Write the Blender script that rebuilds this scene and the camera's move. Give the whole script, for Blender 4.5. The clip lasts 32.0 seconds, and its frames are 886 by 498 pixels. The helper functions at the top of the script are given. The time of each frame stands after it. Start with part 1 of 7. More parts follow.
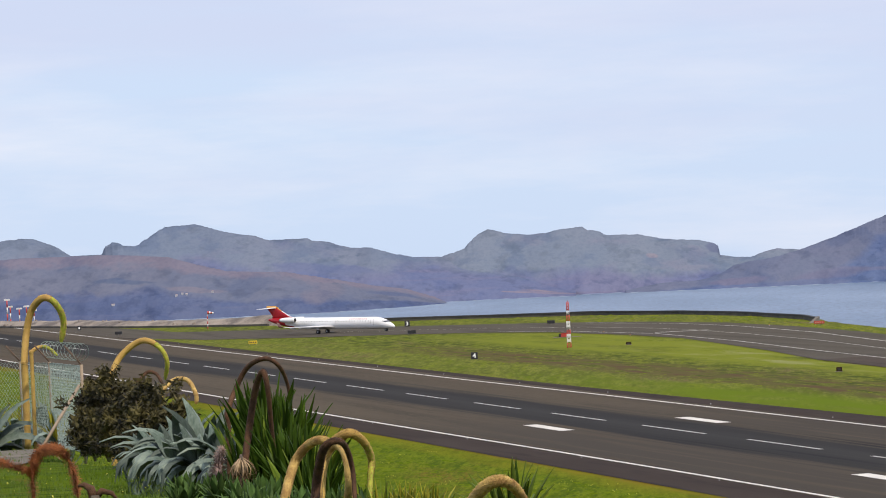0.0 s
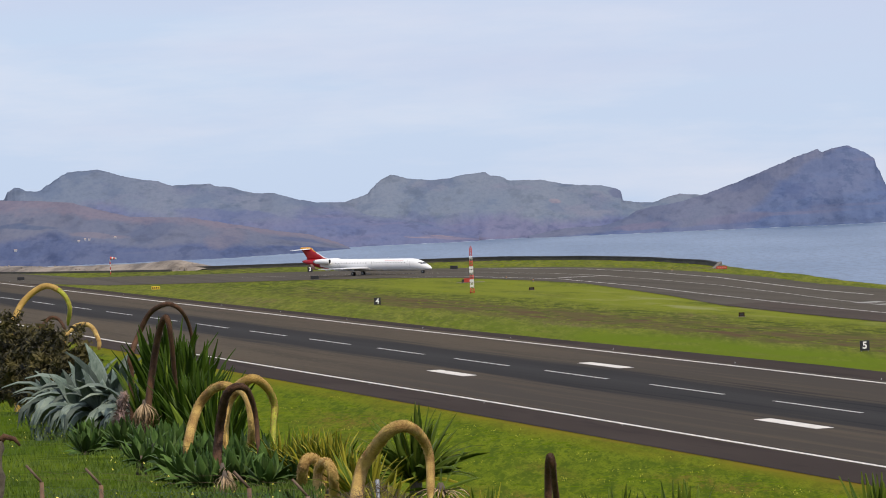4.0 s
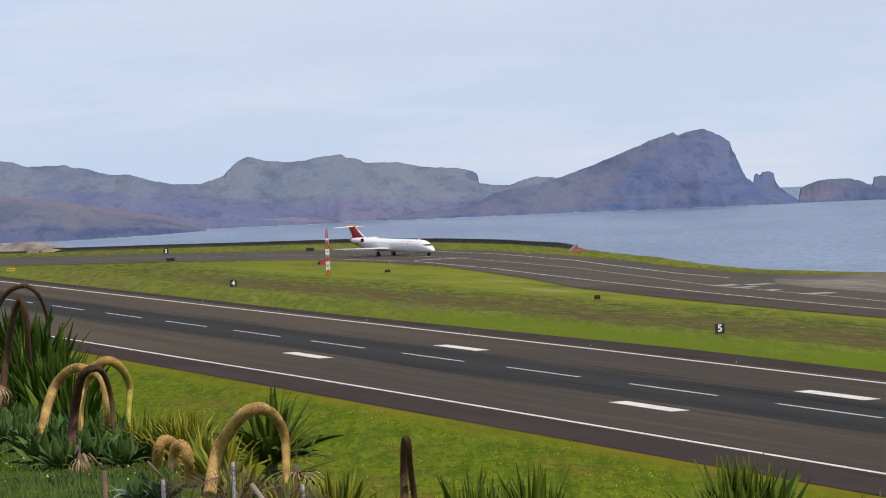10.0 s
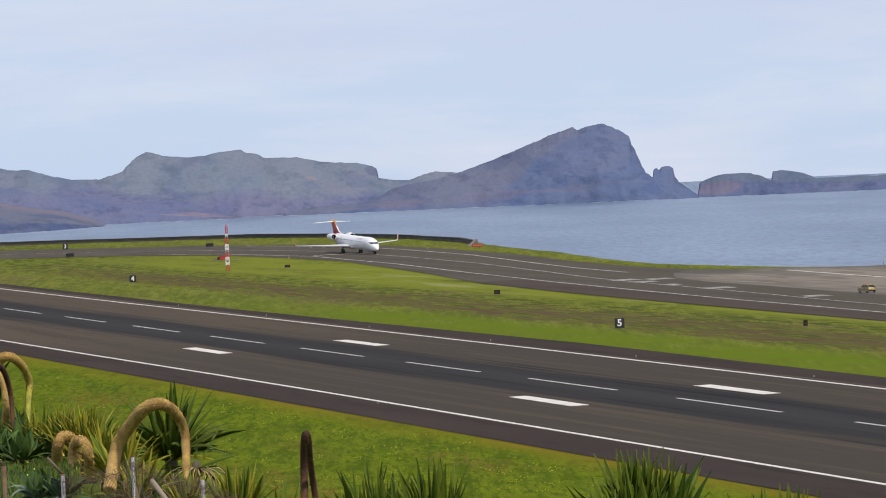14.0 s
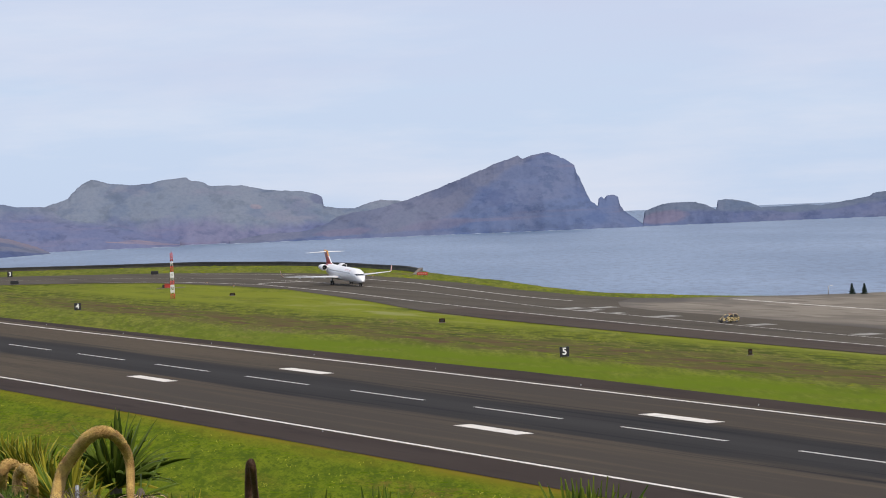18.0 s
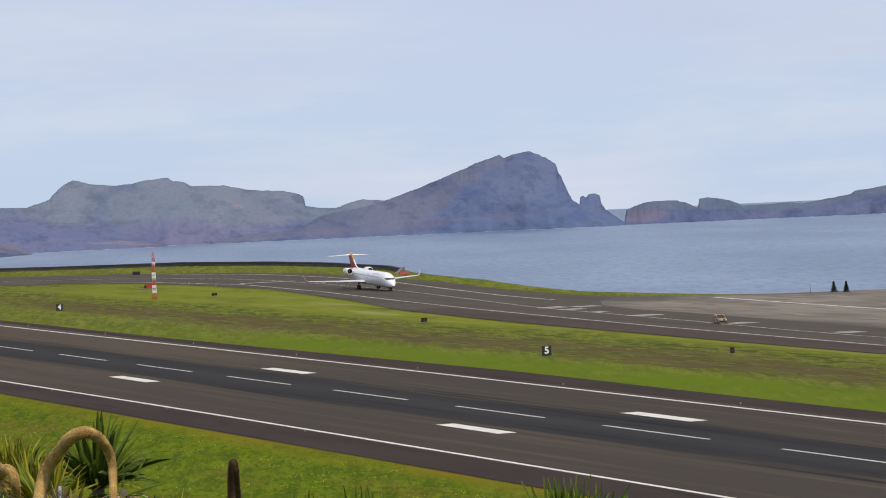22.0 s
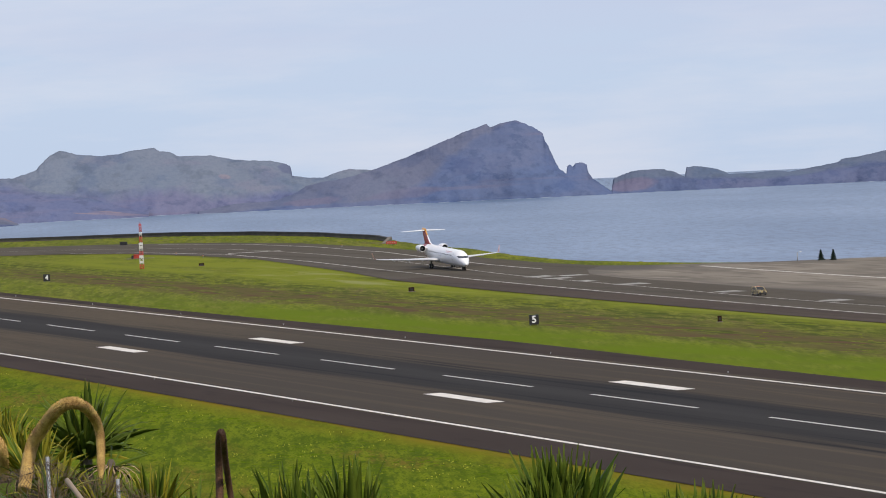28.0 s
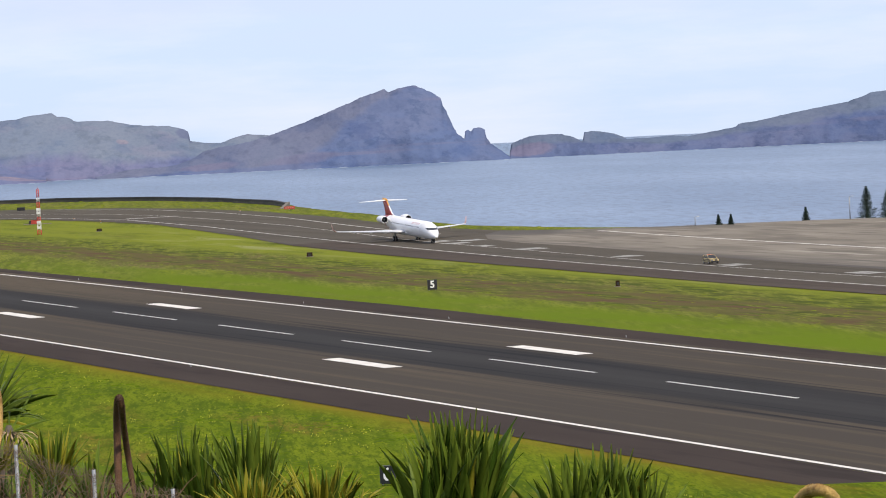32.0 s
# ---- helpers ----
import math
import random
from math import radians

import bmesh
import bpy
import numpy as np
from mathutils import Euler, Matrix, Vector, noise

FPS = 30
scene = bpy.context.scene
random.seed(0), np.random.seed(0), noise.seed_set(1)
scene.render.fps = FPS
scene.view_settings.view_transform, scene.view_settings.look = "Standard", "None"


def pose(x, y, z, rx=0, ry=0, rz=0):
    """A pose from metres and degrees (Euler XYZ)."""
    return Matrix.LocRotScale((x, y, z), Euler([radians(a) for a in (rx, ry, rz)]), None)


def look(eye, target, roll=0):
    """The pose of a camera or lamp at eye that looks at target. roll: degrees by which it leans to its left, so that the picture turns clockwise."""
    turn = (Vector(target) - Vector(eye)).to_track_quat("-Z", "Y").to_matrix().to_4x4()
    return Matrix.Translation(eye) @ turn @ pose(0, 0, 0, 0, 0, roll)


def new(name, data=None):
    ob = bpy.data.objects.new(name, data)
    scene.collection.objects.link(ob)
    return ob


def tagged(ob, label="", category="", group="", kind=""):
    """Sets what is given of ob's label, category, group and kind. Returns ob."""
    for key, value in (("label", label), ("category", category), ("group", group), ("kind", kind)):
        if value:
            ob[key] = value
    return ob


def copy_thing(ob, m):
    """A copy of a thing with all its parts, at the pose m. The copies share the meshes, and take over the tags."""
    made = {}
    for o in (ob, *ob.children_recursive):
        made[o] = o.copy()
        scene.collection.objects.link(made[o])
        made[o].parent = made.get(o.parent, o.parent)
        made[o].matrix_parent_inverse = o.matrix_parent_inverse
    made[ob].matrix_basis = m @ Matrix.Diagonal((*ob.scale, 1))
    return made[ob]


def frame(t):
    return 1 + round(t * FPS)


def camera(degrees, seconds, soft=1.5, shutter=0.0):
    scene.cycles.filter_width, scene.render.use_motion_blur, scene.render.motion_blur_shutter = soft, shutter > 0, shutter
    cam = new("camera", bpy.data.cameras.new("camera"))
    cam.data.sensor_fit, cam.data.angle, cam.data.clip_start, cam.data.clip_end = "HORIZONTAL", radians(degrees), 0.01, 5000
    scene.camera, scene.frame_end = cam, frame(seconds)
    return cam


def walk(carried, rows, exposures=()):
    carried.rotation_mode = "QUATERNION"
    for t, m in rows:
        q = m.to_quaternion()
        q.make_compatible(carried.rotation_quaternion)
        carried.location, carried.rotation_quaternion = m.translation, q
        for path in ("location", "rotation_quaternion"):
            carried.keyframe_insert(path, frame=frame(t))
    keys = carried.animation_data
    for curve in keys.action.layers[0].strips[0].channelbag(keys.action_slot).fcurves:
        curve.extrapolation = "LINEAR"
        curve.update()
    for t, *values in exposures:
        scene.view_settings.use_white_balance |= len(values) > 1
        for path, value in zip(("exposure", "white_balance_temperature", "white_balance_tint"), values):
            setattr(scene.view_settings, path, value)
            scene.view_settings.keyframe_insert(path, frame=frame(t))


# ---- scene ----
DEG = 2 * math.degrees(math.atan(784 / 8400))
cam = camera(DEG, 32.0, soft=1.0)
EYE = Vector((0, 0, 38.6))          # the sea lies at z = 0


def aim(yaw, pitch, roll):
    a, b = radians(yaw), radians(pitch)
    return look(EYE, EYE + Vector((math.sin(a) * math.cos(b), math.cos(a) * math.cos(b), math.sin(b))) * 100, -roll)


# seconds, turn to the right, tilt and lean of the hand-held camera, in degrees
PATH = [
    (0, -2.784, 0.144, 2.56), (0.5, -2.834, 0.220, 2.56), (1, -2.823, 0.243, 2.60), (1.5, -2.739, 0.138, 2.65),
    (2, -2.563, -0.061, 2.61), (2.5, -2.249, -0.160, 2.55), (3, -1.961, -0.327, 2.47), (3.5, -1.803, -0.456, 2.50),
    (5.5, -1.027, -0.810, 2.58), (6, -0.773, -0.835, 2.51), (6.5, -0.389, -0.841, 2.50), (7, -0.143, -0.805, 2.47),
    (7.5, -0.125, -0.758, 2.48), (8, -0.072, -0.721, 2.57), (8.5, 0.000, -0.740, 2.74), (9, 0.000, -0.754, 2.62),
    (9.5, 0.011, -0.808, 2.45), (10, 0.082, -0.854, 2.41), (10.5, 0.157, -0.863, 2.42), (11, 0.321, -0.862, 2.46),
    (11.5, 0.547, -0.947, 2.53), (12, 0.761, -0.978, 2.49), (12.5, 0.953, -1.003, 2.42), (13, 1.115, -0.975, 2.42),
    (13.5, 1.216, -0.964, 2.48), (15.5, 1.597, -0.980, 2.52), (16, 1.760, -0.997, 2.64), (16.5, 1.817, -0.962, 2.51),
    (17, 1.902, -0.855, 2.44), (17.5, 1.969, -0.744, 2.38), (18, 1.965, -0.652, 2.37), (18.5, 1.970, -0.548, 2.43),
    (19, 1.992, -0.517, 2.60), (19.5, 2.044, -0.562, 2.67), (20, 2.058, -0.599, 2.60), (20.5, 2.092, -0.644, 2.57),
    (21, 2.131, -0.652, 2.51), (21.5, 2.180, -0.646, 2.43), (22, 2.184, -0.669, 2.57), (22.5, 2.165, -0.749, 2.67),
    (23, 2.109, -0.878, 2.64), (23.5, 2.106, -0.951, 2.56), (24, 2.089, -0.950, 2.62), (24.5, 2.091, -0.941, 2.67),
    (25, 2.128, -0.950, 2.71), (25.5, 2.181, -0.994, 2.86), (26, 2.277, -1.083, 2.97), (26.5, 2.372, -1.141, 2.88),
    (28.5, 2.306, -0.979, 2.72), (29, 2.267, -0.928, 2.79), (29.5, 2.309, -0.944, 2.83), (30, 2.695, -1.195, 2.97),
    (30.5, 3.281, -1.357, 2.88), (31, 3.513, -1.433, 2.88), (31.5, 3.563, -1.483, 2.85), (32, 3.530, -1.526, 2.79),
]
walk(cam, [(t, aim(y, p, r)) for t, y, p, r in PATH],
     exposures=[(0, 0.19), (1, -0.05), (2, -0.03), (3, 0.07), (6, 0.05), (12, 0.05), (19, 0.08), (20, 0.03), (22, -0.01), (26, -0.03), (29, 0.0), (30, 0.02), (31, 0.17), (32, 0.32)])

# ---- light ----
SUN_EL, SUN_AZ = 52.0, 150.0        # azimuth from the line of view, to the right
sun = new("sun", bpy.data.lights.new("sun", "SUN"))
sun.data.energy, sun.data.angle, sun.data.color = 2.95, radians(3.0), (1.0, 0.885, 0.72)
_a, _e = radians(SUN_AZ), radians(SUN_EL)
sun.matrix_world = look(Vector((math.sin(_a) * math.cos(_e), math.cos(_a) * math.cos(_e), math.sin(_e))) * 500, (0, 0, 0))

world = bpy.data.worlds.new("sky")
scene.world = world
world.use_nodes = True
wn, wl = world.node_tree.nodes, world.node_tree.links
sky = wn.new("ShaderNodeTexSky")
sky.sky_type, sky.sun_disc = "NISHITA", False
sky.sun_elevation, sky.sun_rotation = radians(SUN_EL), radians(SUN_AZ)
sky.air_density, sky.dust_density, sky.ozone_density = 1.0, 0.6, 3.0
back = wn["Background"]
coord = wn.new("ShaderNodeTexCoord")
mapping = wn.new("ShaderNodeMapping")
mapping.inputs["Scale"].default_value = (5.0, 5.0, 30.0)
clouds = wn.new("ShaderNodeTexNoise")
clouds.inputs["Scale"].default_value, clouds.inputs["Detail"].default_value, clouds.inputs["Roughness"].default_value = 1.6, 8.0, 0.60
ramp = wn.new("ShaderNodeValToRGB")
ramp.color_ramp.elements[0].position, ramp.color_ramp.elements[0].color = 0.44, (0.558, 0.676, 0.890, 1)
ramp.color_ramp.elements[1].position, ramp.color_ramp.elements[1].color = 0.74, (0.755, 0.785, 0.912, 1)
tone = wn.new("ShaderNodeVectorMath")
tone.operation = "SCALE"
tone.inputs["Scale"].default_value = 0.085
veil = wn.new("ShaderNodeMixRGB")
veil.inputs["Fac"].default_value = 0.86
wl.new(coord.outputs["Generated"], mapping.inputs["Vector"])
wl.new(mapping.outputs["Vector"], clouds.inputs["Vector"])
wl.new(clouds.outputs["Fac"], ramp.inputs["Fac"])
wl.new(sky.outputs["Color"], tone.inputs[0])
wl.new(tone.outputs["Vector"], veil.inputs["Color1"])
wl.new(ramp.outputs["Color"], veil.inputs["Color2"])
# a thin lavender-grey cloud layer, thicker higher up
streak = wn.new("ShaderNodeMapping")
streak.inputs["Scale"].default_value = (4.0, 4.0, 34.0)
streak.inputs["Location"].default_value = (1.7, 0.4, 2.2)
bank = wn.new("ShaderNodeTexNoise")
bank.inputs["Scale"].default_value, bank.inputs["Detail"].default_value, bank.inputs["Roughness"].default_value = 1.5, 7.0, 0.55
height = wn.new("ShaderNodeSeparateXYZ")
lift = wn.new("ShaderNodeMath")
lift.operation = "MULTIPLY_ADD"
lift.inputs[1].default_value = 0.10
thick = wn.new("ShaderNodeMapRange")
thick.inputs["From Min"].default_value, thick.inputs["From Max"].default_value, thick.inputs["To Max"].default_value = 0.068, 0.105, 0.62
grey = wn.new("ShaderNodeMixRGB")
grey.inputs["Color2"].default_value = (0.570, 0.605, 0.775, 1)
wl.new(coord.outputs["Generated"], streak.inputs["Vector"])
wl.new(streak.outputs["Vector"], bank.inputs["Vector"])
wl.new(coord.outputs["Generated"], height.inputs[0])
wl.new(bank.outputs["Fac"], lift.inputs[0])
wl.new(height.outputs["Z"], lift.inputs[2])
wl.new(lift.outputs[0], thick.inputs["Value"])
wl.new(thick.outputs["Result"], grey.inputs["Fac"])
wl.new(veil.outputs["Color"], grey.inputs["Color1"])
wl.new(grey.outputs["Color"], back.inputs["Color"])
back.inputs["Strength"].default_value = 1.0

# ---- materials ----


def mat(name, color, rough=0.7, metal=0.0, color2=None, scale=1.0, amount=0.5, bump=0.0, bump_scale=None, detail=5.0, fine=None, stretch=None,
        spec=0.5, sheen=0.0, random_tint=0.0):
    """A surface with two scales of variation: stains at `scale` per metre and grain at `fine` per metre."""
    m = bpy.data.materials.new(name)
    m.use_nodes = True
    nt = m.node_tree
    b = nt.nodes["Principled BSDF"]
    b.inputs["Roughness"].default_value, b.inputs["Metallic"].default_value = rough, metal
    b.inputs["Specular IOR Level"].default_value = spec
    color2 = color2 or tuple(c * 0.72 for c in color)
    tc = nt.nodes.new("ShaderNodeTexCoord")
    mp = nt.nodes.new("ShaderNodeMapping")
    if stretch:
        mp.inputs["Scale"].default_value = stretch
    nt.links.new(tc.outputs["Object"], mp.inputs["Vector"])
    big = nt.nodes.new("ShaderNodeTexNoise")
    big.inputs["Scale"].default_value, big.inputs["Detail"].default_value = scale, detail
    nt.links.new(mp.outputs["Vector"], big.inputs["Vector"])
    small = nt.nodes.new("ShaderNodeTexNoise")
    small.inputs["Scale"].default_value, small.inputs["Detail"].default_value = fine or scale * 9.0, 3.0
    nt.links.new(mp.outputs["Vector"], small.inputs["Vector"])
    add = nt.nodes.new("ShaderNodeMath")
    add.operation = "MULTIPLY_ADD"
    add.inputs[1].default_value = 0.35
    nt.links.new(small.outputs["Fac"], add.inputs[0])
    nt.links.new(big.outputs["Fac"], add.inputs[2])
    rp = nt.nodes.new("ShaderNodeMapRange")
    rp.inputs["From Min"].default_value, rp.inputs["From Max"].default_value = 0.675 - 0.25 / max(amount, 0.05) * 0.5, 0.675 + 0.25 / max(amount, 0.05) * 0.5
    nt.links.new(add.outputs[0], rp.inputs["Value"])
    mx = nt.nodes.new("ShaderNodeMixRGB")
    mx.inputs["Color1"].default_value, mx.inputs["Color2"].default_value = (*color, 1), (*color2, 1)
    nt.links.new(rp.outputs["Result"], mx.inputs["Fac"])
    out = mx.outputs["Color"]
    if random_tint:
        info = nt.nodes.new("ShaderNodeObjectInfo")
        hs = nt.nodes.new("ShaderNodeHueSaturation")
        mr = nt.nodes.new("ShaderNodeMapRange")
        mr.inputs["To Min"].default_value, mr.inputs["To Max"].default_value = 1 - random_tint, 1 + random_tint
        nt.links.new(info.outputs["Random"], mr.inputs["Value"])
        nt.links.new(mr.outputs["Result"], hs.inputs["Value"])
        nt.links.new(out, hs.inputs["Color"])
        out = hs.outputs["Color"]
    nt.links.new(out, b.inputs["Base Color"])
    if bump:
        bp = nt.nodes.new("ShaderNodeBump")
        bp.inputs["Strength"].default_value, bp.inputs["Distance"].default_value = bump, bump_scale or 0.02
        nt.links.new(small.outputs["Fac"], bp.inputs["Height"])
        nt.links.new(bp.outputs["Normal"], b.inputs["Normal"])
    return m


def flat(name, color, rough=0.5, metal=0.0, emit=0.0):
    m = bpy.data.materials.new(name)
    m.use_nodes = True
    b = m.node_tree.nodes["Principled BSDF"]
    b.inputs["Base Color"].default_value, b.inputs["Roughness"].default_value, b.inputs["Metallic"].default_value = (*color, 1), rough, metal
    if emit:
        b.inputs["Emission Color"].default_value, b.inputs["Emission Strength"].default_value = (*color, 1), emit
    return m


def layered(name, layers, rough=0.9, bump=0.0, bump_scale=1.0, distance=0.3):
    """Ground cover: a base colour and patches (colour, scale, threshold, softness, stretch, degrees turned) laid over it by noise."""
    m = bpy.data.materials.new(name)
    m.use_nodes = True
    nt = m.node_tree
    b = nt.nodes["Principled BSDF"]
    b.inputs["Roughness"].default_value = rough
    b.inputs["Specular IOR Level"].default_value = 0.04
    tc = nt.nodes.new("ShaderNodeTexCoord")
    out = None
    for i, (col, sc, th, soft, stretch, *turned) in enumerate(layers):
        if out is None:
            rgb = nt.nodes.new("ShaderNodeRGB")
            rgb.outputs[0].default_value = (*col, 1)
            out = rgb.outputs[0]
            continue
        mp = nt.nodes.new("ShaderNodeMapping")
        mp.inputs["Location"].default_value = (i * 37.1, i * 11.3, 0)
        mp.inputs["Scale"].default_value = stretch
        nz = nt.nodes.new("ShaderNodeTexNoise")
        nz.inputs["Scale"].default_value, nz.inputs["Detail"].default_value = sc, 4.0
        mr = nt.nodes.new("ShaderNodeMapRange")
        mr.inputs["From Min"].default_value, mr.inputs["From Max"].default_value = th - soft, th + soft
        mx = nt.nodes.new("ShaderNodeMixRGB")
        mx.inputs["Color2"].default_value = (*col, 1)
        start = tc.outputs["Object"]
        if turned:
            turn = nt.nodes.new("ShaderNodeMapping")
            turn.inputs["Rotation"].default_value = (0, 0, radians(turned[0]))
            nt.links.new(start, turn.inputs["Vector"])
            start = turn.outputs["Vector"]
        nt.links.new(start, mp.inputs["Vector"])
        nt.links.new(mp.outputs["Vector"], nz.inputs["Vector"])
        nt.links.new(nz.outputs["Fac"], mr.inputs["Value"])
        nt.links.new(mr.outputs["Result"], mx.inputs["Fac"])
        nt.links.new(out, mx.inputs["Color1"])
        out = mx.outputs["Color"]
    nt.links.new(out, b.inputs["Base Color"])
    if bump:
        nz = nt.nodes.new("ShaderNodeTexNoise")
        nz.inputs["Scale"].default_value, nz.inputs["Detail"].default_value = bump_scale, 4.0
        bp = nt.nodes.new("ShaderNodeBump")
        bp.inputs["Strength"].default_value, bp.inputs["Distance"].default_value = bump, distance
        nt.links.new(tc.outputs["Object"], nz.inputs["Vector"])
        nt.links.new(nz.outputs["Fac"], bp.inputs["Height"])
        nt.links.new(bp.outputs["Normal"], b.inputs["Normal"])
    return m


# the ground's own axes lie along (x) and across (y) the runway
WIND = -74.8        # the swathes that the wind leaves in the grass run slantwise over the field
FAR_GRASS = layered("olive_meadow", [
    ((0.121, 0.149, 0.012), 0, 0, 0, (1, 1, 1)),
    ((0.162, 0.174, 0.018), 0.05, 0.50, 0.12, (0.22, 1, 1)),
    ((0.088, 0.119, 0.009), 0.10, 0.54, 0.10, (0.18, 1, 1)),
    ((0.143, 0.102, 0.054), 0.06, 0.60, 0.07, (0.18, 1.2, 1)),
    ((0.084, 0.103, 0.017), 0.22, 0.55, 0.12, (1, 0.08, 1), WIND),
    ((0.168, 0.174, 0.030), 0.30, 0.58, 0.10, (1, 0.08, 1), WIND),
    ((0.075, 0.090, 0.017), 0.75, 0.56, 0.10, (1, 0.10, 1), WIND),
    ((0.158, 0.166, 0.032), 0.95, 0.59, 0.10, (1, 0.10, 1), WIND),
    ((0.079, 0.097, 0.018), 2.2, 0.58, 0.10, (1, 0.12, 1), WIND),
], bump=0.25, bump_scale=1.0, distance=0.2)


def add_band(m, col, v0, v1, th, soft=9.0, u0=None, grain=(0.016, 0.11), spread=0.05):
    """Bare earth or a brighter growth in a band between two lines across the field, from u0 on."""
    nt = m.node_tree
    b = nt.nodes["Principled BSDF"]
    old = b.inputs["Base Color"].links[0].from_socket
    tc = nt.nodes.new("ShaderNodeTexCoord")
    sep = nt.nodes.new("ShaderNodeSeparateXYZ")
    nt.links.new(tc.outputs["Object"], sep.inputs[0])
    sub = nt.nodes.new("ShaderNodeMath")
    sub.operation = "SUBTRACT"
    sub.inputs[1].default_value = (v0 + v1) / 2
    ab = nt.nodes.new("ShaderNodeMath")
    ab.operation = "ABSOLUTE"
    nt.links.new(sep.outputs["Y"], sub.inputs[0])
    nt.links.new(sub.outputs[0], ab.inputs[0])
    band = nt.nodes.new("ShaderNodeMapRange")
    band.inputs["From Min"].default_value, band.inputs["From Max"].default_value = (v1 - v0) / 2, (v1 - v0) / 2 - soft
    nt.links.new(ab.outputs[0], band.inputs["Value"])
    mp = nt.nodes.new("ShaderNodeMapping")
    mp.inputs["Scale"].default_value = (*grain, 1)
    mp.inputs["Location"].default_value = (3.3 + v0, 1.7, 0)
    nz = nt.nodes.new("ShaderNodeTexNoise")
    nz.inputs["Scale"].default_value, nz.inputs["Detail"].default_value = 1.0, 6.0
    nt.links.new(tc.outputs["Object"], mp.inputs["Vector"])
    nt.links.new(mp.outputs["Vector"], nz.inputs["Vector"])
    mr = nt.nodes.new("ShaderNodeMapRange")
    mr.inputs["From Min"].default_value, mr.inputs["From Max"].default_value = th - spread, th + spread
    nt.links.new(nz.outputs["Fac"], mr.inputs["Value"])
    mul = nt.nodes.new("ShaderNodeMath")
    mul.operation = "MULTIPLY"
    nt.links.new(mr.outputs["Result"], mul.inputs[0])
    nt.links.new(band.outputs["Result"], mul.inputs[1])
    if u0 is not None:
        far = nt.nodes.new("ShaderNodeMapRange")
        far.inputs["From Min"].default_value, far.inputs["From Max"].default_value = u0 - 60, u0 + 60
        nt.links.new(sep.outputs["X"], far.inputs["Value"])
        mul2 = nt.nodes.new("ShaderNodeMath")
        mul2.operation = "MULTIPLY"
        nt.links.new(mul.outputs[0], mul2.inputs[0])
        nt.links.new(far.outputs["Result"], mul2.inputs[1])
        mul = mul2
    mx = nt.nodes.new("ShaderNodeMixRGB")
    mx.inputs["Color2"].default_value = (*col, 1)
    nt.links.new(mul.outputs[0], mx.inputs["Fac"])
    nt.links.new(old, mx.inputs["Color1"])
    nt.links.new(mx.outputs["Color"], b.inputs["Base Color"])


add_band(FAR_GRASS, (0.053, 0.068, 0.013), 44, 95, 0.55, 7.0, None, (0.10, 0.55), 0.06)
add_band(FAR_GRASS, (0.098, 0.141, 0.008), 24, 45, 0.37, 7.0, -90, (0.03, 0.14), 0.16)
add_band(FAR_GRASS, (0.151, 0.171, 0.020), 66, 104, 0.40, 7.0, -400, (0.02, 0.11), 0.12)
add_band(FAR_GRASS, (0.204, 0.211, 0.078), 70, 104, 0.58, 6.0, -220, (0.03, 0.22), 0.05)
add_band(FAR_GRASS, (0.046, 0.057, 0.014), 43, 62, 0.56, 6.0, -330, (0.10, 0.8), 0.05)
add_band(FAR_GRASS, (0.092, 0.076, 0.031), 42, 64, 0.48, 7.0, -330, (0.05, 0.28), 0.10)
add_band(FAR_GRASS, (0.090, 0.057, 0.034), 43, 60, 0.58, 5.0, -330, (0.05, 0.30), 0.05)

GRASS = layered("fresh_meadow", [
    ((0.094, 0.135, 0.004), 0, 0, 0, (1, 1, 1)),
    ((0.132, 0.161, 0.007), 0.08, 0.50, 0.12, (0.28, 1, 1)),
    ((0.070, 0.104, 0.004), 0.18, 0.55, 0.10, (0.22, 1, 1)),
    ((0.132, 0.098, 0.017), 0.06, 0.61, 0.06, (0.25, 1.2, 1)),
    ((0.048, 0.078, 0.004), 0.5, 0.56, 0.09, (1, 0.10, 1), WIND),
    ((0.129, 0.161, 0.008), 0.8, 0.59, 0.10, (1, 0.10, 1), WIND),
    ((0.050, 0.079, 0.004), 1.8, 0.58, 0.09, (1, 0.12, 1), WIND),
    ((0.137, 0.159, 0.010), 2.6, 0.62, 0.09, (1, 0.12, 1), WIND),
    ((0.054, 0.085, 0.004), 5.0, 0.59, 0.10, (1, 0.14, 1), WIND),
], bump=0.2, bump_scale=1.0, distance=0.2)
add_band(GRASS, (0.150, 0.134, 0.008), -37, -27, 0.48, 5.0, None, (0.03, 0.14), 0.14)
add_band(GRASS, (0.150, 0.098, 0.013), -33.0, -28, 0.50, 2.4, None, (0.06, 0.35), 0.12)


BANK = layered("bank_lawn", [
    ((0.054, 0.090, 0.004), 0, 0, 0, (1, 1, 1)),
    ((0.084, 0.120, 0.006), 0.35, 0.50, 0.12, (1, 1, 1)),
    ((0.032, 0.056, 0.003), 1.2, 0.55, 0.08, (1, 1, 1)),
    ((0.084, 0.064, 0.020), 0.5, 0.66, 0.05, (1, 1, 1)),
], bump=0.5, bump_scale=14.0, distance=0.04)


for m in (FAR_GRASS, GRASS, BANK):
    m.node_tree.nodes["Principled BSDF"].inputs["Specular IOR Level"].default_value = 0.012


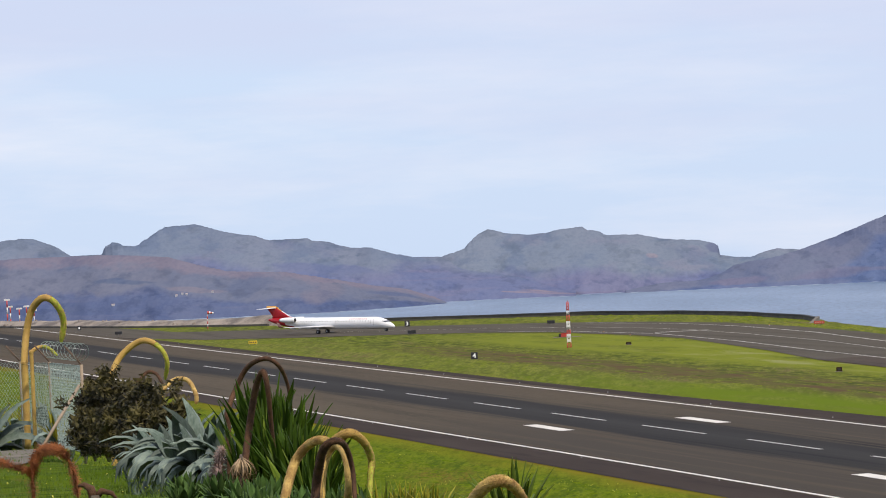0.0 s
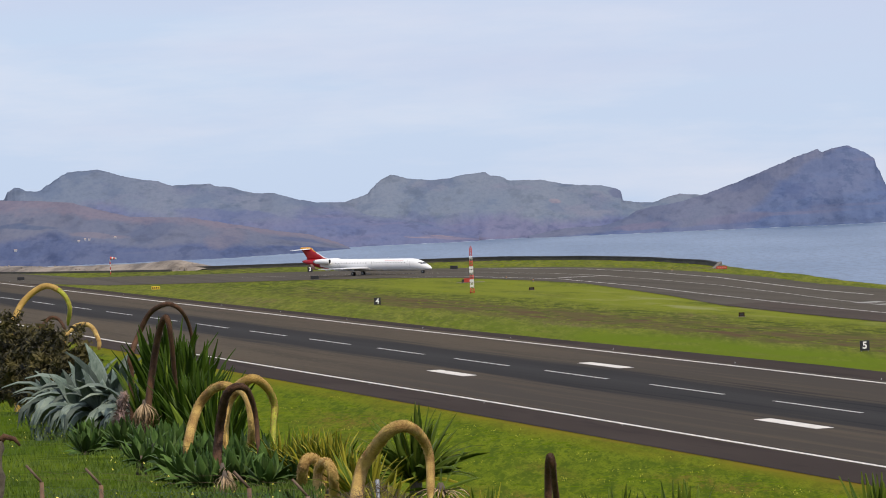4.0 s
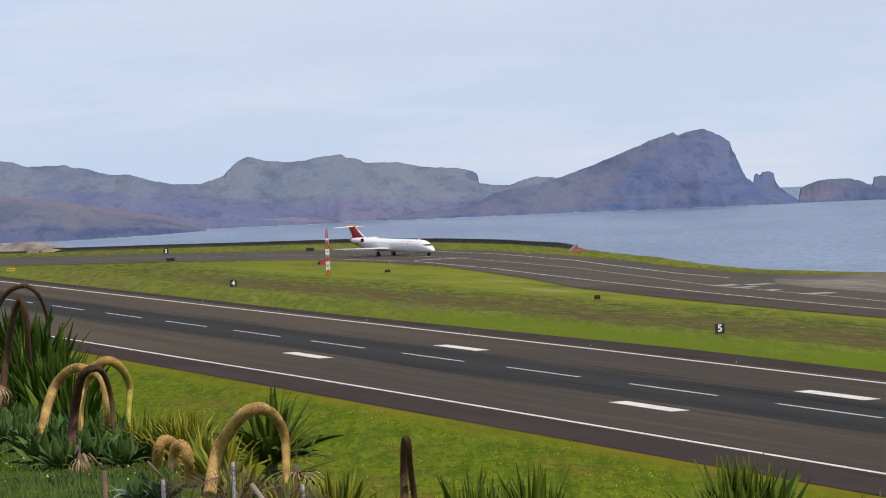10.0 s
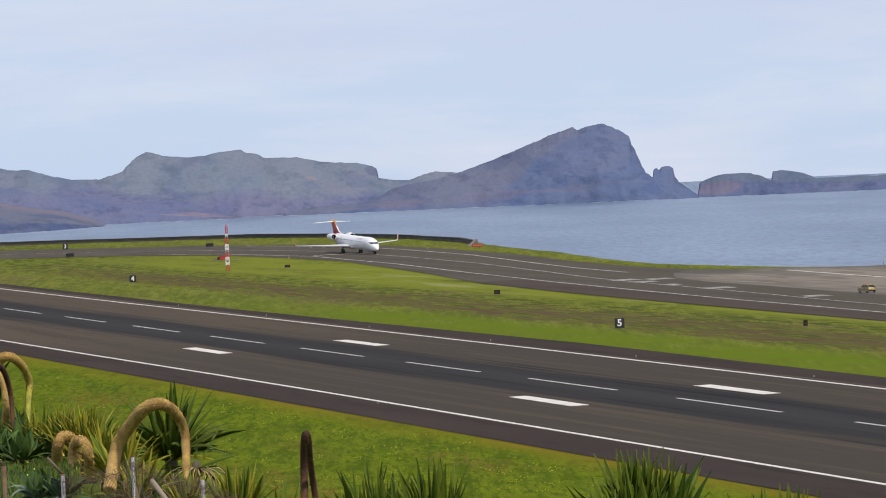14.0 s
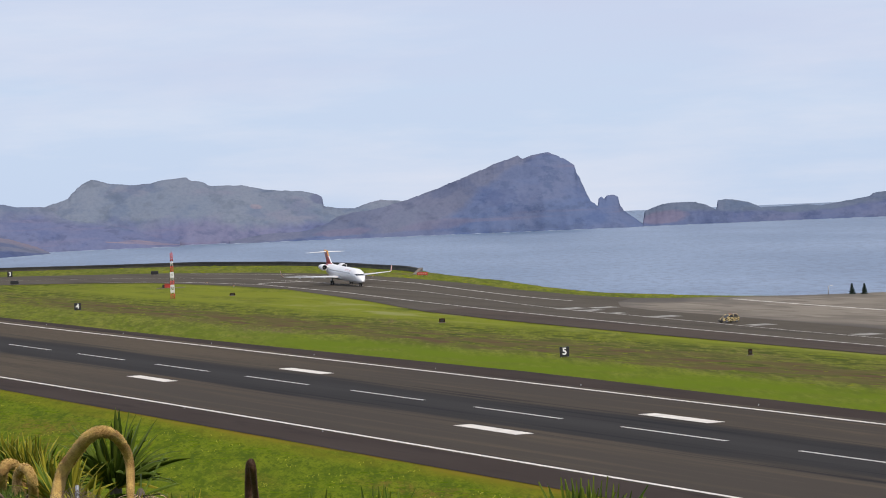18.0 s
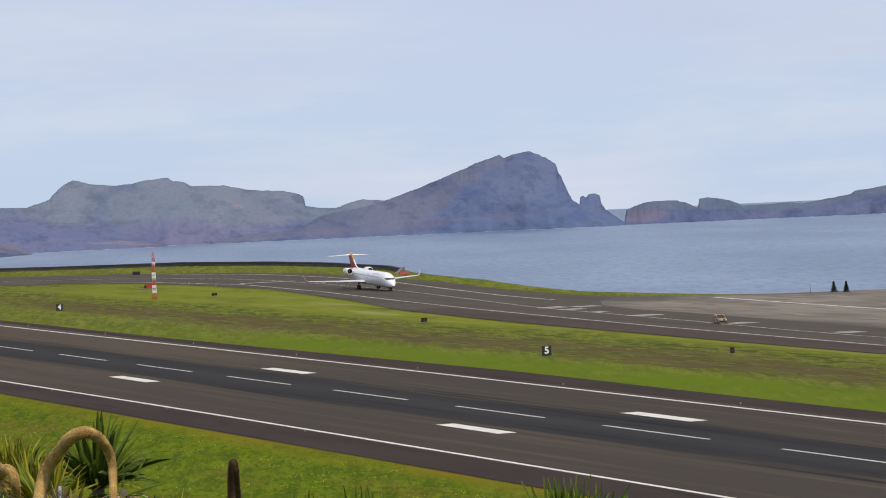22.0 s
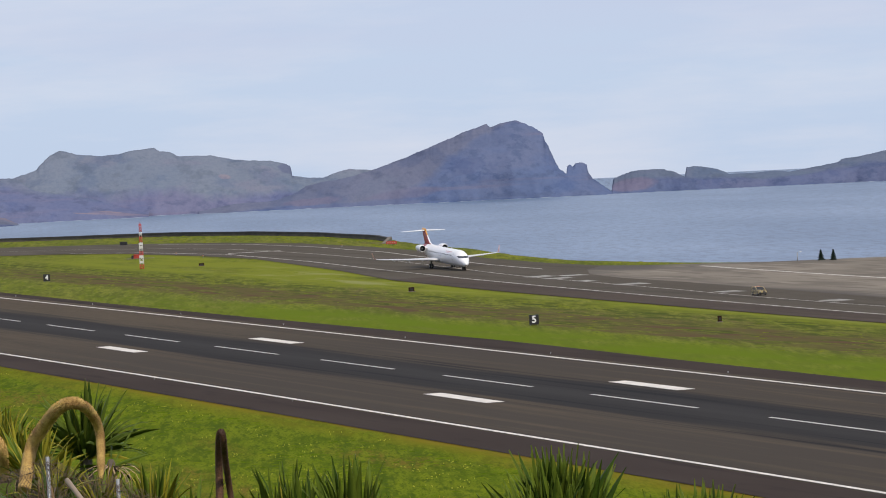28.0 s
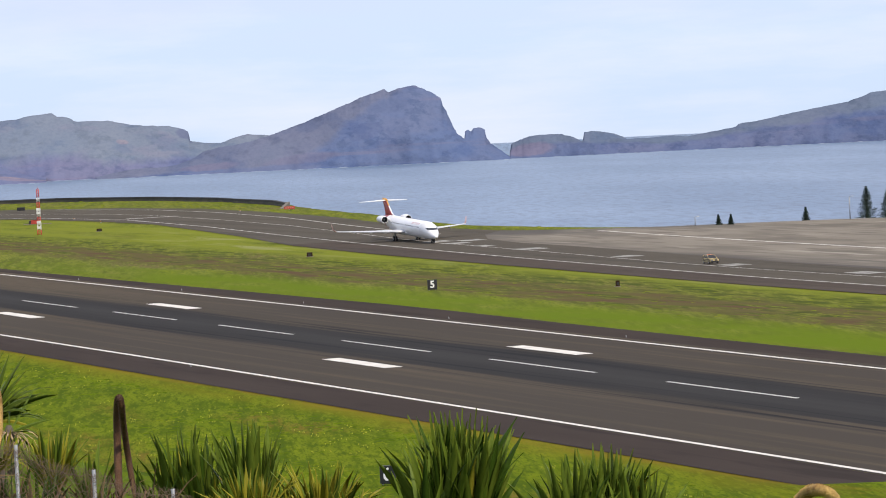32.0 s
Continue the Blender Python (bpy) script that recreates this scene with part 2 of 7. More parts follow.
def stained(name, base, half, full, inner, **kw):
    """Paving darkened by tyre rubber along its middle, with a ragged soft edge."""
    m = layered(name, base, **kw)
    nt = m.node_tree
    b = nt.nodes["Principled BSDF"]
    old = b.inputs["Base Color"].links[0].from_socket
    tc = nt.nodes.new("ShaderNodeTexCoord")
    sep = nt.nodes.new("ShaderNodeSeparateXYZ")
    nt.links.new(tc.outputs["Object"], sep.inputs[0])
    mp = nt.nodes.new("ShaderNodeMapping")
    mp.inputs["Scale"].default_value = (0.012, 0.5, 1)
    nz = nt.nodes.new("ShaderNodeTexNoise")
    nz.inputs["Scale"].default_value, nz.inputs["Detail"].default_value = 1.0, 5.0
    nt.links.new(tc.outputs["Object"], mp.inputs["Vector"])
    nt.links.new(mp.outputs["Vector"], nz.inputs["Vector"])
    ab = nt.nodes.new("ShaderNodeMath")
    ab.operation = "ABSOLUTE"
    nt.links.new(sep.outputs["Y"], ab.inputs[0])
    ad = nt.nodes.new("ShaderNodeMath")
    ad.operation = "MULTIPLY_ADD"
    ad.inputs[1].default_value = 9.0
    nt.links.new(nz.outputs["Fac"], ad.inputs[0])
    nt.links.new(ab.outputs[0], ad.inputs[2])
    mr = nt.nodes.new("ShaderNodeMapRange")
    mr.inputs["From Min"].default_value, mr.inputs["From Max"].default_value = half + 4.5, full + 4.5
    mr.inputs["To Min"].default_value, mr.inputs["To Max"].default_value = 1.0, 0.0
    nt.links.new(ad.outputs[0], mr.inputs["Value"])
    mx = nt.nodes.new("ShaderNodeMixRGB")
    mx.inputs["Color2"].default_value = (*inner, 1)
    nt.links.new(mr.outputs["Result"], mx.inputs["Fac"])
    nt.links.new(old, mx.inputs["Color1"])
    # the very middle is polished a little paler than the wheel tracks
    mr2 = nt.nodes.new("ShaderNodeMapRange")
    mr2.inputs["From Min"].default_value, mr2.inputs["From Max"].default_value = 5.0, 9.0
    mr2.inputs["To Min"].default_value, mr2.inputs["To Max"].default_value = 0.75, 0.0
    nt.links.new(ad.outputs[0], mr2.inputs["Value"])
    mx2 = nt.nodes.new("ShaderNodeMixRGB")
    mx2.inputs["Color2"].default_value = (0.0372, 0.0354, 0.0332, 1)
    nt.links.new(mr2.outputs["Result"], mx2.inputs["Fac"])
    nt.links.new(mx.outputs["Color"], mx2.inputs["Color1"])
    nt.links.new(mx2.outputs["Color"], b.inputs["Base Color"])
    return m


ASPHALT_LAYERS = [
    ((0.0684, 0.0498, 0.0363), 0, 0, 0, (1, 1, 1)),
    ((0.0812, 0.0596, 0.0431), 0.05, 0.5, 0.15, (0.12, 1.5, 1)),
    ((0.0537, 0.0396, 0.0297), 0.12, 0.56, 0.08, (0.05, 2.2, 1)),
    ((0.0783, 0.0584, 0.0430), 0.6, 0.60, 0.1, (0.06, 1.2, 1)),
    ((0.0600, 0.0454, 0.0340), 2.2, 0.60, 0.08, (0.05, 1, 1)),
    ((0.0794, 0.0616, 0.0455), 3.0, 0.62, 0.08, (0.08, 1, 1)),
]
RUNWAY = stained("runway_asphalt", [((col[0] * 1.03, col[1] * 1.11, col[2] * 1.05), *rest) for col, *rest in ASPHALT_LAYERS], 6.2, 9.2, (0.0264, 0.0250, 0.0236), rough=0.85, bump=0.2, bump_scale=8, distance=0.02)
add_band(RUNWAY, (0.0520, 0.0435, 0.0345), 7, 30, 0.40, 4.0, 20, (0.010, 0.5), 0.10)
add_band(RUNWAY, (0.0520, 0.0435, 0.0345), -30, -7, 0.40, 4.0, 20, (0.010, 0.5), 0.10)
add_band(RUNWAY, (0.0165, 0.0160, 0.0165), 2, 9.5, 0.56, 1.5, 60, (0.010, 0.9), 0.04)
add_band(RUNWAY, (0.0165, 0.0160, 0.0165), -9.5, -2, 0.58, 1.5, 60, (0.010, 0.9), 0.04)
ASPHALT = layered("taxiway_asphalt", [((col[0] * 1.09, col[1] * 1.27, col[2] * 1.34), *rest) for col, *rest in ASPHALT_LAYERS], rough=0.85, bump=0.2, bump_scale=8, distance=0.02)
SHOULDER = layered("shoulder_asphalt", [
    ((0.0385, 0.0290, 0.0240), 0, 0, 0, (1, 1, 1)),
    ((0.0460, 0.0350, 0.0290), 0.1, 0.52, 0.1, (0.2, 1.2, 1)),
    ((0.0310, 0.0240, 0.0205), 0.4, 0.6, 0.06, (0.1, 1, 1)),
], rough=0.9)
CONCRETE = layered("apron_concrete", [
    ((0.1375, 0.1220, 0.1008), 0, 0, 0, (1, 1, 1)),
    ((0.1705, 0.1512, 0.1239), 0.03, 0.52, 0.1, (0.2, 1.4, 1)),
    ((0.0770, 0.0670, 0.0567), 0.045, 0.57, 0.08, (0.15, 1.6, 1)),
    ((0.1870, 0.1674, 0.1365), 0.3, 0.62, 0.05, (0.06, 1, 1)),
], rough=0.9)


def fade_in(m, col, u0, u1, v0, v1):
    """The paving turns to another tone towards low u and low v, with a streaky edge."""
    nt = m.node_tree
    b = nt.nodes["Principled BSDF"]
    old = b.inputs["Base Color"].links[0].from_socket
    tc = nt.nodes.new("ShaderNodeTexCoord")
    sep = nt.nodes.new("ShaderNodeSeparateXYZ")
    nt.links.new(tc.outputs["Object"], sep.inputs[0])
    facs = []
    for ax, a, c, st, am in (("X", u0, u1, (0.03, 0.10), 90.0), ("Y", v0, v1, (0.012, 0.25), 22.0)):
        mp = nt.nodes.new("ShaderNodeMapping")
        mp.inputs["Scale"].default_value = (*st, 1)
        nz = nt.nodes.new("ShaderNodeTexNoise")
        nz.inputs["Scale"].default_value, nz.inputs["Detail"].default_value = 1.0, 6.0
        ad = nt.nodes.new("ShaderNodeMath")
        ad.operation = "MULTIPLY_ADD"
        ad.inputs[1].default_value = am
        mr = nt.nodes.new("ShaderNodeMapRange")
        mr.inputs["From Min"].default_value, mr.inputs["From Max"].default_value = a + am / 2, c + am / 2
        nt.links.new(tc.outputs["Object"], mp.inputs["Vector"])
        nt.links.new(mp.outputs["Vector"], nz.inputs["Vector"])
        nt.links.new(nz.outputs["Fac"], ad.inputs[0])
        nt.links.new(sep.outputs[ax], ad.inputs[2])
        nt.links.new(ad.outputs[0], mr.inputs["Value"])
        facs.append(mr.outputs["Result"])
    mul = nt.nodes.new("ShaderNodeMath")
    mul.operation = "MULTIPLY"
    nt.links.new(facs[0], mul.inputs[0])
    nt.links.new(facs[1], mul.inputs[1])
    mx = nt.nodes.new("ShaderNodeMixRGB")
    mx.inputs["Color1"].default_value = (*col, 1)
    nt.links.new(mul.outputs[0], mx.inputs["Fac"])
    nt.links.new(old, mx.inputs["Color2"])
    nt.links.new(mx.outputs["Color"], b.inputs["Base Color"])
    return m


APRON = fade_in(layered("weathered_apron", [
    ((0.177, 0.157, 0.128), 0, 0, 0, (1, 1, 1)),
    ((0.213, 0.188, 0.152), 0.03, 0.52, 0.1, (0.25, 1.4, 1)),
    ((0.125, 0.110, 0.090), 0.06, 0.56, 0.08, (0.4, 1.2, 1)),
    ((0.230, 0.204, 0.166), 0.3, 0.60, 0.06, (0.10, 1, 1)),
    ((0.137, 0.119, 0.099), 0.5, 0.58, 0.06, (0.12, 1, 1)),
    ((0.280, 0.255, 0.213), 0.22, 0.67, 0.03, (0.10, 1, 1)),
], rough=0.9), (0.092, 0.083, 0.074), -122, -92, 99, 108)
PAINT = mat("runway_paint", (0.74, 0.70, 0.63), 0.7, color2=(0.50, 0.47, 0.42), scale=0.4, amount=0.45, fine=3.0)
PAINT_OLD = mat("worn_runway_paint", (0.54, 0.52, 0.48), 0.7, color2=(0.36, 0.34, 0.31), scale=0.4, amount=0.5, fine=3.0)
TAXI_SHOULDER = layered("taxiway_shoulder_asphalt", [((col[0] * 0.90, col[1] * 0.96, col[2] * 1.05), *rest) for col, *rest in ASPHALT_LAYERS], rough=0.9)
WORN_PAINT = mat("worn_taxiway_paint", (0.64, 0.60, 0.54), 0.7, color2=(0.26, 0.24, 0.21), scale=0.25, amount=0.6, fine=3.0)
FADED_PAINT = mat("faded_apron_paint", (0.36, 0.35, 0.31), 0.8, color2=(0.12, 0.11, 0.095), scale=0.5, amount=0.9, fine=4.0)
ROCK_LIGHT = mat("pale_armour_stone", (0.30, 0.25, 0.20), 0.9, color2=(0.12, 0.10, 0.085), scale=0.12, amount=1.0, bump=0.5, bump_scale=0.3)
COPING = mat("dark_wall_coping", (0.032, 0.030, 0.028), 0.9, color2=(0.06, 0.055, 0.05), scale=0.3, amount=0.6)
WALL_DARK = mat("dark_concrete_wall", (0.120, 0.105, 0.080), 0.9, color2=(0.06, 0.055, 0.05), scale=0.2, amount=0.7, bump=0.3)
WALL_BUFF = mat("buff_concrete_wall", (0.16, 0.14, 0.11), 0.9, color2=(0.13, 0.11, 0.09), scale=0.3, amount=0.7, bump=0.3)

# ---- the airfield's own axes: u along the runway towards the camera, v across it towards the sea ----
AZ = radians(-74.783)
E1 = Vector((math.cos(AZ), math.sin(AZ), -0.0106)).normalized()
E2 = Vector((-math.sin(AZ), math.cos(AZ), 0.0106)).normalized()
ORIGIN = Vector((-18.704, 680.767, 38.6 - 22.608))
FIELD = Matrix((E1, E2, E1.cross(E2))).transposed().to_4x4()
FIELD.translation = ORIGIN
HEAD = math.degrees(AZ)


def field(u, v, w=0.0):
    return ORIGIN + E1 * u + E2 * v + Vector((0, 0, w))


def upright(u, v, w=0.0, turn=0.0):
    """A standing pose on the airfield; turn 0 faces along the runway towards the camera's end."""
    p = field(u, v, w)
    return pose(p.x, p.y, p.z, 0, 0, HEAD + turn)


def interp(x, pts):
    return float(np.interp(x, [p[0] for p in pts], [p[1] for p in pts]))


def link(name, bm, material, smooth=False):
    me = bpy.data.meshes.new(name)
    bm.to_mesh(me)
    bm.free()
    for m in (material if isinstance(material, (list, tuple)) else [material]):
        me.materials.append(m)
    if smooth:
        for p in me.polygons:
            p.use_smooth = True
    return new(name, me)


def part(name, bm, material, parent, label="", smooth=False):
    ob = link(name, bm, material, smooth)
    ob.parent = parent
    if label:
        ob["label"] = label
    return ob


def share(name, mesh_ob, parent, m):
    """Another part on the same mesh."""
    ob = new(name, mesh_ob.data)
    ob.parent = parent
    ob.matrix_basis = m
    return ob


def thing(name, m, label, category, group="", kind=""):
    ob = new(name)
    ob.matrix_basis = m
    return tagged(ob, label, category, group, kind)


def box(bm, x0, x1, y0, y1, z0, z1, bevel=0.0, m=None, mi=0):
    r = bmesh.ops.create_cube(bm, size=1)
    vs = r["verts"]
    for v in vs:
        v.co = Vector(((x0 + x1) / 2 + v.co.x * (x1 - x0), (y0 + y1) / 2 + v.co.y * (y1 - y0), (z0 + z1) / 2 + v.co.z * (z1 - z0)))
    fs = {f for v in vs for f in v.link_faces}
    for f in fs:
        f.material_index = mi
    if bevel:
        r = bmesh.ops.bevel(bm, geom=list({e for v in vs for e in v.link_edges}), offset=bevel, segments=1, affect="EDGES")
        vs = list({v for f in r["faces"] for v in f.verts} | {v for v in vs if v.is_valid})
    if m:
        bmesh.ops.transform(bm, matrix=m, verts=vs)
    return vs


def tube(bm, pts, radii, n=8, cap=True, mi=0):
    """A round tube along pts with a radius at each."""
    pts = [Vector(p) for p in pts]
    rings = []
    for i, p in enumerate(pts):
        d = (pts[min(i + 1, len(pts) - 1)] - pts[max(i - 1, 0)]).normalized()
        a = d.orthogonal().normalized() if i == 0 else (a - d * a.dot(d)).normalized()
        b = d.cross(a)
        r = radii[i] if isinstance(radii, (list, tuple)) else radii
        rings.append([bm.verts.new(p + (a * math.cos(k * math.tau / n) + b * math.sin(k * math.tau / n)) * r) for k in range(n)])
    for r0, r1 in zip(rings, rings[1:]):
        for k in range(n):
            f = bm.faces.new((r0[k], r0[(k + 1) % n], r1[(k + 1) % n], r1[k]))
            f.smooth, f.material_index = True, mi
    if cap:
        bm.faces.new(rings[0][::-1]).material_index = mi
        bm.faces.new(rings[-1]).material_index = mi
    return rings


def loft(bm, rings, cap=True, mi=0, smooth=True):
    rv = [[bm.verts.new(p) for p in r] for r in rings]
    n = len(rv[0])
    for r0, r1 in zip(rv, rv[1:]):
        for k in range(n):
            f = bm.faces.new((r0[k], r0[(k + 1) % n], r1[(k + 1) % n], r1[k]))
            f.smooth, f.material_index = smooth, mi
    if cap:
        bm.faces.new(rv[0][::-1]).material_index = mi
        bm.faces.new(rv[-1]).material_index = mi
    return rv


def strip(name, left, right, material, w, kind="structure", label="", steps=1, parent=None, thick=0.0):
    """A paved sheet between two lines of (u, v), w above the field, in the field's own axes."""
    bm = bmesh.new()
    L = [bm.verts.new((u, v, w)) for u, v in left]
    R = [bm.verts.new((u, v, w)) for u, v in right]
    for i in range(len(L) - 1):
        bm.faces.new((L[i], L[i + 1], R[i + 1], R[i]))
    bmesh.ops.recalc_face_normals(bm, faces=bm.faces)
    if bm.faces[:] and bm.faces[:][0].normal.z < 0:
        bmesh.ops.reverse_faces(bm, faces=bm.faces)
    if parent is None:
        ob = link(name, bm, material)
        ob.matrix_basis = FIELD
        return tagged(ob, label, "", "", kind)
    return part(name, bm, material, parent, label)


# ---- sea ----
def sea_material():
    m = bpy.data.materials.new("sea_water")
    m.use_nodes = True
    nt = m.node_tree
    b = nt.nodes["Principled BSDF"]
    b.inputs["Base Color"].default_value = (0.075, 0.125, 0.21, 1)
    b.inputs["Roughness"].default_value = 0.32
    b.inputs["IOR"].default_value = 1.33
    tc = nt.nodes.new("ShaderNodeTexCoord")
    hs = []
    for sc, st, rough in ((0.42, (1, 0.12, 1), 0.65), (0.010, (1, 0.16, 1), 0.5), (0.26, (1, 0.13, 1), 0.62), (0.05, (0.5, 0.22, 1), 0.6), (0.9, (1, 0.10, 1), 0.6)):
        mp = nt.nodes.new("ShaderNodeMapping")
        mp.inputs["Scale"].default_value = st
        mp.inputs["Rotation"].default_value = (0, 0, radians(4.0))
        nz = nt.nodes.new("ShaderNodeTexNoise")
        nz.inputs["Scale"].default_value, nz.inputs["Detail"].default_value, nz.inputs["Roughness"].default_value = sc, 6.0, rough
        nt.links.new(tc.outputs["Object"], mp.inputs["Vector"])
        nt.links.new(mp.outputs["Vector"], nz.inputs["Vector"])
        hs.append(nz)
    add = nt.nodes.new("ShaderNodeMath")
    nt.links.new(hs[0].outputs["Fac"], add.inputs[0])
    nt.links.new(hs[1].outputs["Fac"], add.inputs[1])
    bp = nt.nodes.new("ShaderNodeBump")
    bp.inputs["Strength"].default_value, bp.inputs["Distance"].default_value = 0.6, 1.0
    nt.links.new(add.outputs[0], bp.inputs["Height"])
    nt.links.new(bp.outputs["Normal"], b.inputs["Normal"])
    rp = nt.nodes.new("ShaderNodeValToRGB")
    rp.color_ramp.elements[0].position, rp.color_ramp.elements[0].color = 0.40, (0.102, 0.165, 0.260, 1)
    rp.color_ramp.elements[1].position, rp.color_ramp.elements[1].color = 0.66, (0.170, 0.242, 0.346, 1)
    nt.links.new(hs[1].outputs["Fac"], rp.inputs["Fac"])
    # ripple shading is painted into the colour as dark dashes, beside the bump
    mr = nt.nodes.new("ShaderNodeMapRange")
    mr.inputs["From Min"].default_value, mr.inputs["From Max"].default_value = 0.47, 0.60
    nt.links.new(hs[2].outputs["Fac"], mr.inputs["Value"])
    mx = nt.nodes.new("ShaderNodeMixRGB")
    mx.blend_type = "MULTIPLY"
    mx.inputs["Color2"].default_value = (0.50, 0.54, 0.60, 1)
    nt.links.new(mr.outputs["Result"], mx.inputs["Fac"])
    nt.links.new(rp.outputs["Color"], mx.inputs["Color1"])
    # darker gusts and chop on the water, painted into its colour
    gust = nt.nodes.new("ShaderNodeMapRange")
    gust.inputs["From Min"].default_value, gust.inputs["From Max"].default_value, gust.inputs["To Max"].default_value = 0.48, 0.66, 0.55
    nt.links.new(hs[3].outputs["Fac"], gust.inputs["Value"])
    mx2 = nt.nodes.new("ShaderNodeMixRGB")
    mx2.blend_type = "MULTIPLY"
    mx2.inputs["Color2"].default_value = (0.62, 0.66, 0.72, 1)
    nt.links.new(gust.outputs["Result"], mx2.inputs["Fac"])
    nt.links.new(mx.outputs["Color"], mx2.inputs["Color1"])
    chop = nt.nodes.new("ShaderNodeMapRange")
    chop.inputs["From Min"].default_value, chop.inputs["From Max"].default_value, chop.inputs["To Max"].default_value = 0.50, 0.60, 0.8
    nt.links.new(hs[4].outputs["Fac"], chop.inputs["Value"])
    mx3 = nt.nodes.new("ShaderNodeMixRGB")
    mx3.blend_type = "MULTIPLY"
    mx3.inputs["Color2"].default_value = (0.66, 0.68, 0.72, 1)
    nt.links.new(chop.outputs["Result"], mx3.inputs["Fac"])
    nt.links.new(mx2.outputs["Color"], mx3.inputs["Color1"])
    nt.links.new(mx3.outputs["Color"], b.inputs["Base Color"])
    b.inputs["Specular IOR Level"].default_value = 0.4
    return m


def build_sea():
    bm = bmesh.new()
    rings = [(0, -0.0), (300, 0), (700, 0), (1500, 0), (2600, 0), (3600, 0), (4300, 0), (4760, 0), (4880, 13.8), (4960, 14.2)]
    n = 240
    prev = None
    for r, z in rings[1:]:
        cur = [bm.verts.new((r * math.cos(k * math.tau / n), r * math.sin(k * math.tau / n), z)) for k in range(n)]
        if prev is None:
            bm.faces.new(cur)
        else:
            for k in range(n):
                bm.faces.new((prev[k], cur[k], cur[(k + 1) % n], prev[(k + 1) % n]))
        prev = cur
    ob = link("water", bm, sea_material(), True)
    return tagged(ob, "blue-grey open sea with fine wind ripples", "sea", "", "structure")


build_sea()

# ---- ground ----
COAST = [(-2400, -330), (-1400, -140), (-1000, -42), (-776, 21), (-670, 48), (-606, 74), (-560, 112), (-520, 141), (-480, 153), (-430, 157), (-378, 154.5), (-352, 150),
         (-330, 147), (-272, 141), (-220, 133), (-174, 128.5), (-133, 133.5), (-117, 136.5), (-104, 144), (-96, 157), (-80, 173), (-60, 192), (0, 225), (200, 260), (1600, 300)]
CAM_U, CAM_V = 661.5, -160.4


def lawn(d, az):
    """Height of the lawn on the viewing bank."""
    k = interp(az, [(-3.2, 0.0), (-1, 0.012), (1, 0.022), (4.4, 0.022), (7.2, 0.034), (20, 0.034)])
    return EYE.z - 1.4 - (0.0235 + k) * d + 0.05 * noise.noise((d * 0.3, az * 1.5, 0))


def rim(az):
    """How far from the viewer the bank breaks away towards the airfield."""
    return interp(az, [(-30, 70), (-16, 110), (-8.5, 128), (-7.5, 122), (-6.5, 85), (-5.5, 66), (-4.6, 54), (-4, 48), (-2, 43), (0, 42), (14, 42)])


def ground_z(u, v):
    p = field(u, v)
    d = math.hypot(p.x, p.y)
    if d > 340:
        return p.z
    az = math.degrees(math.atan2(p.x, p.y))
    r = rim(az)
    if d < 14:
        z = EYE.z - 1.7
    elif d < 29.6:
        z = EYE.z - 1.7 - 1.9 * min(1, (d - 14) / 10)
    elif d < 31.6:
        z = EYE.z - 3.6 + (lawn(31.6, az) - EYE.z + 3.6) * (d - 29.6) / 2
    elif d < r:
        z = lawn(d, az)
    else:
        f = (d - r) / (340 - r)
        z = lawn(r, az) + (p.z - lawn(r, az)) * (1 - (1 - min(f, 1)) ** 1.7)
    return max(z, p.z)


def build_ground():
    us = list(range(-2400, -1000, 60)) + list(range(-1000, 160, 6)) + list(range(160, 560, 8)) + list(range(560, 680, 3)) + list(range(680, 760, 8)) + list(range(760, 1601, 60))
    low = list(range(-900, -320, 40)) + list(range(-320, -220, 10)) + list(range(-220, -130, 3)) + list(range(-130, -30, 8)) + [-30, -20, -10, 0]
    rel = [0.15, 0.3, 0.45, 0.58, 0.7, 0.8, 0.88, 0.93, 0.965, 0.985, 1.0]
    drop = [(2.0, 1.0), (5, 4.0), (10, 9.0), (18, 15.0), (30, 24.0), (60, 40.0)]
    cols = []
    for u in us:
        vc = interp(u, COAST) + 1.0 * (noise.noise((u * 0.08, 3.1, 0)))
        vs = [min(x, vc - 12 + x * 0.01) for x in low]
        v0 = vs[-1]
        col = [(u, x, ground_z(u, x)) for x in vs]
        col += [(u, v0 + (vc - v0) * r, field(u, v0 + (vc - v0) * r).z) for r in rel]
        ze = field(u, vc).z
        col += [(u, vc + a + 1.5 * noise.noise((u * 0.11, a, 0)), ze - b * (ze + 6) / 40.0) for a, b in drop]
        cols.append(col)
    bm = bmesh.new()
    vv = []
    for col in cols:
        line = []
        for u, v, z in col:
            p = field(u, v)
            line.append(bm.verts.new((u, v, (z - p.z))))
        vv.append(line)
    for a, b in zip(vv, vv[1:]):
        for i in range(len(a) - 1):
            f = bm.faces.new((a[i], b[i], b[i + 1], a[i + 1]))
            f.smooth, f.material_index = True, 1 if a[i].co.y > -1 else 2 if a[i].co.z > 1.2 and a[i].co.x > 300 else 0
    ob = link("ground", bm, [GRASS, FAR_GRASS, BANK])
    ob.matrix_basis = FIELD
    return tagged(ob, "green meadow with yellow flowers and bare brown patches", "grass", "", "structure")


build_ground()

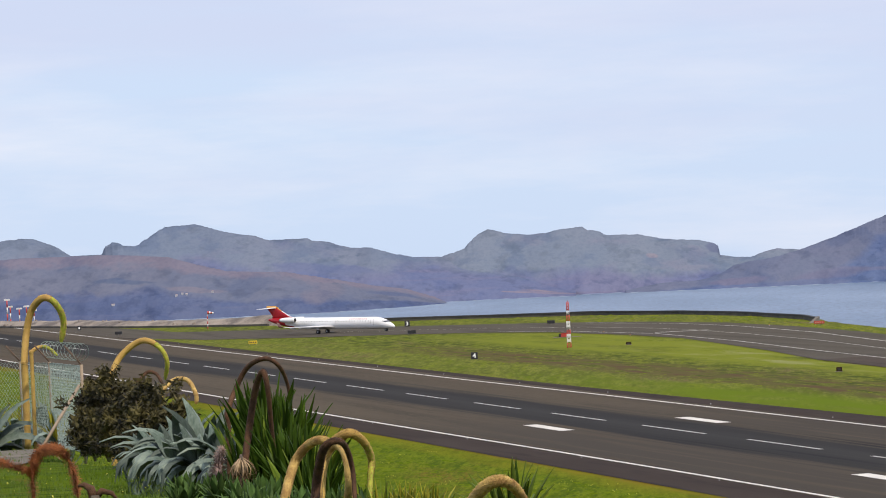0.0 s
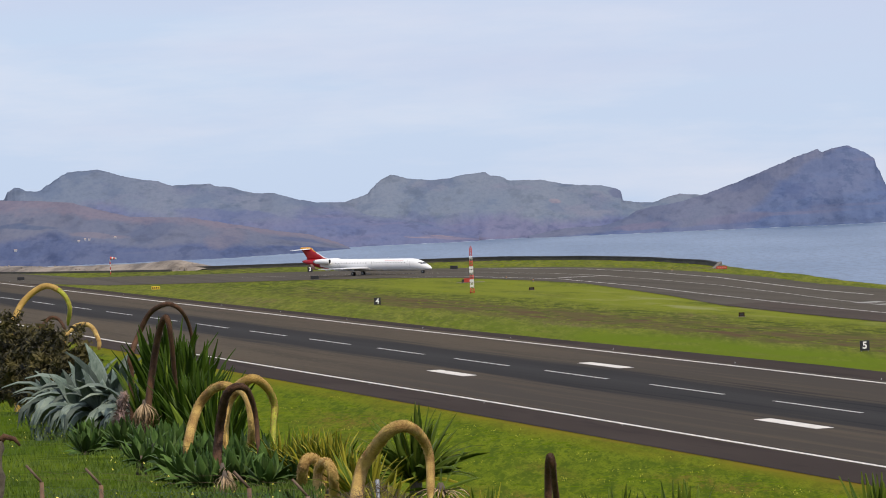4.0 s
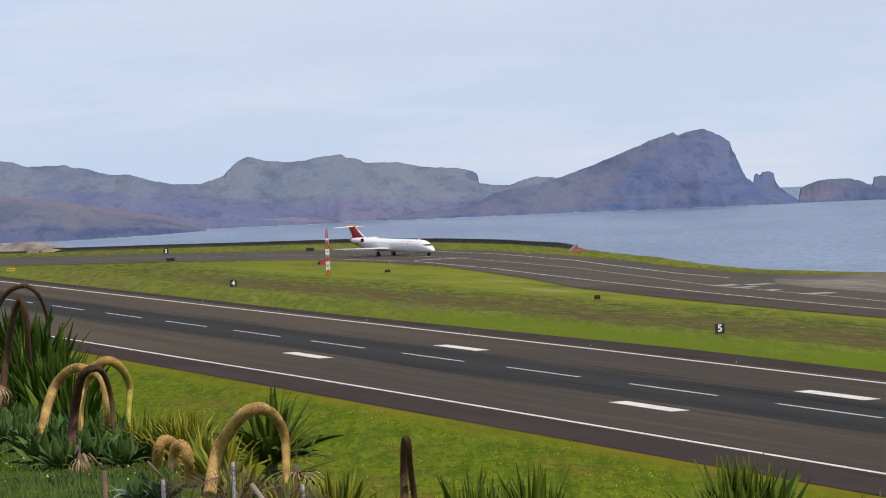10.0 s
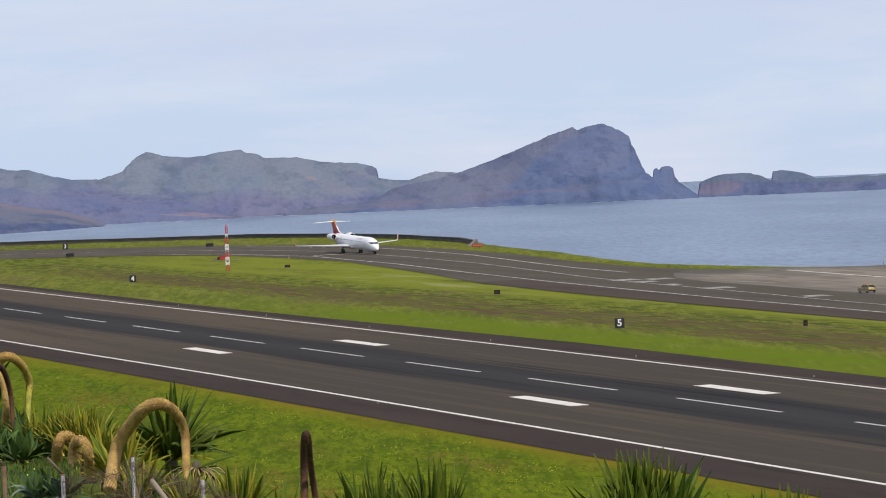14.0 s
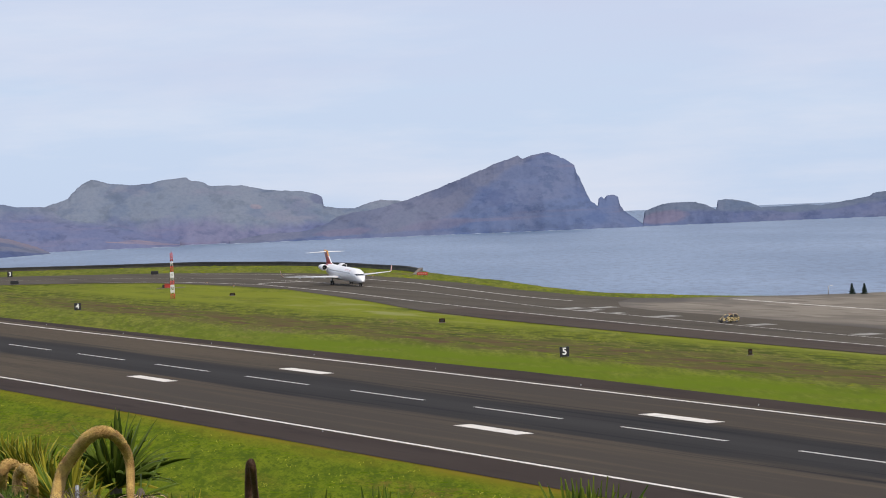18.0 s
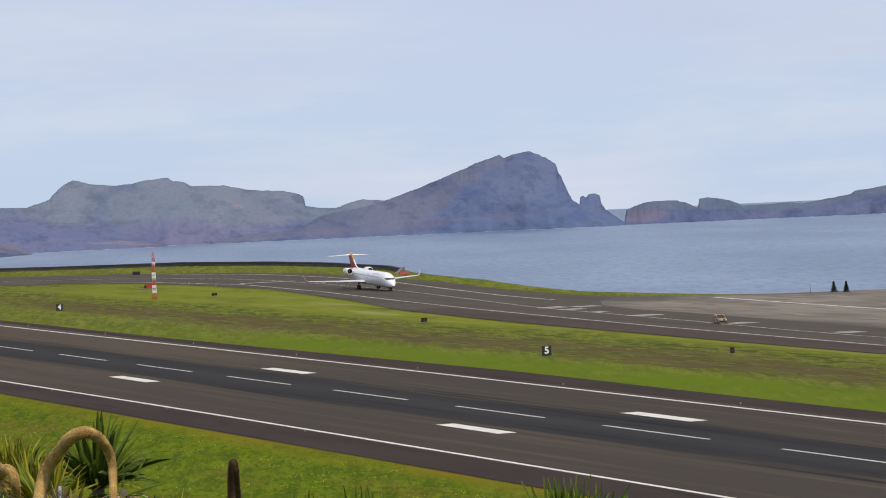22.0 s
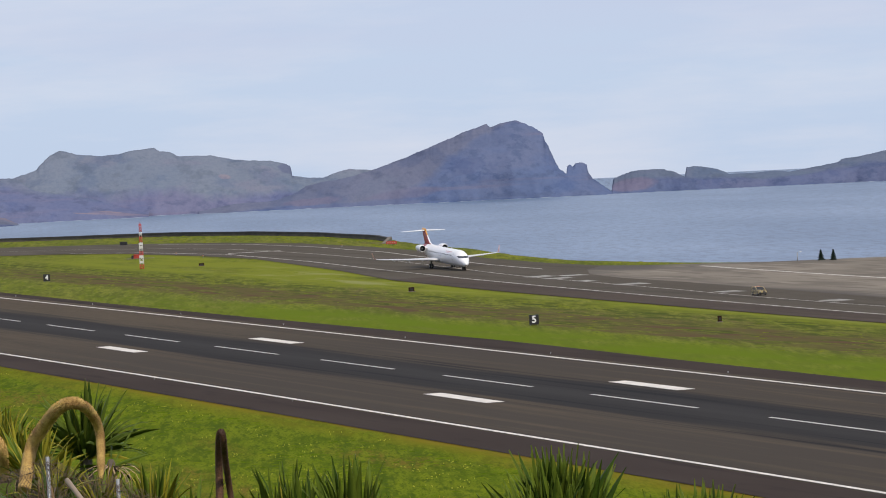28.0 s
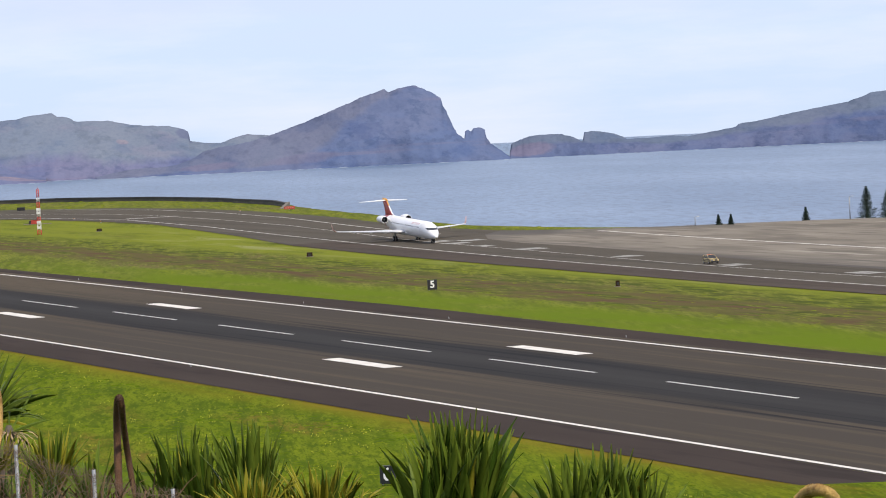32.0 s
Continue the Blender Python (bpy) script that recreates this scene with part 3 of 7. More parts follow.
# ---- runway ----
U0, U1 = -1500, 900
NEAR_LIP = [(U0, -26.90), (-366, -26.31), (-100, -25.65), (28, -24.85), (150, -23.90), (320, -23.60), (U1, -23.50)]
strip("shoulder_near", [(U0, -31.70), (-366, -31.51), (-100, -31.35), (28, -31.50), (150, -31.20), (320, -30.80), (U1, -30.60)], NEAR_LIP, SHOULDER, 0.04, label="dark asphalt runway shoulder", kind="structure")
FAR_EDGE = [(U0, 25.70), (-217, 25.95), (-87, 26.16), (-20, 27.23), (45, 28.51), (80, 29.23), (105, 29.11), (147, 28.29), (210, 27.80), (U1, 27.80)]
strip("shoulder_far", [(u, 22.5) for u, v in FAR_EDGE], FAR_EDGE, SHOULDER, 0.04, label="dark asphalt runway shoulder", kind="structure")
runway = strip("runway", NEAR_LIP, [(u, 22.5) for u, v in NEAR_LIP], RUNWAY, 0.05, label="grey asphalt runway with white painted markings")


def bar(name, u0, u1, v0, v1, parent, material=PAINT, w=0.075):
    return strip(name, [(u0, v0), (u1, v0)], [(u0, v1), (u1, v1)], material, w, parent=parent)


EDGE_NEAR = [(U0, -26.10), (-366, -25.51), (-100, -24.95), (28, -24.15), (100, -23.50), (150, -23.25), (320, -22.95), (U1, -22.90)]
EDGE_FAR = [(U0, 19.10), (-260, 19.77), (-142, 19.91), (-48, 20.60), (80, 20.93), (150, 20.70), (226, 20.50), (U1, 20.40)]
for line in (EDGE_NEAR, EDGE_FAR):
    strip("edge_line", [(u, v - 0.3) for u, v in line], [(u, v + 0.3) for u, v in line], PAINT, 0.075, parent=runway)
for i in range(-26, 16):
    c = interp(50 * i, [(-200, 0.2), (0, 0.35), (100, 0.65), (200, 0.8)])
    bar("centre_dash", 50 * i - 0.6, 50 * i + 30.4, c - 0.24, c + 0.24, runway, PAINT_OLD)
for k in range(0, 3):
    for s in (-1, 1):
        u = 29.2 + 150 * k + (5.6 if s > 0 and k == 0 else 2.4 if s > 0 else 0)
        c = (11.1 if k == 2 else 9.9) if s > 0 else -11.4 if k == 2 else -10.1
        bar("touchdown_bar", u, u + 21.5, c - 1.0, c + 1.0, runway)

# ---- taxiway and apron ----
TAXI_NEAR = [(-1100, 23.5), (-560, 23.5), (-500, 34), (-470, 52), (-445, 72), (-420, 87), (-391, 96), (-340, 100.5), (-296, 101), (-240, 95), (-195, 90), (-138, 82), (-80, 78), (-31, 76.0), (28, 74.2), (63, 73.4), (95, 72.7), (129, 72.6), (300, 74.0), (520, 77)]
TAXI_FAR = [(-1100, 24.2), (-640, 28), (-590, 42), (-555, 66), (-512, 92), (-470, 116), (-430, 130), (-386, 136.5), (-332, 136), (-266, 131.5), (-215, 125), (-164, 121.5), (-140, 122), (-125, 126), (-116, 132), (-90, 131), (-40, 131), (0, 131), (100, 131), (200, 131)]
strip("taxiway", TAXI_NEAR, TAXI_FAR, ASPHALT, 0.062, label="dark asphalt taxiway curving away from the runway")
strip("turning_pad", [(-738, 22.6), (-723, 22.6), (-676, 22.6), (-630, 22.6), (-600, 22.6), (-572, 22.6)], [(-738, 23.4), (-723, 30), (-676, 38.5), (-630, 41), (-600, 41.6), (-572, 43)], ASPHALT, 0.056, label="asphalt turning pad at the runway end")
strip("shoulder_taxiway", [(-138, 81.9), (-80, 77.9), (-31, 75.9), (28, 74.1), (63, 73.3), (95, 72.6), (129, 72.5), (300, 73.9), (520, 77)],
      [(-138, 90.8), (-80, 87.0), (-31, 84.3), (28, 81.9), (63, 80.8), (95, 79.9), (129, 79.8), (300, 81.4), (520, 84)], TAXI_SHOULDER, 0.068, label="dark taxiway shoulder")
strip("apron", [(-138, 121.9), (-124, 114), (-104, 107.5), (-80, 104.8), (-50, 104.2), (-20, 102.6), (5, 101.4), (26, 100.2), (75, 98.0), (300, 97), (600, 97)],
      [(-125, 127), (-116, 134), (-106, 141), (-97, 154), (-90, 162), (-82, 170), (-62, 190), (-30, 206), (0, 222), (200, 255), (600, 262)], APRON, 0.078, label="pale weathered concrete apron")
TAXI_LINES = [
    ([(-420, 90.2), (-391, 100.2), (-337, 106.2), (-260, 102.2), (-190, 95.9), (-120, 90.4), (-71, 87.4), (-38, 85.6), (-10, 84.2), (17, 83.2), (41, 82.3), (79, 80.9), (130, 80.6), (300, 82.0)], 0.22),
    ([(-500, 68), (-470, 86), (-440, 101.5), (-410, 111), (-380, 116), (-350, 117.5), (-300, 116), (-235, 112), (-163, 104.2), (-145, 102), (-121, 99.5), (-102, 98), (-60, 95.7), (-21, 93.5), (-6, 92.3), (21, 90.7), (56, 89.4), (98, 89.3), (300, 91)], 0.13),
    ([(-450, 119), (-400, 129), (-352, 130), (-285, 126.2), (-222, 118.6), (-180, 113.9), (-160, 112.4), (-141, 111.4)], 0.22),
    ([(-108, 129.2), (-86, 127.9), (-55, 126.2), (-28, 125.0), (22, 123.6), (200, 118)], 0.36),
]
marks = thing("taxiway_markings", FIELD, "worn white painted taxiway lines", "road marking", "", "structure")
for pts, hw in TAXI_LINES:
    strip("painted_line", [(u, v - hw) for u, v in pts], [(u, v + hw) for u, v in pts], WORN_PAINT, 0.09, parent=marks)
for u0, u1, v0, v1 in ((-111.5, -105, 97.6, 102), (-99, -93, 97, 101), (-107, -101, 102.4, 106.5), (-81, -75, 96.3, 98.8), (-58, -51.5, 95, 99.6), (-8.5, -3, 93.4, 97),
                       (39.5, 45.5, 91, 94.3), (84, 91, 91.2, 94.4), (130, 138, 91.4, 94.6)):
    bar("painted_patch", u0, u1, v0, v1, marks, FADED_PAINT, 0.092)
strip("hold_line", [(-345, 108), (-341.5, 119)], [(-343, 107.6), (-339.5, 119)], WORN_PAINT, 0.094, parent=marks)

# ---- sea wall and armour stone ----


def build_wall():
    pts = [(u, interp(u, COAST) - 2.2) for u in range(-606, -353, 6)]
    bm = bmesh.new()
    rows = []
    for i, (u, v) in enumerate(pts):
        h = 0.95 + 0.10 * noise.noise((u * 0.03, 0, 0))
        rows.append([bm.verts.new(field(u, v + dv, z)) for dv, z in ((-0.35, -0.4), (-0.3, h), (0.3, h), (0.35, -1.5))])
    for a, b in zip(rows, rows[1:]):
        for k in range(3):
            bm.faces.new((a[k], b[k], b[k + 1], a[k + 1]))
    bm.faces.new(rows[0])
    bm.faces.new(rows[-1][::-1])
    bmesh.ops.recalc_face_normals(bm, faces=bm.faces)
    cap = bmesh.new()
    rows = []
    for u, v in pts:
        h = 0.95 + 0.10 * noise.noise((u * 0.03, 0, 0))
        rows.append([cap.verts.new(field(u, v + dv, h + z)) for dv, z in ((-0.42, -0.34), (-0.42, 0.06), (0.40, 0.06), (0.40, -0.2))])
    for a, b in zip(rows, rows[1:]):
        for k in range(3):
            cap.faces.new((a[k], b[k], b[k + 1], a[k + 1]))
    bmesh.ops.recalc_face_normals(cap, faces=cap.faces)
    tagged(link("wall_coping", cap, COPING), "dark weathered coping along the sea wall", "wall", "", "structure")
    tagged(link("wall_sea", bm, WALL_DARK), "low dark concrete wall along the sea edge", "wall", "", "structure")
    u, v = pts[-1]
    bm = bmesh.new()
    a = Vector((u, v))
    b = Vector((u + 9, v - 4.4))
    q = []
    for (x, y), h in (((a.x, a.y), 1.25), ((b.x, b.y), 0.15)):
        q.append([bm.verts.new(field(x, y - 0.4, -0.4)), bm.verts.new(field(x, y - 0.4, h)), bm.verts.new(field(x, y + 0.4, h)), bm.verts.new(field(x, y + 0.4, -0.4))])
    for k in range(4):
        bm.faces.new((q[0][k], q[1][k], q[1][(k + 1) % 4], q[0][(k + 1) % 4]))
    bm.faces.new(q[0])
    bm.faces.new(q[1][::-1])
    bmesh.ops.recalc_face_normals(bm, faces=bm.faces)
    tagged(link("wall_end", bm, WALL_BUFF), "sloping buff concrete end of the sea wall", "wall", "", "structure")


build_wall()


def build_bank():
    bm = bmesh.new()
    rows = []
    for u in range(-1150, -595, 3):
        v = interp(u, COAST)
        h = 1.75 + 0.35 * noise.noise((u * 0.02, 4, 0)) + 0.9 * math.exp(-((u + 612) / 12) ** 2)
        if u > -606:
            h *= max(0.0, (-596 - u) / 10)
        line = []
        for k, (dv, f) in enumerate(((-6.5, -0.1), (-5.5, 0.25), (-4.0, 0.62), (-2.6, 0.9), (-1.2, 1.0), (0.6, 1.0), (2.2, 0.8), (4.5, 0.1), (8, -0.8))):
            q = (u * 0.12, dv * 0.45, 2.0)
            z = h * f + (0.32 * noise.fractal(q, 0.8, 2.1, 4) if 0 < f else 0)
            line.append(bm.verts.new(field(u, v + dv + 0.5 * noise.noise((u * 0.1, dv, 7)), z)))
        rows.append(line)
    for a, b in zip(rows, rows[1:]):
        for k in range(len(a) - 1):
            bm.faces.new((a[k], b[k], b[k + 1], a[k + 1]))
    bmesh.ops.recalc_face_normals(bm, faces=bm.faces)
    # a low dark strip along the bank's foot
    bm2 = bmesh.new()
    foot = []
    for u in range(-790, -600, 6):
        v = interp(u, COAST) - 6.6
        foot.append([bm2.verts.new(field(u, v + dv, z)) for dv, z in ((-0.25, -0.2), (-0.25, 0.55), (0.25, 0.55), (0.25, -0.2))])
    for a, b in zip(foot, foot[1:]):
        for k in range(3):
            bm2.faces.new((a[k], b[k], b[k + 1], a[k + 1]))
    bm2.faces.new(foot[0])
    bm2.faces.new(foot[-1][::-1])
    bmesh.ops.recalc_face_normals(bm2, faces=bm2.faces)
    tagged(link("wall_bank_foot", bm2, WALL_DARK), "low dark strip along the foot of the shore bank", "wall", "", "structure")
    tagged(link("embankment", bm, ROCK_LIGHT), "long low bank of pale brown stone along the shore", "embankment", "", "structure")
    rs = random.Random(11)
    bm = bmesh.new()
    for i in range(420):
        u = rs.uniform(-1100, -600)
        v = interp(u, COAST) - rs.uniform(-2.5, 5.5)
        s = rs.uniform(0.25, 0.75)
        r = bmesh.ops.create_icosphere(bm, subdivisions=1, radius=1)
        m = Matrix.Translation(field(u, v, 1.3 - abs(v - interp(u, COAST) + 0.5) * 0.2)) @ Euler((rs.uniform(0, 6), rs.uniform(0, 6), rs.uniform(0, 6))).to_matrix().to_4x4() @ Matrix.Diagonal((s * 1.6, s, s * 0.7, 1))
        bmesh.ops.transform(bm, matrix=m, verts=r["verts"])
    tagged(link("armour_stones", bm, ROCK_LIGHT), "loose pale stones on the shore bank", "rocks", "", "stuff")


build_bank()


# ---- grass tufts that break up the meadow ----
def tufts(name, label, n, us, vs, hs, material, seed, skip=None):
    rs = random.Random(seed)
    verts, faces = [], []
    for k in range(n):
        u, v = rs.uniform(*us), rs.uniform(*vs)
        if skip and skip(u, v):
            continue
        if noise.noise((u * 0.02, v * 0.08, seed)) < rs.uniform(-0.5, 0.35):
            continue
        p = field(u, v, -0.02)
        if name != "meadow_flowers":
            h, w = rs.uniform(*hs), rs.uniform(0.25, 0.7)
            a = rs.uniform(0, math.tau)
            for j in range(2):
                s = Vector((math.cos(a), math.sin(a), 0)) * w
                a += 1.5
                i = len(verts)
                tip = Vector((0.3, 1.4, 1.0)) * h          # the wind lays the grass over
                verts += [p - s, p + s, p + s * 0.8 + tip * rs.uniform(0.5, 1), p + tip, p - s * 0.8 + tip * rs.uniform(0.5, 1)]
                faces.append((i, i + 1, i + 2, i + 3, i + 4))
        else:
            for j in range(5):
                q = p + Vector((rs.uniform(-0.8, 0.8), rs.uniform(-2, 2), rs.uniform(0.12, 0.22)))
                i = len(verts)
                verts += [q + Vector((0.05, 0, 0)), q + Vector((0, 0, 0.06)), q - Vector((0.05, 0, 0)), q - Vector((0, 0, 0.06))]
                faces.append((i, i + 1, i + 2, i + 3))
    me = bpy.data.meshes.new(name)
    me.from_pydata([tuple(v) for v in verts], [], faces)
    me.materials.append(material)
    tagged(new(name, me), label, "grass", "", "stuff")


def on_paving(u, v):
    return v > interp(u, TAXI_NEAR) - 1.0 and v < interp(u, TAXI_FAR) + 1.0


TUFT_A = layered("olive_tufts", [((0.150, 0.178, 0.016), 0, 0, 0, (1, 1, 1)), ((0.190, 0.200, 0.026), 0.3, 0.5, 0.1, (0.3, 1, 1)), ((0.110, 0.140, 0.010), 0.5, 0.55, 0.1, (0.3, 1, 1))])
TUFT_B = layered("green_tufts", [((0.082, 0.130, 0.006), 0, 0, 0, (1, 1, 1)), ((0.130, 0.160, 0.011), 0.4, 0.5, 0.1, (0.3, 1, 1)), ((0.060, 0.098, 0.005), 0.6, 0.55, 0.1, (0.3, 1, 1))])
MEADOW_FLOWER = flat("yellow_meadow_flower", (0.34, 0.34, 0.03), 0.7)
tufts("meadow_tufts", "olive grass tufts between runway and taxiway", 1400, (-480, 190), (42, 100), (0.03, 0.08), TUFT_A, 3, on_paving)
tufts("shore_tufts", "rough grass along the sea edge", 1300, (-560, -110), (118, 154), (0.05, 0.18), TUFT_A, 5, lambda u, v: on_paving(u, v) or v > interp(u, COAST) - 0.5)
tufts("near_tufts", "fresh green tufts beside the near shoulder", 6000, (60, 440), (-85, -36), (0.03, 0.10), TUFT_B, 7)
tufts("meadow_flowers", "yellow wild flowers in the near meadow", 420, (80, 430), (-80, -34), (0.1, 0.2), MEADOW_FLOWER, 9)

# ---- far coast ----


def coast_material(name, slope, slope2, earth, rock, rock2, stratum, edge, lean=None, rim=None, patches=()):
    """Scrubby slopes above layered cliffs. edge: shares of the height between which the cliff gives way to the slope;
    lean: (x, rate) by which the cliff climbs along x; rim: a warmer colour along the crest; patches: (x, half width,
    height share, half height, colour)."""
    m = bpy.data.materials.new(name)
    m.use_nodes = True
    nt = m.node_tree
    b = nt.nodes["Principled BSDF"]
    b.inputs["Roughness"].default_value = 1.0
    b.inputs["Specular IOR Level"].default_value = 0.0
    tc = nt.nodes.new("ShaderNodeTexCoord")
    sep = nt.nodes.new("ShaderNodeSeparateXYZ")
    nt.links.new(tc.outputs["Object"], sep.inputs[0])
    at = nt.nodes.new("ShaderNodeAttribute")
    at.attribute_name = "rise"
    rise = at.outputs["Fac"]
    count = [0]

    def nz(scale, stretch, detail=6.0, rough=0.58):
        count[0] += 1
        mp = nt.nodes.new("ShaderNodeMapping")
        mp.inputs["Scale"].default_value = stretch
        mp.inputs["Location"].default_value = (count[0] * 31.7, 0, count[0] * 17.3)
        n = nt.nodes.new("ShaderNodeTexNoise")
        n.inputs["Scale"].default_value, n.inputs["Detail"].default_value, n.inputs["Roughness"].default_value = scale, detail, rough
        nt.links.new(tc.outputs["Object"], mp.inputs["Vector"])
        nt.links.new(mp.outputs["Vector"], n.inputs["Vector"])
        return n.outputs["Fac"]

    def ranged(value, lo, hi, top=1.0):
        r = nt.nodes.new("ShaderNodeMapRange")
        r.inputs["From Min"].default_value, r.inputs["From Max"].default_value, r.inputs["To Max"].default_value = lo, hi, top
        nt.links.new(value, r.inputs["Value"])
        return r.outputs["Result"]

    def calc(op, x, y):
        n = nt.nodes.new("ShaderNodeMath")
        n.operation = op
        for k, q in enumerate((x, y)):
            if isinstance(q, (int, float)):
                n.inputs[k].default_value = q
            else:
                nt.links.new(q, n.inputs[k])
        return n.outputs[0]

    def over(below, col, fac, how="MIX"):
        x = nt.nodes.new("ShaderNodeMixRGB")
        x.blend_type = how
        for key, q in (("Color1", below), ("Color2", col)):
            if isinstance(q, tuple):
                x.inputs[key].default_value = (*q, 1)
            else:
                nt.links.new(q, x.inputs[key])
        nt.links.new(fac, x.inputs["Fac"])
        return x.outputs["Color"]

    broad = nz(0.010, (1, 0.2, 1.6), 5.0)
    slopes = over(slope, slope2, ranged(broad, 0.42, 0.60))
    slopes = over(slopes, earth, ranged(nz(0.022, (0.7, 0.15, 2.2), 8.0), 0.54, 0.66, 0.7))
    slopes = over(slopes, tuple(c * 0.82 for c in slope), ranged(nz(0.06, (0.8, 0.2, 1.4), 9.0, 0.65), 0.53, 0.62, 0.8))
    cliffs = over(rock, rock2, ranged(nz(0.016, (0.9, 0.2, 1.6), 8.0), 0.44, 0.58))
    cliffs = over(cliffs, stratum, ranged(nz(0.030, (0.22, 0.06, 5.0), 8.0), 0.54, 0.66, 0.8))
    cliffs = over(cliffs, tuple(c * 0.80 for c in rock), ranged(nz(0.07, (0.7, 0.2, 1.3), 9.0, 0.65), 0.52, 0.60, 0.8))
    # the foot of the scrub wanders up and down the slope
    level = calc("ADD", rise, calc("MULTIPLY", calc("SUBTRACT", nz(0.013, (1, 0.2, 1.0), 9.0, 0.62), 0.5), 0.85))
    if lean:
        level = calc("SUBTRACT", level, calc("MAXIMUM", calc("MULTIPLY", calc("SUBTRACT", sep.outputs["X"], lean[0]), lean[1]), 0.0))
    both = over(cliffs, slopes, ranged(level, *edge))
    ragged = calc("MULTIPLY", calc("SUBTRACT", nz(0.03, (0.8, 0.2, 1.6), 8.0, 0.65), 0.5), 1.0)
    if rim:
        both = over(both, rim, ranged(calc("ADD", rise, calc("MULTIPLY", ragged, 0.7)), 0.80, 0.92, 0.75))
    for x, w, r, h, col in patches:
        dx = calc("DIVIDE", calc("SUBTRACT", sep.outputs["X"], x), w)
        dz = calc("DIVIDE", calc("SUBTRACT", rise, r), h)
        far = calc("ADD", calc("MULTIPLY", dx, dx), calc("MULTIPLY", dz, dz))
        both = over(both, col, ranged(calc("ADD", far, calc("MULTIPLY", ragged, 3.0)), 1.0, 0.45, 0.85))
    fine = nz(0.30, (0.8, 0.25, 1.0), 5.0, 0.7)
    both = over(both, (0.90, 0.91, 0.94), ranged(fine, 0.46, 0.60), "MULTIPLY")
    # scrub in the hollows
    both = over(both, (0.80, 0.85, 0.93), ranged(nz(0.028, (0.8, 0.2, 1.3), 9.0, 0.62), 0.53, 0.60, 0.8), "MULTIPLY")
    nt.links.new(both, b.inputs["Base Color"])
    bp = nt.nodes.new("ShaderNodeBump")
    bp.inputs["Strength"].default_value, bp.inputs["Distance"].default_value = 0.5, 4.0
    nt.links.new(nz(0.05, (0.8, 0.25, 1.1), 9.0), bp.inputs["Height"])
    nt.links.new(bp.outputs["Normal"], b.inputs["Normal"])
    return m


FOAM = mat("sea_foam", (0.32, 0.38, 0.47), 0.8, color2=(0.24, 0.30, 0.38), scale=0.15, amount=0.8)


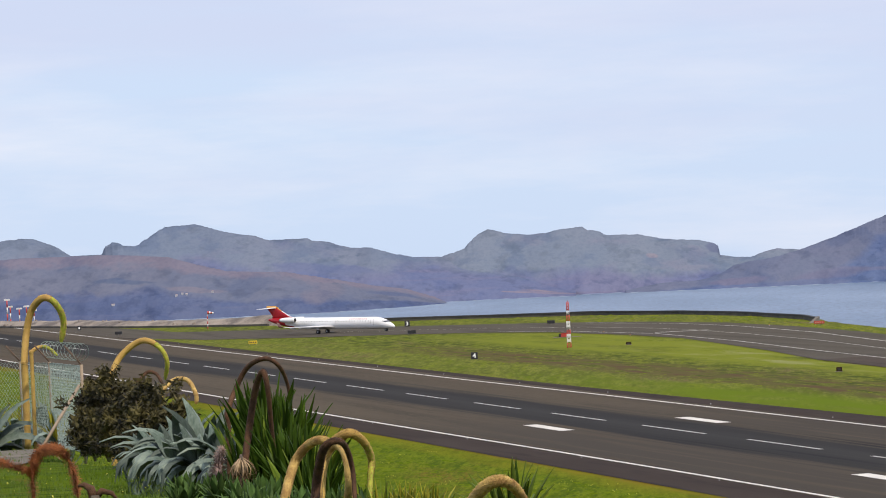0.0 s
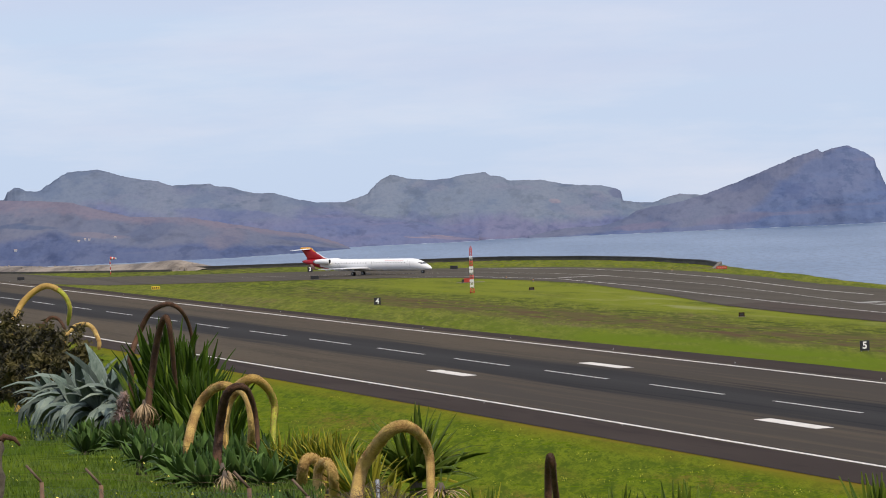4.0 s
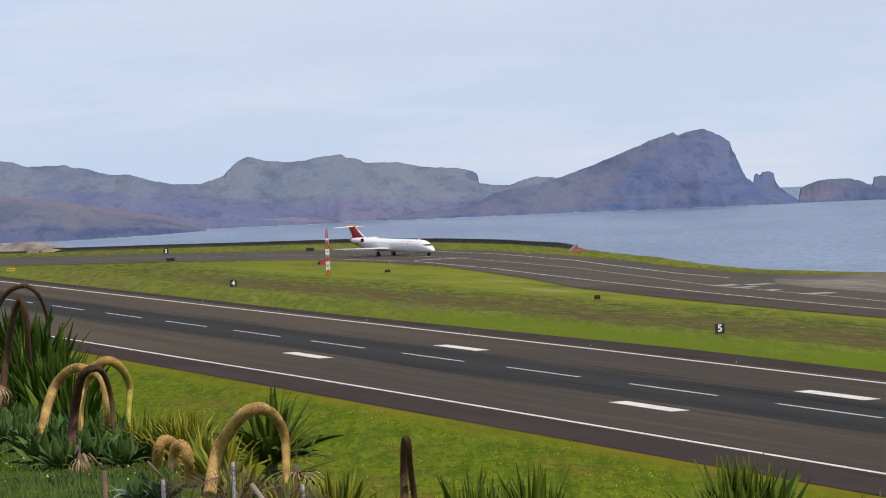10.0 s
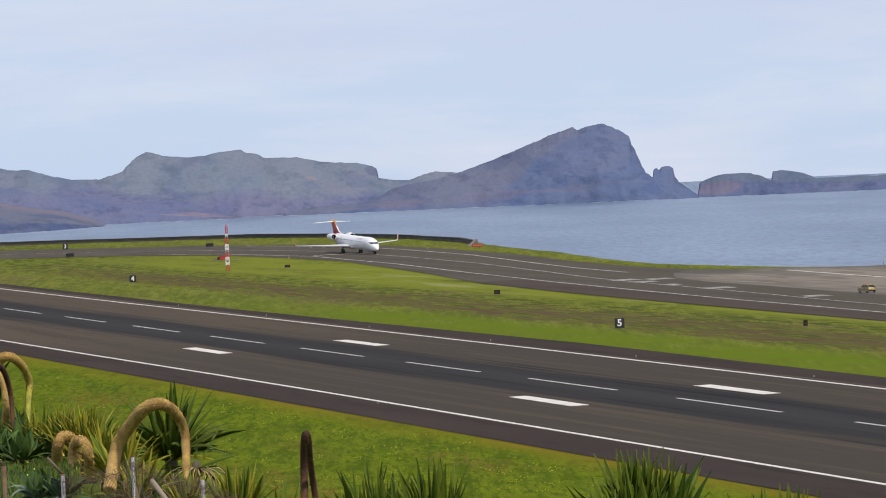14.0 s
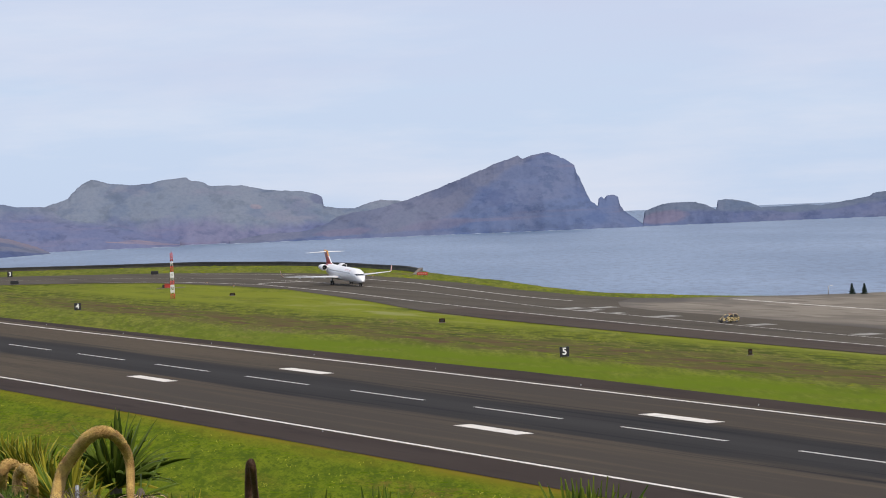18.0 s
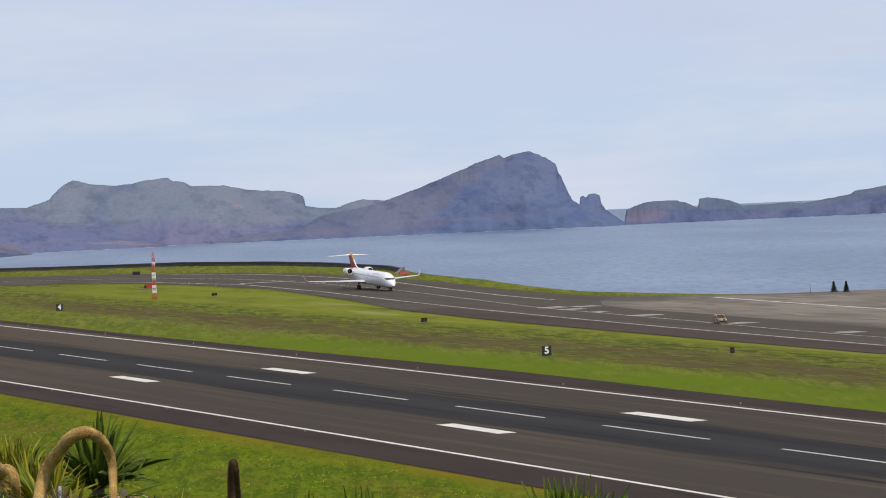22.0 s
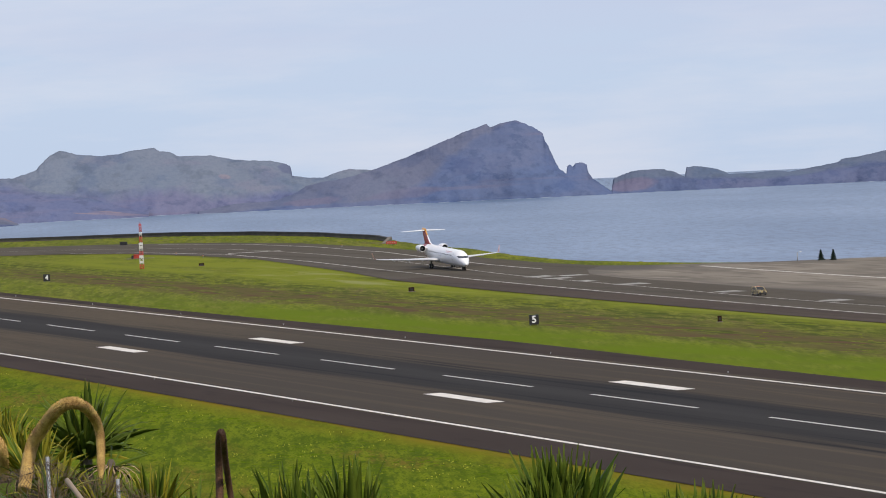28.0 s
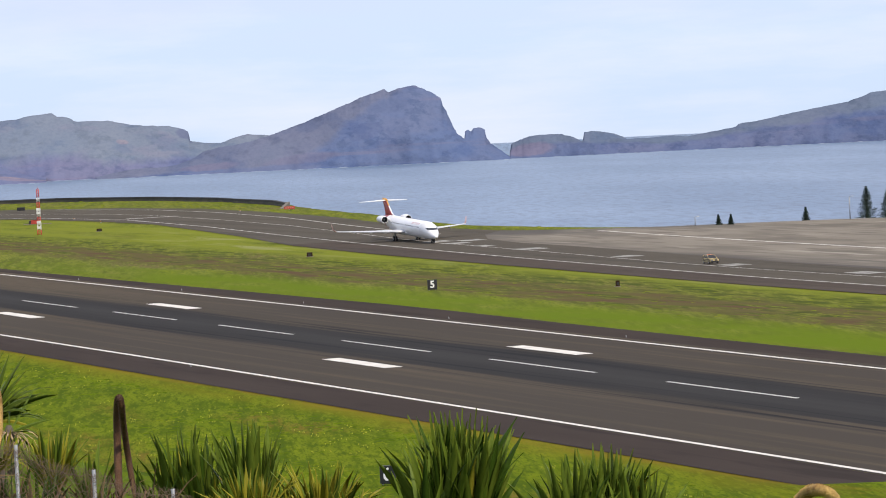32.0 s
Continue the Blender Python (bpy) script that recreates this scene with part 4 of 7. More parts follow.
def headland(name, label, crest, shore, depth, material, seed, cliff=0.35, step=0.0125, rough=0.008):
    """A headland seen across the water: its skyline (degrees along, degrees up), its shore's distance, and how far behind the crest lies."""
    bm = bmesh.new()
    share_of_height = bm.verts.layers.float.new("rise")
    bm2 = bmesh.new()
    foam = []
    a0, a1 = crest[0][0], crest[-1][0]
    n = int((a1 - a0) / step)
    rows = 34
    lines = []
    for i in range(n + 1):
        az = a0 + (a1 - a0) * i / n
        el = interp(az + 0.016 * noise.fractal((az * 22.0, seed + 31, 0), 0.8, 2.1, 3), crest)
        jag = rough * (noise.fractal((az * 7.0, seed, 0), 0.9, 2.1, 4))
        wob = noise.fractal((az * 2.5, seed + 9, 0), 1.0, 2.0, 2)
        sd = interp(az, shore)
        dd = depth * (0.75 + 0.4 * noise.noise((az * 1.3, seed + 3, 0)))
        top = EYE.z + (sd + dd) * math.tan(radians(el))
        top = max(top, 0.5)
        # the lower slopes run on past sudden drops of the crest
        soft = sum(interp(az + k * 0.08, crest) for k in range(-5, 6)) / 11
        top_soft = max(EYE.z + (sd + dd) * math.tan(radians(soft)), 0.5)
        line = []
        for k in range(rows + 3):
            f = min(1.0, k / rows) ** 1.6
            rr = f
            zf = cliff * min(1, f / 0.16) ** 0.7 + (1 - cliff) * max(0, (f - 0.10) / 0.90) ** 0.85
            d = sd + dd * rr + 16 * wob * (1 - f) ** 3
            z = -2 + (top_soft + (top - top_soft) * f ** 3 + 2) * zf
            if 0 < k < rows:
                # gullies running down the slope, and smaller knolls
                wide = abs(noise.noise((az * 1.4 + zf * 1.5, seed * 1.3, zf * 2.0)))
                thin = abs(noise.noise((az * 3.0 - zf * 2.4, seed * 2.1, zf * 4.0)))
                knob = noise.fractal((az * 3.0, zf * 5, seed), 0.9, 2.1, 3)
                z += top * min(1.0, 3.2 * (1 - f)) * min(1.0, f * 5) * (0.050 * (0.3 - wide) + 0.016 * (0.25 - thin) + 0.030 * knob)
            if k > rows:
                d, z = sd + dd + 55 * (k - rows), top * (1 - 0.35 * (k - rows))
            # keep what lies before the crest below the skyline
            if k <= rows:
                lim = EYE.z + d * math.tan(radians(el))
                z = min(z, lim if k == rows else lim - (0.4 if top > 2 else 0))
                if k >= rows - 1:
                    z += d * radians(jag)
            a = radians(az)
            vert = bm.verts.new((d * math.sin(a), d * math.cos(a), z))
            vert[share_of_height] = min(1.0, zf)
            line.append(vert)
        lines.append(line)
        # broken surf at the foot of the cliffs
        d = sd + 16 * wob - 3
        h = max(0.02, 0.45 * noise.fractal((az * 9.0, seed + 20, 0), 0.8, 2.1, 5) + 0.16)
        foam.append([bm2.verts.new((q * math.sin(radians(az)), q * math.cos(radians(az)), z)) for q, z in ((d - 6, 0.01), (d - 2, h), (d + 4, h), (d + 8, 0.01))])
    for p, q in zip(lines, lines[1:]):
        for k in range(len(p) - 1):
            f = bm.faces.new((p[k], q[k], q[k + 1], p[k + 1]))
            f.smooth = True
    bmesh.ops.recalc_face_normals(bm, faces=bm.faces)
    for p, q in zip(foam, foam[1:]):
        for k in range(3):
            bm2.faces.new((p[k], q[k], q[k + 1], p[k + 1]))
    tagged(link("surf", bm2, FOAM), "thin broken line of white surf at the foot of the cliffs", "surf", "", "structure")
    return tagged(link(name, bm, material), label, "headland", "", "structure")


# distance haze is mixed into these colours, turning slopes and rock blue-grey
GREEN_HAZED = coast_material("hazed_green_slopes", (0.155, 0.186, 0.242), (0.171, 0.196, 0.246), (0.178, 0.184, 0.242), (0.134, 0.152, 0.253), (0.153, 0.160, 0.249), (0.165, 0.158, 0.240), (0.30, 0.46),
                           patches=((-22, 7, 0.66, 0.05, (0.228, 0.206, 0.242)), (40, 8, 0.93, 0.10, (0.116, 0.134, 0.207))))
BACK_HAZED = coast_material("hazed_ridge_slopes", (0.145, 0.176, 0.238), (0.161, 0.184, 0.242), (0.159, 0.172, 0.240), (0.126, 0.147, 0.246), (0.145, 0.156, 0.244), (0.159, 0.156, 0.235), (0.48, 0.70), (-330, 0.0022),
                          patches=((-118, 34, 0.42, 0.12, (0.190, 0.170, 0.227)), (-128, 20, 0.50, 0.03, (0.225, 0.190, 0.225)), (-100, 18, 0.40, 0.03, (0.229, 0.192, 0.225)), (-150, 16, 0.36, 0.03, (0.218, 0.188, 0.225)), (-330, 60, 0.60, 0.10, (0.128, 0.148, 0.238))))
BROWN_HAZED = coast_material("hazed_brown_slopes", (0.130, 0.148, 0.218), (0.140, 0.153, 0.218), (0.133, 0.153, 0.215), (0.102, 0.137, 0.242), (0.118, 0.144, 0.235), (0.136, 0.145, 0.224), (0.16, 0.30), (150, 0.0085),
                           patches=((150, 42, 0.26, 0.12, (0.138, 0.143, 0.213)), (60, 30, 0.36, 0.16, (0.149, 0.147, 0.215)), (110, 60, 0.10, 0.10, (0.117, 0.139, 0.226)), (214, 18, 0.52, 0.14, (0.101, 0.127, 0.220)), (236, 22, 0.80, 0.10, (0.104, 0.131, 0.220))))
NEAR_HAZED = coast_material("hazed_cape_slopes", (0.128, 0.144, 0.203), (0.140, 0.151, 0.203), (0.158, 0.155, 0.202), (0.089, 0.113, 0.200), (0.104, 0.125, 0.203), (0.121, 0.131, 0.200), (0.36, 0.46), rim=(0.178, 0.157, 0.198),
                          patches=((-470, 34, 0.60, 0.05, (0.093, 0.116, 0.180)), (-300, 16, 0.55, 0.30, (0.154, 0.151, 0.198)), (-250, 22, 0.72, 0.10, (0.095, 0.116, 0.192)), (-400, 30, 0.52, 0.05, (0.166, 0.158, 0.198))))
ROCK_HAZED = coast_material("hazed_rock", (0.116, 0.147, 0.207), (0.126, 0.150, 0.207), (0.124, 0.145, 0.209), (0.095, 0.123, 0.218), (0.111, 0.131, 0.218), (0.120, 0.133, 0.214), (0.62, 0.78),
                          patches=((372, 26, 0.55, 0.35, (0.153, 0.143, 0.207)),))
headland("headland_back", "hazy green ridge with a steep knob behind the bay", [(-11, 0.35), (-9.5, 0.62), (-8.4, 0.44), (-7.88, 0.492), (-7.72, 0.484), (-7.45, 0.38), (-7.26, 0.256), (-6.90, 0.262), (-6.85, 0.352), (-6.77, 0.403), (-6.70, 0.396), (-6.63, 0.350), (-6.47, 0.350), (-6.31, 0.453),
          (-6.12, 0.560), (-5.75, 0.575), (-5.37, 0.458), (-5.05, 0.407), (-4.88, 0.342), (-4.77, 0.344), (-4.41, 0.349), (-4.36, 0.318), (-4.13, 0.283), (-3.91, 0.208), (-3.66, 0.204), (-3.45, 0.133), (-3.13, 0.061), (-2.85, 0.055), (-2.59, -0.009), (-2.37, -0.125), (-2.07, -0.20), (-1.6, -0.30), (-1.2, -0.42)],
         [(-11, 4300), (-1.2, 4500)], 240, BACK_HAZED, 3.0)
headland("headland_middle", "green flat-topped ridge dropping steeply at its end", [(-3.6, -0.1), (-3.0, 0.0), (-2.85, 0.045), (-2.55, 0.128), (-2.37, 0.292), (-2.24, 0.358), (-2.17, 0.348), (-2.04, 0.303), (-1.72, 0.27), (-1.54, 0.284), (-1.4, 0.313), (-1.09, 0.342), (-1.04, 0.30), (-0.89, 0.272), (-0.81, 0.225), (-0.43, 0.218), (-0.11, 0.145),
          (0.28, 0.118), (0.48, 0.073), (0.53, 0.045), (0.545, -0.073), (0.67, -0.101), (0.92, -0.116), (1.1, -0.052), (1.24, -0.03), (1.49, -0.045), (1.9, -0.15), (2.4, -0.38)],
         [(-3.6, 4600), (2.4, 4640)], 210, GREEN_HAZED, 8.0)
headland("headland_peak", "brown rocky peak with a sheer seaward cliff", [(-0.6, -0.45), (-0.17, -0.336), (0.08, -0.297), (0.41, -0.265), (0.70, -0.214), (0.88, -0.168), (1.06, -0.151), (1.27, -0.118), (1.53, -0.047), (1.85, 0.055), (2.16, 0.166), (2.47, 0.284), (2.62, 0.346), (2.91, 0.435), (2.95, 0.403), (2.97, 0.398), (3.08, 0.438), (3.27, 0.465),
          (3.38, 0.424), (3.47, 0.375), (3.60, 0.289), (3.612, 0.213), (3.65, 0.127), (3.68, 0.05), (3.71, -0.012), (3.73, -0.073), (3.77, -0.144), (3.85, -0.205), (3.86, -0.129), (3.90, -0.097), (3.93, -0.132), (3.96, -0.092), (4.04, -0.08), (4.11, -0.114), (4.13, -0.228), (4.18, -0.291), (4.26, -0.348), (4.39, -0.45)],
         [(-0.6, 4560), (4.4, 4560)], 170, BROWN_HAZED, 15.0, cliff=0.3, rough=0.006)
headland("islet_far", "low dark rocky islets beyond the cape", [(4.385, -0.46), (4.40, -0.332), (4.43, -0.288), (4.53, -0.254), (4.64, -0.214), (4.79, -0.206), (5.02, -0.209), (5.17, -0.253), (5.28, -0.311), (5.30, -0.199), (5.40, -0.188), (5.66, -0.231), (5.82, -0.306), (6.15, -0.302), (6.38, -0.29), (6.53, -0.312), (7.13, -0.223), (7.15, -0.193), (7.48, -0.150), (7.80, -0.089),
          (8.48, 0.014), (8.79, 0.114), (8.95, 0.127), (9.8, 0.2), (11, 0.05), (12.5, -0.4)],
         [(4.3, 4600), (12.5, 4660)], 130, ROCK_HAZED, 22.0, cliff=0.55, rough=0.006)
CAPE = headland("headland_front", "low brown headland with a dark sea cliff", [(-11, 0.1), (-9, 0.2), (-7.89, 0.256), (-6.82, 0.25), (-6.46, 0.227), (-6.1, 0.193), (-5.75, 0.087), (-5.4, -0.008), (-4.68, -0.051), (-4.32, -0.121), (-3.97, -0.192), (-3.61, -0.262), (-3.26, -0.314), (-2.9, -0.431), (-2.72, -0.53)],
         [(-11, 4150), (-6, 3900), (-4.3, 3920), (-3.4, 4080), (-2.7, 4270)], 260, NEAR_HAZED, 30.0, cliff=0.22, rough=0.006)


# ---- white farm buildings on the cape ----
HOUSE_WALL = mat("far_white_render", (0.44, 0.45, 0.48), 0.8, scale=0.5)
HOUSE_ROOF = mat("far_tile_roof", (0.42, 0.33, 0.31), 0.8, scale=0.5)


def on_slope(ob, az, el):
    """The point of a headland's slope that lies in a direction from the viewer."""
    best, at = 9.0, None
    for v in ob.data.vertices:
        x, y, z = v.co
        d = math.hypot(x, y)
        e = abs(math.degrees(math.atan2(x, y)) - az) + abs(math.degrees(math.atan2(z - EYE.z, d)) - el)
        if e < best:
            best, at = e, v.co.copy()
    return at


for k, (az, el, w) in enumerate(((-6.79, -0.36, 2.6), (-6.25, -0.307, 1.8), (-6.02, -0.277, 2.0), (-5.945, -0.274, 1.6), (-5.90, -0.272, 1.6), (-5.59, -0.249, 1.8))):
    root = thing("farmhouse", Matrix.Translation(on_slope(CAPE, az, el) - Vector((0, 0, 0.5))), "tiny white farmhouse on the far slope", "house", "houses on the cape")
    bm = bmesh.new()
    box(bm, -w / 2, w / 2, -0.9, 0.9, 0, 1.5)
    part("wall", bm, HOUSE_WALL, root)
    bm = bmesh.new()
    loft(bm, [[Vector((x, -1.0, 1.5)), Vector((x, 0, 2.0)), Vector((x, 1.0, 1.5))] for x in (-w / 2 - 0.1, w / 2 + 0.1)], smooth=False)
    bmesh.ops.recalc_face_normals(bm, faces=bm.faces)
    part("roof", bm, HOUSE_ROOF, root)

# ---- aircraft ----
WHITE = mat("white_aircraft_paint", (0.86, 0.86, 0.85), 0.28, color2=(0.78, 0.78, 0.78), scale=0.5, amount=0.5, fine=4.0)
GREYWING = mat("pale_grey_wing", (0.62, 0.63, 0.65), 0.35, color2=(0.50, 0.51, 0.53), scale=0.7, amount=0.5)
RED = mat("red_aircraft_paint", (0.42, 0.012, 0.022), 0.35, color2=(0.33, 0.010, 0.018), scale=0.5)
YELLOW = mat("yellow_aircraft_paint", (0.75, 0.36, 0.02), 0.35, color2=(0.62, 0.28, 0.02), scale=0.8)
GLASS_DARK = flat("dark_cabin_glass", (0.050, 0.055, 0.065), 0.12)
TYRE = mat("black_rubber", (0.022, 0.022, 0.023), 0.85, scale=6)
METAL = mat("brushed_metal", (0.45, 0.45, 0.46), 0.35, 0.9, scale=5)
STRUT = mat("grey_gear_paint", (0.32, 0.33, 0.34), 0.5, scale=5)
INTAKE = flat("dark_intake", (0.02, 0.02, 0.022), 0.5)


def ring(x, cz, ry, rz, n=28, yoff=0.0):
    return [Vector((x, yoff + ry * math.sin(k * math.tau / n), cz + rz * math.cos(k * math.tau / n))) for k in range(n)]


def wing_section(x, y, z, chord, thick, n=7):
    """A thin lens-shaped section, nose at x, running aft."""
    top = [Vector((x - chord * (1 - math.cos(math.pi * i / n)) / 2, y, z + thick * (math.sin(math.pi * min(1, (i / n) ** 0.7)) if i < n else 0))) for i in range(n + 1)]
    low = [Vector((p.x, y, z - (p.z - z) * 0.45)) for p in top[1:-1]][::-1]
    return top + low


def fin_section(x, z, chord, thick, n=7):
    pts = wing_section(x, 0, 0, chord, thick, n)
    return [Vector((p.x, p.z if p.z > 0 else p.z * 2.2, z)) for p in pts]


def build_aircraft():
    root = thing("aircraft", Matrix(), "white regional jet with red and yellow tail, taxiing", "aircraft")
    zc0 = 2.58
    prof = [(21.40, 1.52, 0.06), (21.25, 1.54, 0.22), (20.85, 1.63, 0.44), (20.2, 1.80, 0.68), (19.4, 2.02, 0.91), (18.5, 2.26, 1.11), (17.4, 2.46, 1.26), (16.0, zc0, 1.345), (12, zc0, 1.345), (6, zc0, 1.345),
            (0, zc0, 1.345), (-5, 2.62, 1.345), (-8, 2.72, 1.32), (-10.5, 2.88, 1.18), (-12.8, 3.10, 0.92), (-14.6, 3.28, 0.62), (-15.8, 3.42, 0.36), (-16.3, 3.46, 0.18)]
    bm = bmesh.new()
    # the lower half is deeper than the upper one
    deep = [(-16.3, 1.0), (-9.5, 1.0), (-5, 1.18), (16, 1.2), (20.2, 1.08), (21.40, 1.0)]
    loft(bm, [[Vector((p.x, p.y, p.z if p.z > cz else cz - (cz - p.z) * interp(x, deep))) for p in ring(x, cz, r, r)] for x, cz, r in prof])
    for f in bm.faces:
        c = f.calc_center_median()
        f.material_index = 1 if c.x < -10.2 - (c.z - 3.0) * 0.9 else 0
    bmesh.ops.recalc_face_normals(bm, faces=bm.faces)
    body = part("fuselage", bm, [WHITE, RED], root, "white fuselage with a red tail cone")
    # belly fairing
    bm = bmesh.new()
    loft(bm, [ring(x, 1.58, ry, rz, 20) for x, ry, rz in ((5.6, 0.1, 0.05), (5.0, 0.9, 0.30), (3.5, 1.35, 0.52), (0, 1.5, 0.60), (-3, 1.4, 0.52), (-4.6, 0.8, 0.26), (-5.2, 0.1, 0.05))])
    bmesh.ops.recalc_face_normals(bm, faces=bm.faces)
    part("belly_fairing", bm, WHITE, root)
    # wings
    for s in (1, -1):
        bm = bmesh.new()
        loft(bm, [wing_section(x, s * y * 0.945, z, c, t) for x, y, z, c, t in ((4.3, 0.9, 1.62, 6.4, 0.42), (2.6, 3.2, 1.74, 4.4, 0.32), (0.2, 6.5, 1.80, 3.0, 0.2), (-3.3, 11.8, 1.98, 1.55, 0.09), (-3.7, 12.3, 2.03, 1.4, 0.07))])
        bmesh.ops.recalc_face_normals(bm, faces=bm.faces)
        w = part("wing", bm, GREYWING, root, "pale grey swept wing")
        bm = bmesh.new()
        loft(bm, [wing_section(x, s * y * 0.945, z, c, t) for x, y, z, c, t in ((-3.7, 12.3, 2.03, 1.4, 0.07), (-4.15, 12.6, 2.3, 1.2, 0.06), (-4.9, 12.85, 3.25, 0.6, 0.04))])
        bmesh.ops.recalc_face_normals(bm, faces=bm.faces)
        part("winglet", bm, mat("faded_red_winglet", (0.64, 0.42, 0.38), 0.4, color2=(0.56, 0.27, 0.23), scale=2), w, "upturned faded red winglet")
        for y in (3.4, 5.8, 8.4):
            bm = bmesh.new()
            xx = interp(y, [(3.2, -1.6), (6.6, -2.6), (12.2, -4.8)])
            zz = interp(y, [(3.2, 1.6), (6.6, 1.72), (12.2, 1.95)])
            tube(bm, [(xx + 1.3, s * y, zz), (xx + 0.6, s * y, zz - 0.14), (xx - 0.3, s * y, zz - 0.14), (xx - 1.0, s * y, zz - 0.02)], [0.03, 0.14, 0.13, 0.02], 8)
            part("flap_fairing", bm, WHITE, w)
    # engines
    for s in (1, -1):
        bm = bmesh.new()
        y, z = s * 2.14, 3.44
        loft(bm, [ring(x, z, r, r, 22, y) for x, r in ((-6.85, 0.50), (-6.75, 0.56), (-6.95, 0.62), (-7.6, 0.67), (-8.8, 0.67), (-10.2, 0.58), (-11.0, 0.48))], cap=False)
        bmesh.ops.recalc_face_normals(bm, faces=bm.faces)
        eng = part("engine", bm, WHITE, root, "white rear-mounted jet engine", True)
        bm = bmesh.new()
        loft(bm, [ring(x, z, r, r, 22, y) for x, r in ((-6.85, 0.50), (-7.3, 0.49), (-7.5, 0.48))], cap=False)
        bm.faces.new([bm.verts.new(p) for p in ring(-7.45, z, 0.48, 0.48, 22, y)])
        part("intake", bm, INTAKE, eng, "dark engine intake")
        bm = bmesh.new()
        tube(bm, [(-7.4, y, z), (-7.2, y, z), (-6.98, y, z)], [0.2, 0.15, 0.01], 10)
        part("spinner", bm, METAL, eng)
        bm = bmesh.new()
        tube(bm, [(-10.4, y, z), (-11.1, y, z), (-11.5, y, z)], [0.45, 0.40, 0.33], 16)
        part("exhaust", bm, METAL, eng, "bare metal exhaust nozzle")
        bm = bmesh.new()
        loft(bm, [wing_section(-7.6, s * yy, z, 3.0, 0.16) for yy in (1.0, 1.75)])
        bmesh.ops.recalc_face_normals(bm, faces=bm.faces)
        part("pylon", bm, WHITE, eng)
    # fin and tailplane
    bm = bmesh.new()
    loft(bm, [fin_section(x, z, c, t) for x, z, c, t in ((-8.0, 3.9, 7.2, 0.10), (-9.8, 4.35, 5.2, 0.20), (-11.3, 5.2, 4.3, 0.20), (-12.5, 5.85, 3.7, 0.18), (-13.35, 6.42, 3.3, 0.16))])
    bmesh.ops.recalc_face_normals(bm, faces=bm.faces)
    fin = part("fin", bm, RED, root, "red tail fin")
    bm = bmesh.new()
    loft(bm, [fin_section(x, z, c, t) for x, z, c, t in ((-13.35, 6.42, 3.3, 0.162), (-13.5, 6.52, 3.3, 0.16), (-13.7, 6.74, 3.2, 0.13), (-14.1, 6.88, 2.6, 0.05))])
    bmesh.ops.recalc_face_normals(bm, faces=bm.faces)
    part("fin_tip", bm, YELLOW, fin, "yellow fin tip")
    bm = bmesh.new()
    tube(bm, [(-13.2, 0, 6.53), (-13.5, 0, 6.55), (-14.7, 0, 6.57), (-16.2, 0, 6.49), (-16.9, 0, 6.45)], [0.04, 0.17, 0.2, 0.14, 0.03], 10)
    part("fin_fairing", bm, YELLOW, fin, "yellow bullet fairing on the fin")
    bm = bmesh.new()
    loft(bm, [fin_section(x + 0.06, z, c * 0.16, t) for x, z, c, t in ((-8.0, 3.92, 7.2, 0.07), (-9.8, 4.35, 5.2, 0.12), (-11.3, 5.2, 4.3, 0.12), (-12.1, 5.62, 4.0, 0.11))])
    bmesh.ops.recalc_face_normals(bm, faces=bm.faces)
    part("fin_leading_edge", bm, WHITE, fin, "white leading edge of the fin")
    bm = bmesh.new()
    loft(bm, [fin_section(x + 0.06, z, c * f, t) for x, z, c, t, f in ((-12.1, 5.62, 4.0, 0.11, 0.16), (-12.5, 5.85, 3.7, 0.11, 0.17), (-13.35, 6.42, 3.3, 0.12, 0.22))])
    bmesh.ops.recalc_face_normals(bm, faces=bm.faces)
    part("fin_stripe", bm, YELLOW, fin, "yellow stripe down the fin's leading edge")
    for s in (1, -1):
        bm = bmesh.new()
        loft(bm, [wing_section(x, s * y, z, c, t) for x, y, z, c, t in ((-13.7, 0.05, 6.44, 2.7, 0.18), (-14.6, 1.6, 6.38, 2.1, 0.12), (-15.8, 4.0, 6.29, 1.3, 0.06), (-16.0, 4.27, 6.29, 1.0, 0.03))])
        bmesh.ops.recalc_face_normals(bm, faces=bm.faces)
        part("tailplane", bm, WHITE, root)
    # cabin windows, doors, cockpit
    bm = bmesh.new()
    bmesh.ops.create_uvsphere(bm, u_segments=10, v_segments=6, radius=1)
    bmesh.ops.scale(bm, vec=(0.13, 0.035, 0.19), verts=bm.verts)
    first = part("cabin_window", bm, flat("grey_cabin_glass", (0.16, 0.155, 0.16), 0.2), body)
    zc = 0.36
    yy = math.sqrt(1.345 ** 2 - zc ** 2)
    tilt = math.atan2(zc, yy)
    k = 0
    for s in (1, -1):
        for i in range(26):
            x = 14.4 - i * 0.80
            if i in (13,):
                continue
            m = pose(x, s * yy, zc0 + zc, -s * math.degrees(tilt) if s > 0 else math.degrees(tilt))
            if k == 0:
                first.matrix_basis = m
            else:
                share("cabin_window", first, body, m)
            k += 1
    GREYLINE = flat("door_seam", (0.30, 0.30, 0.32), 0.5)
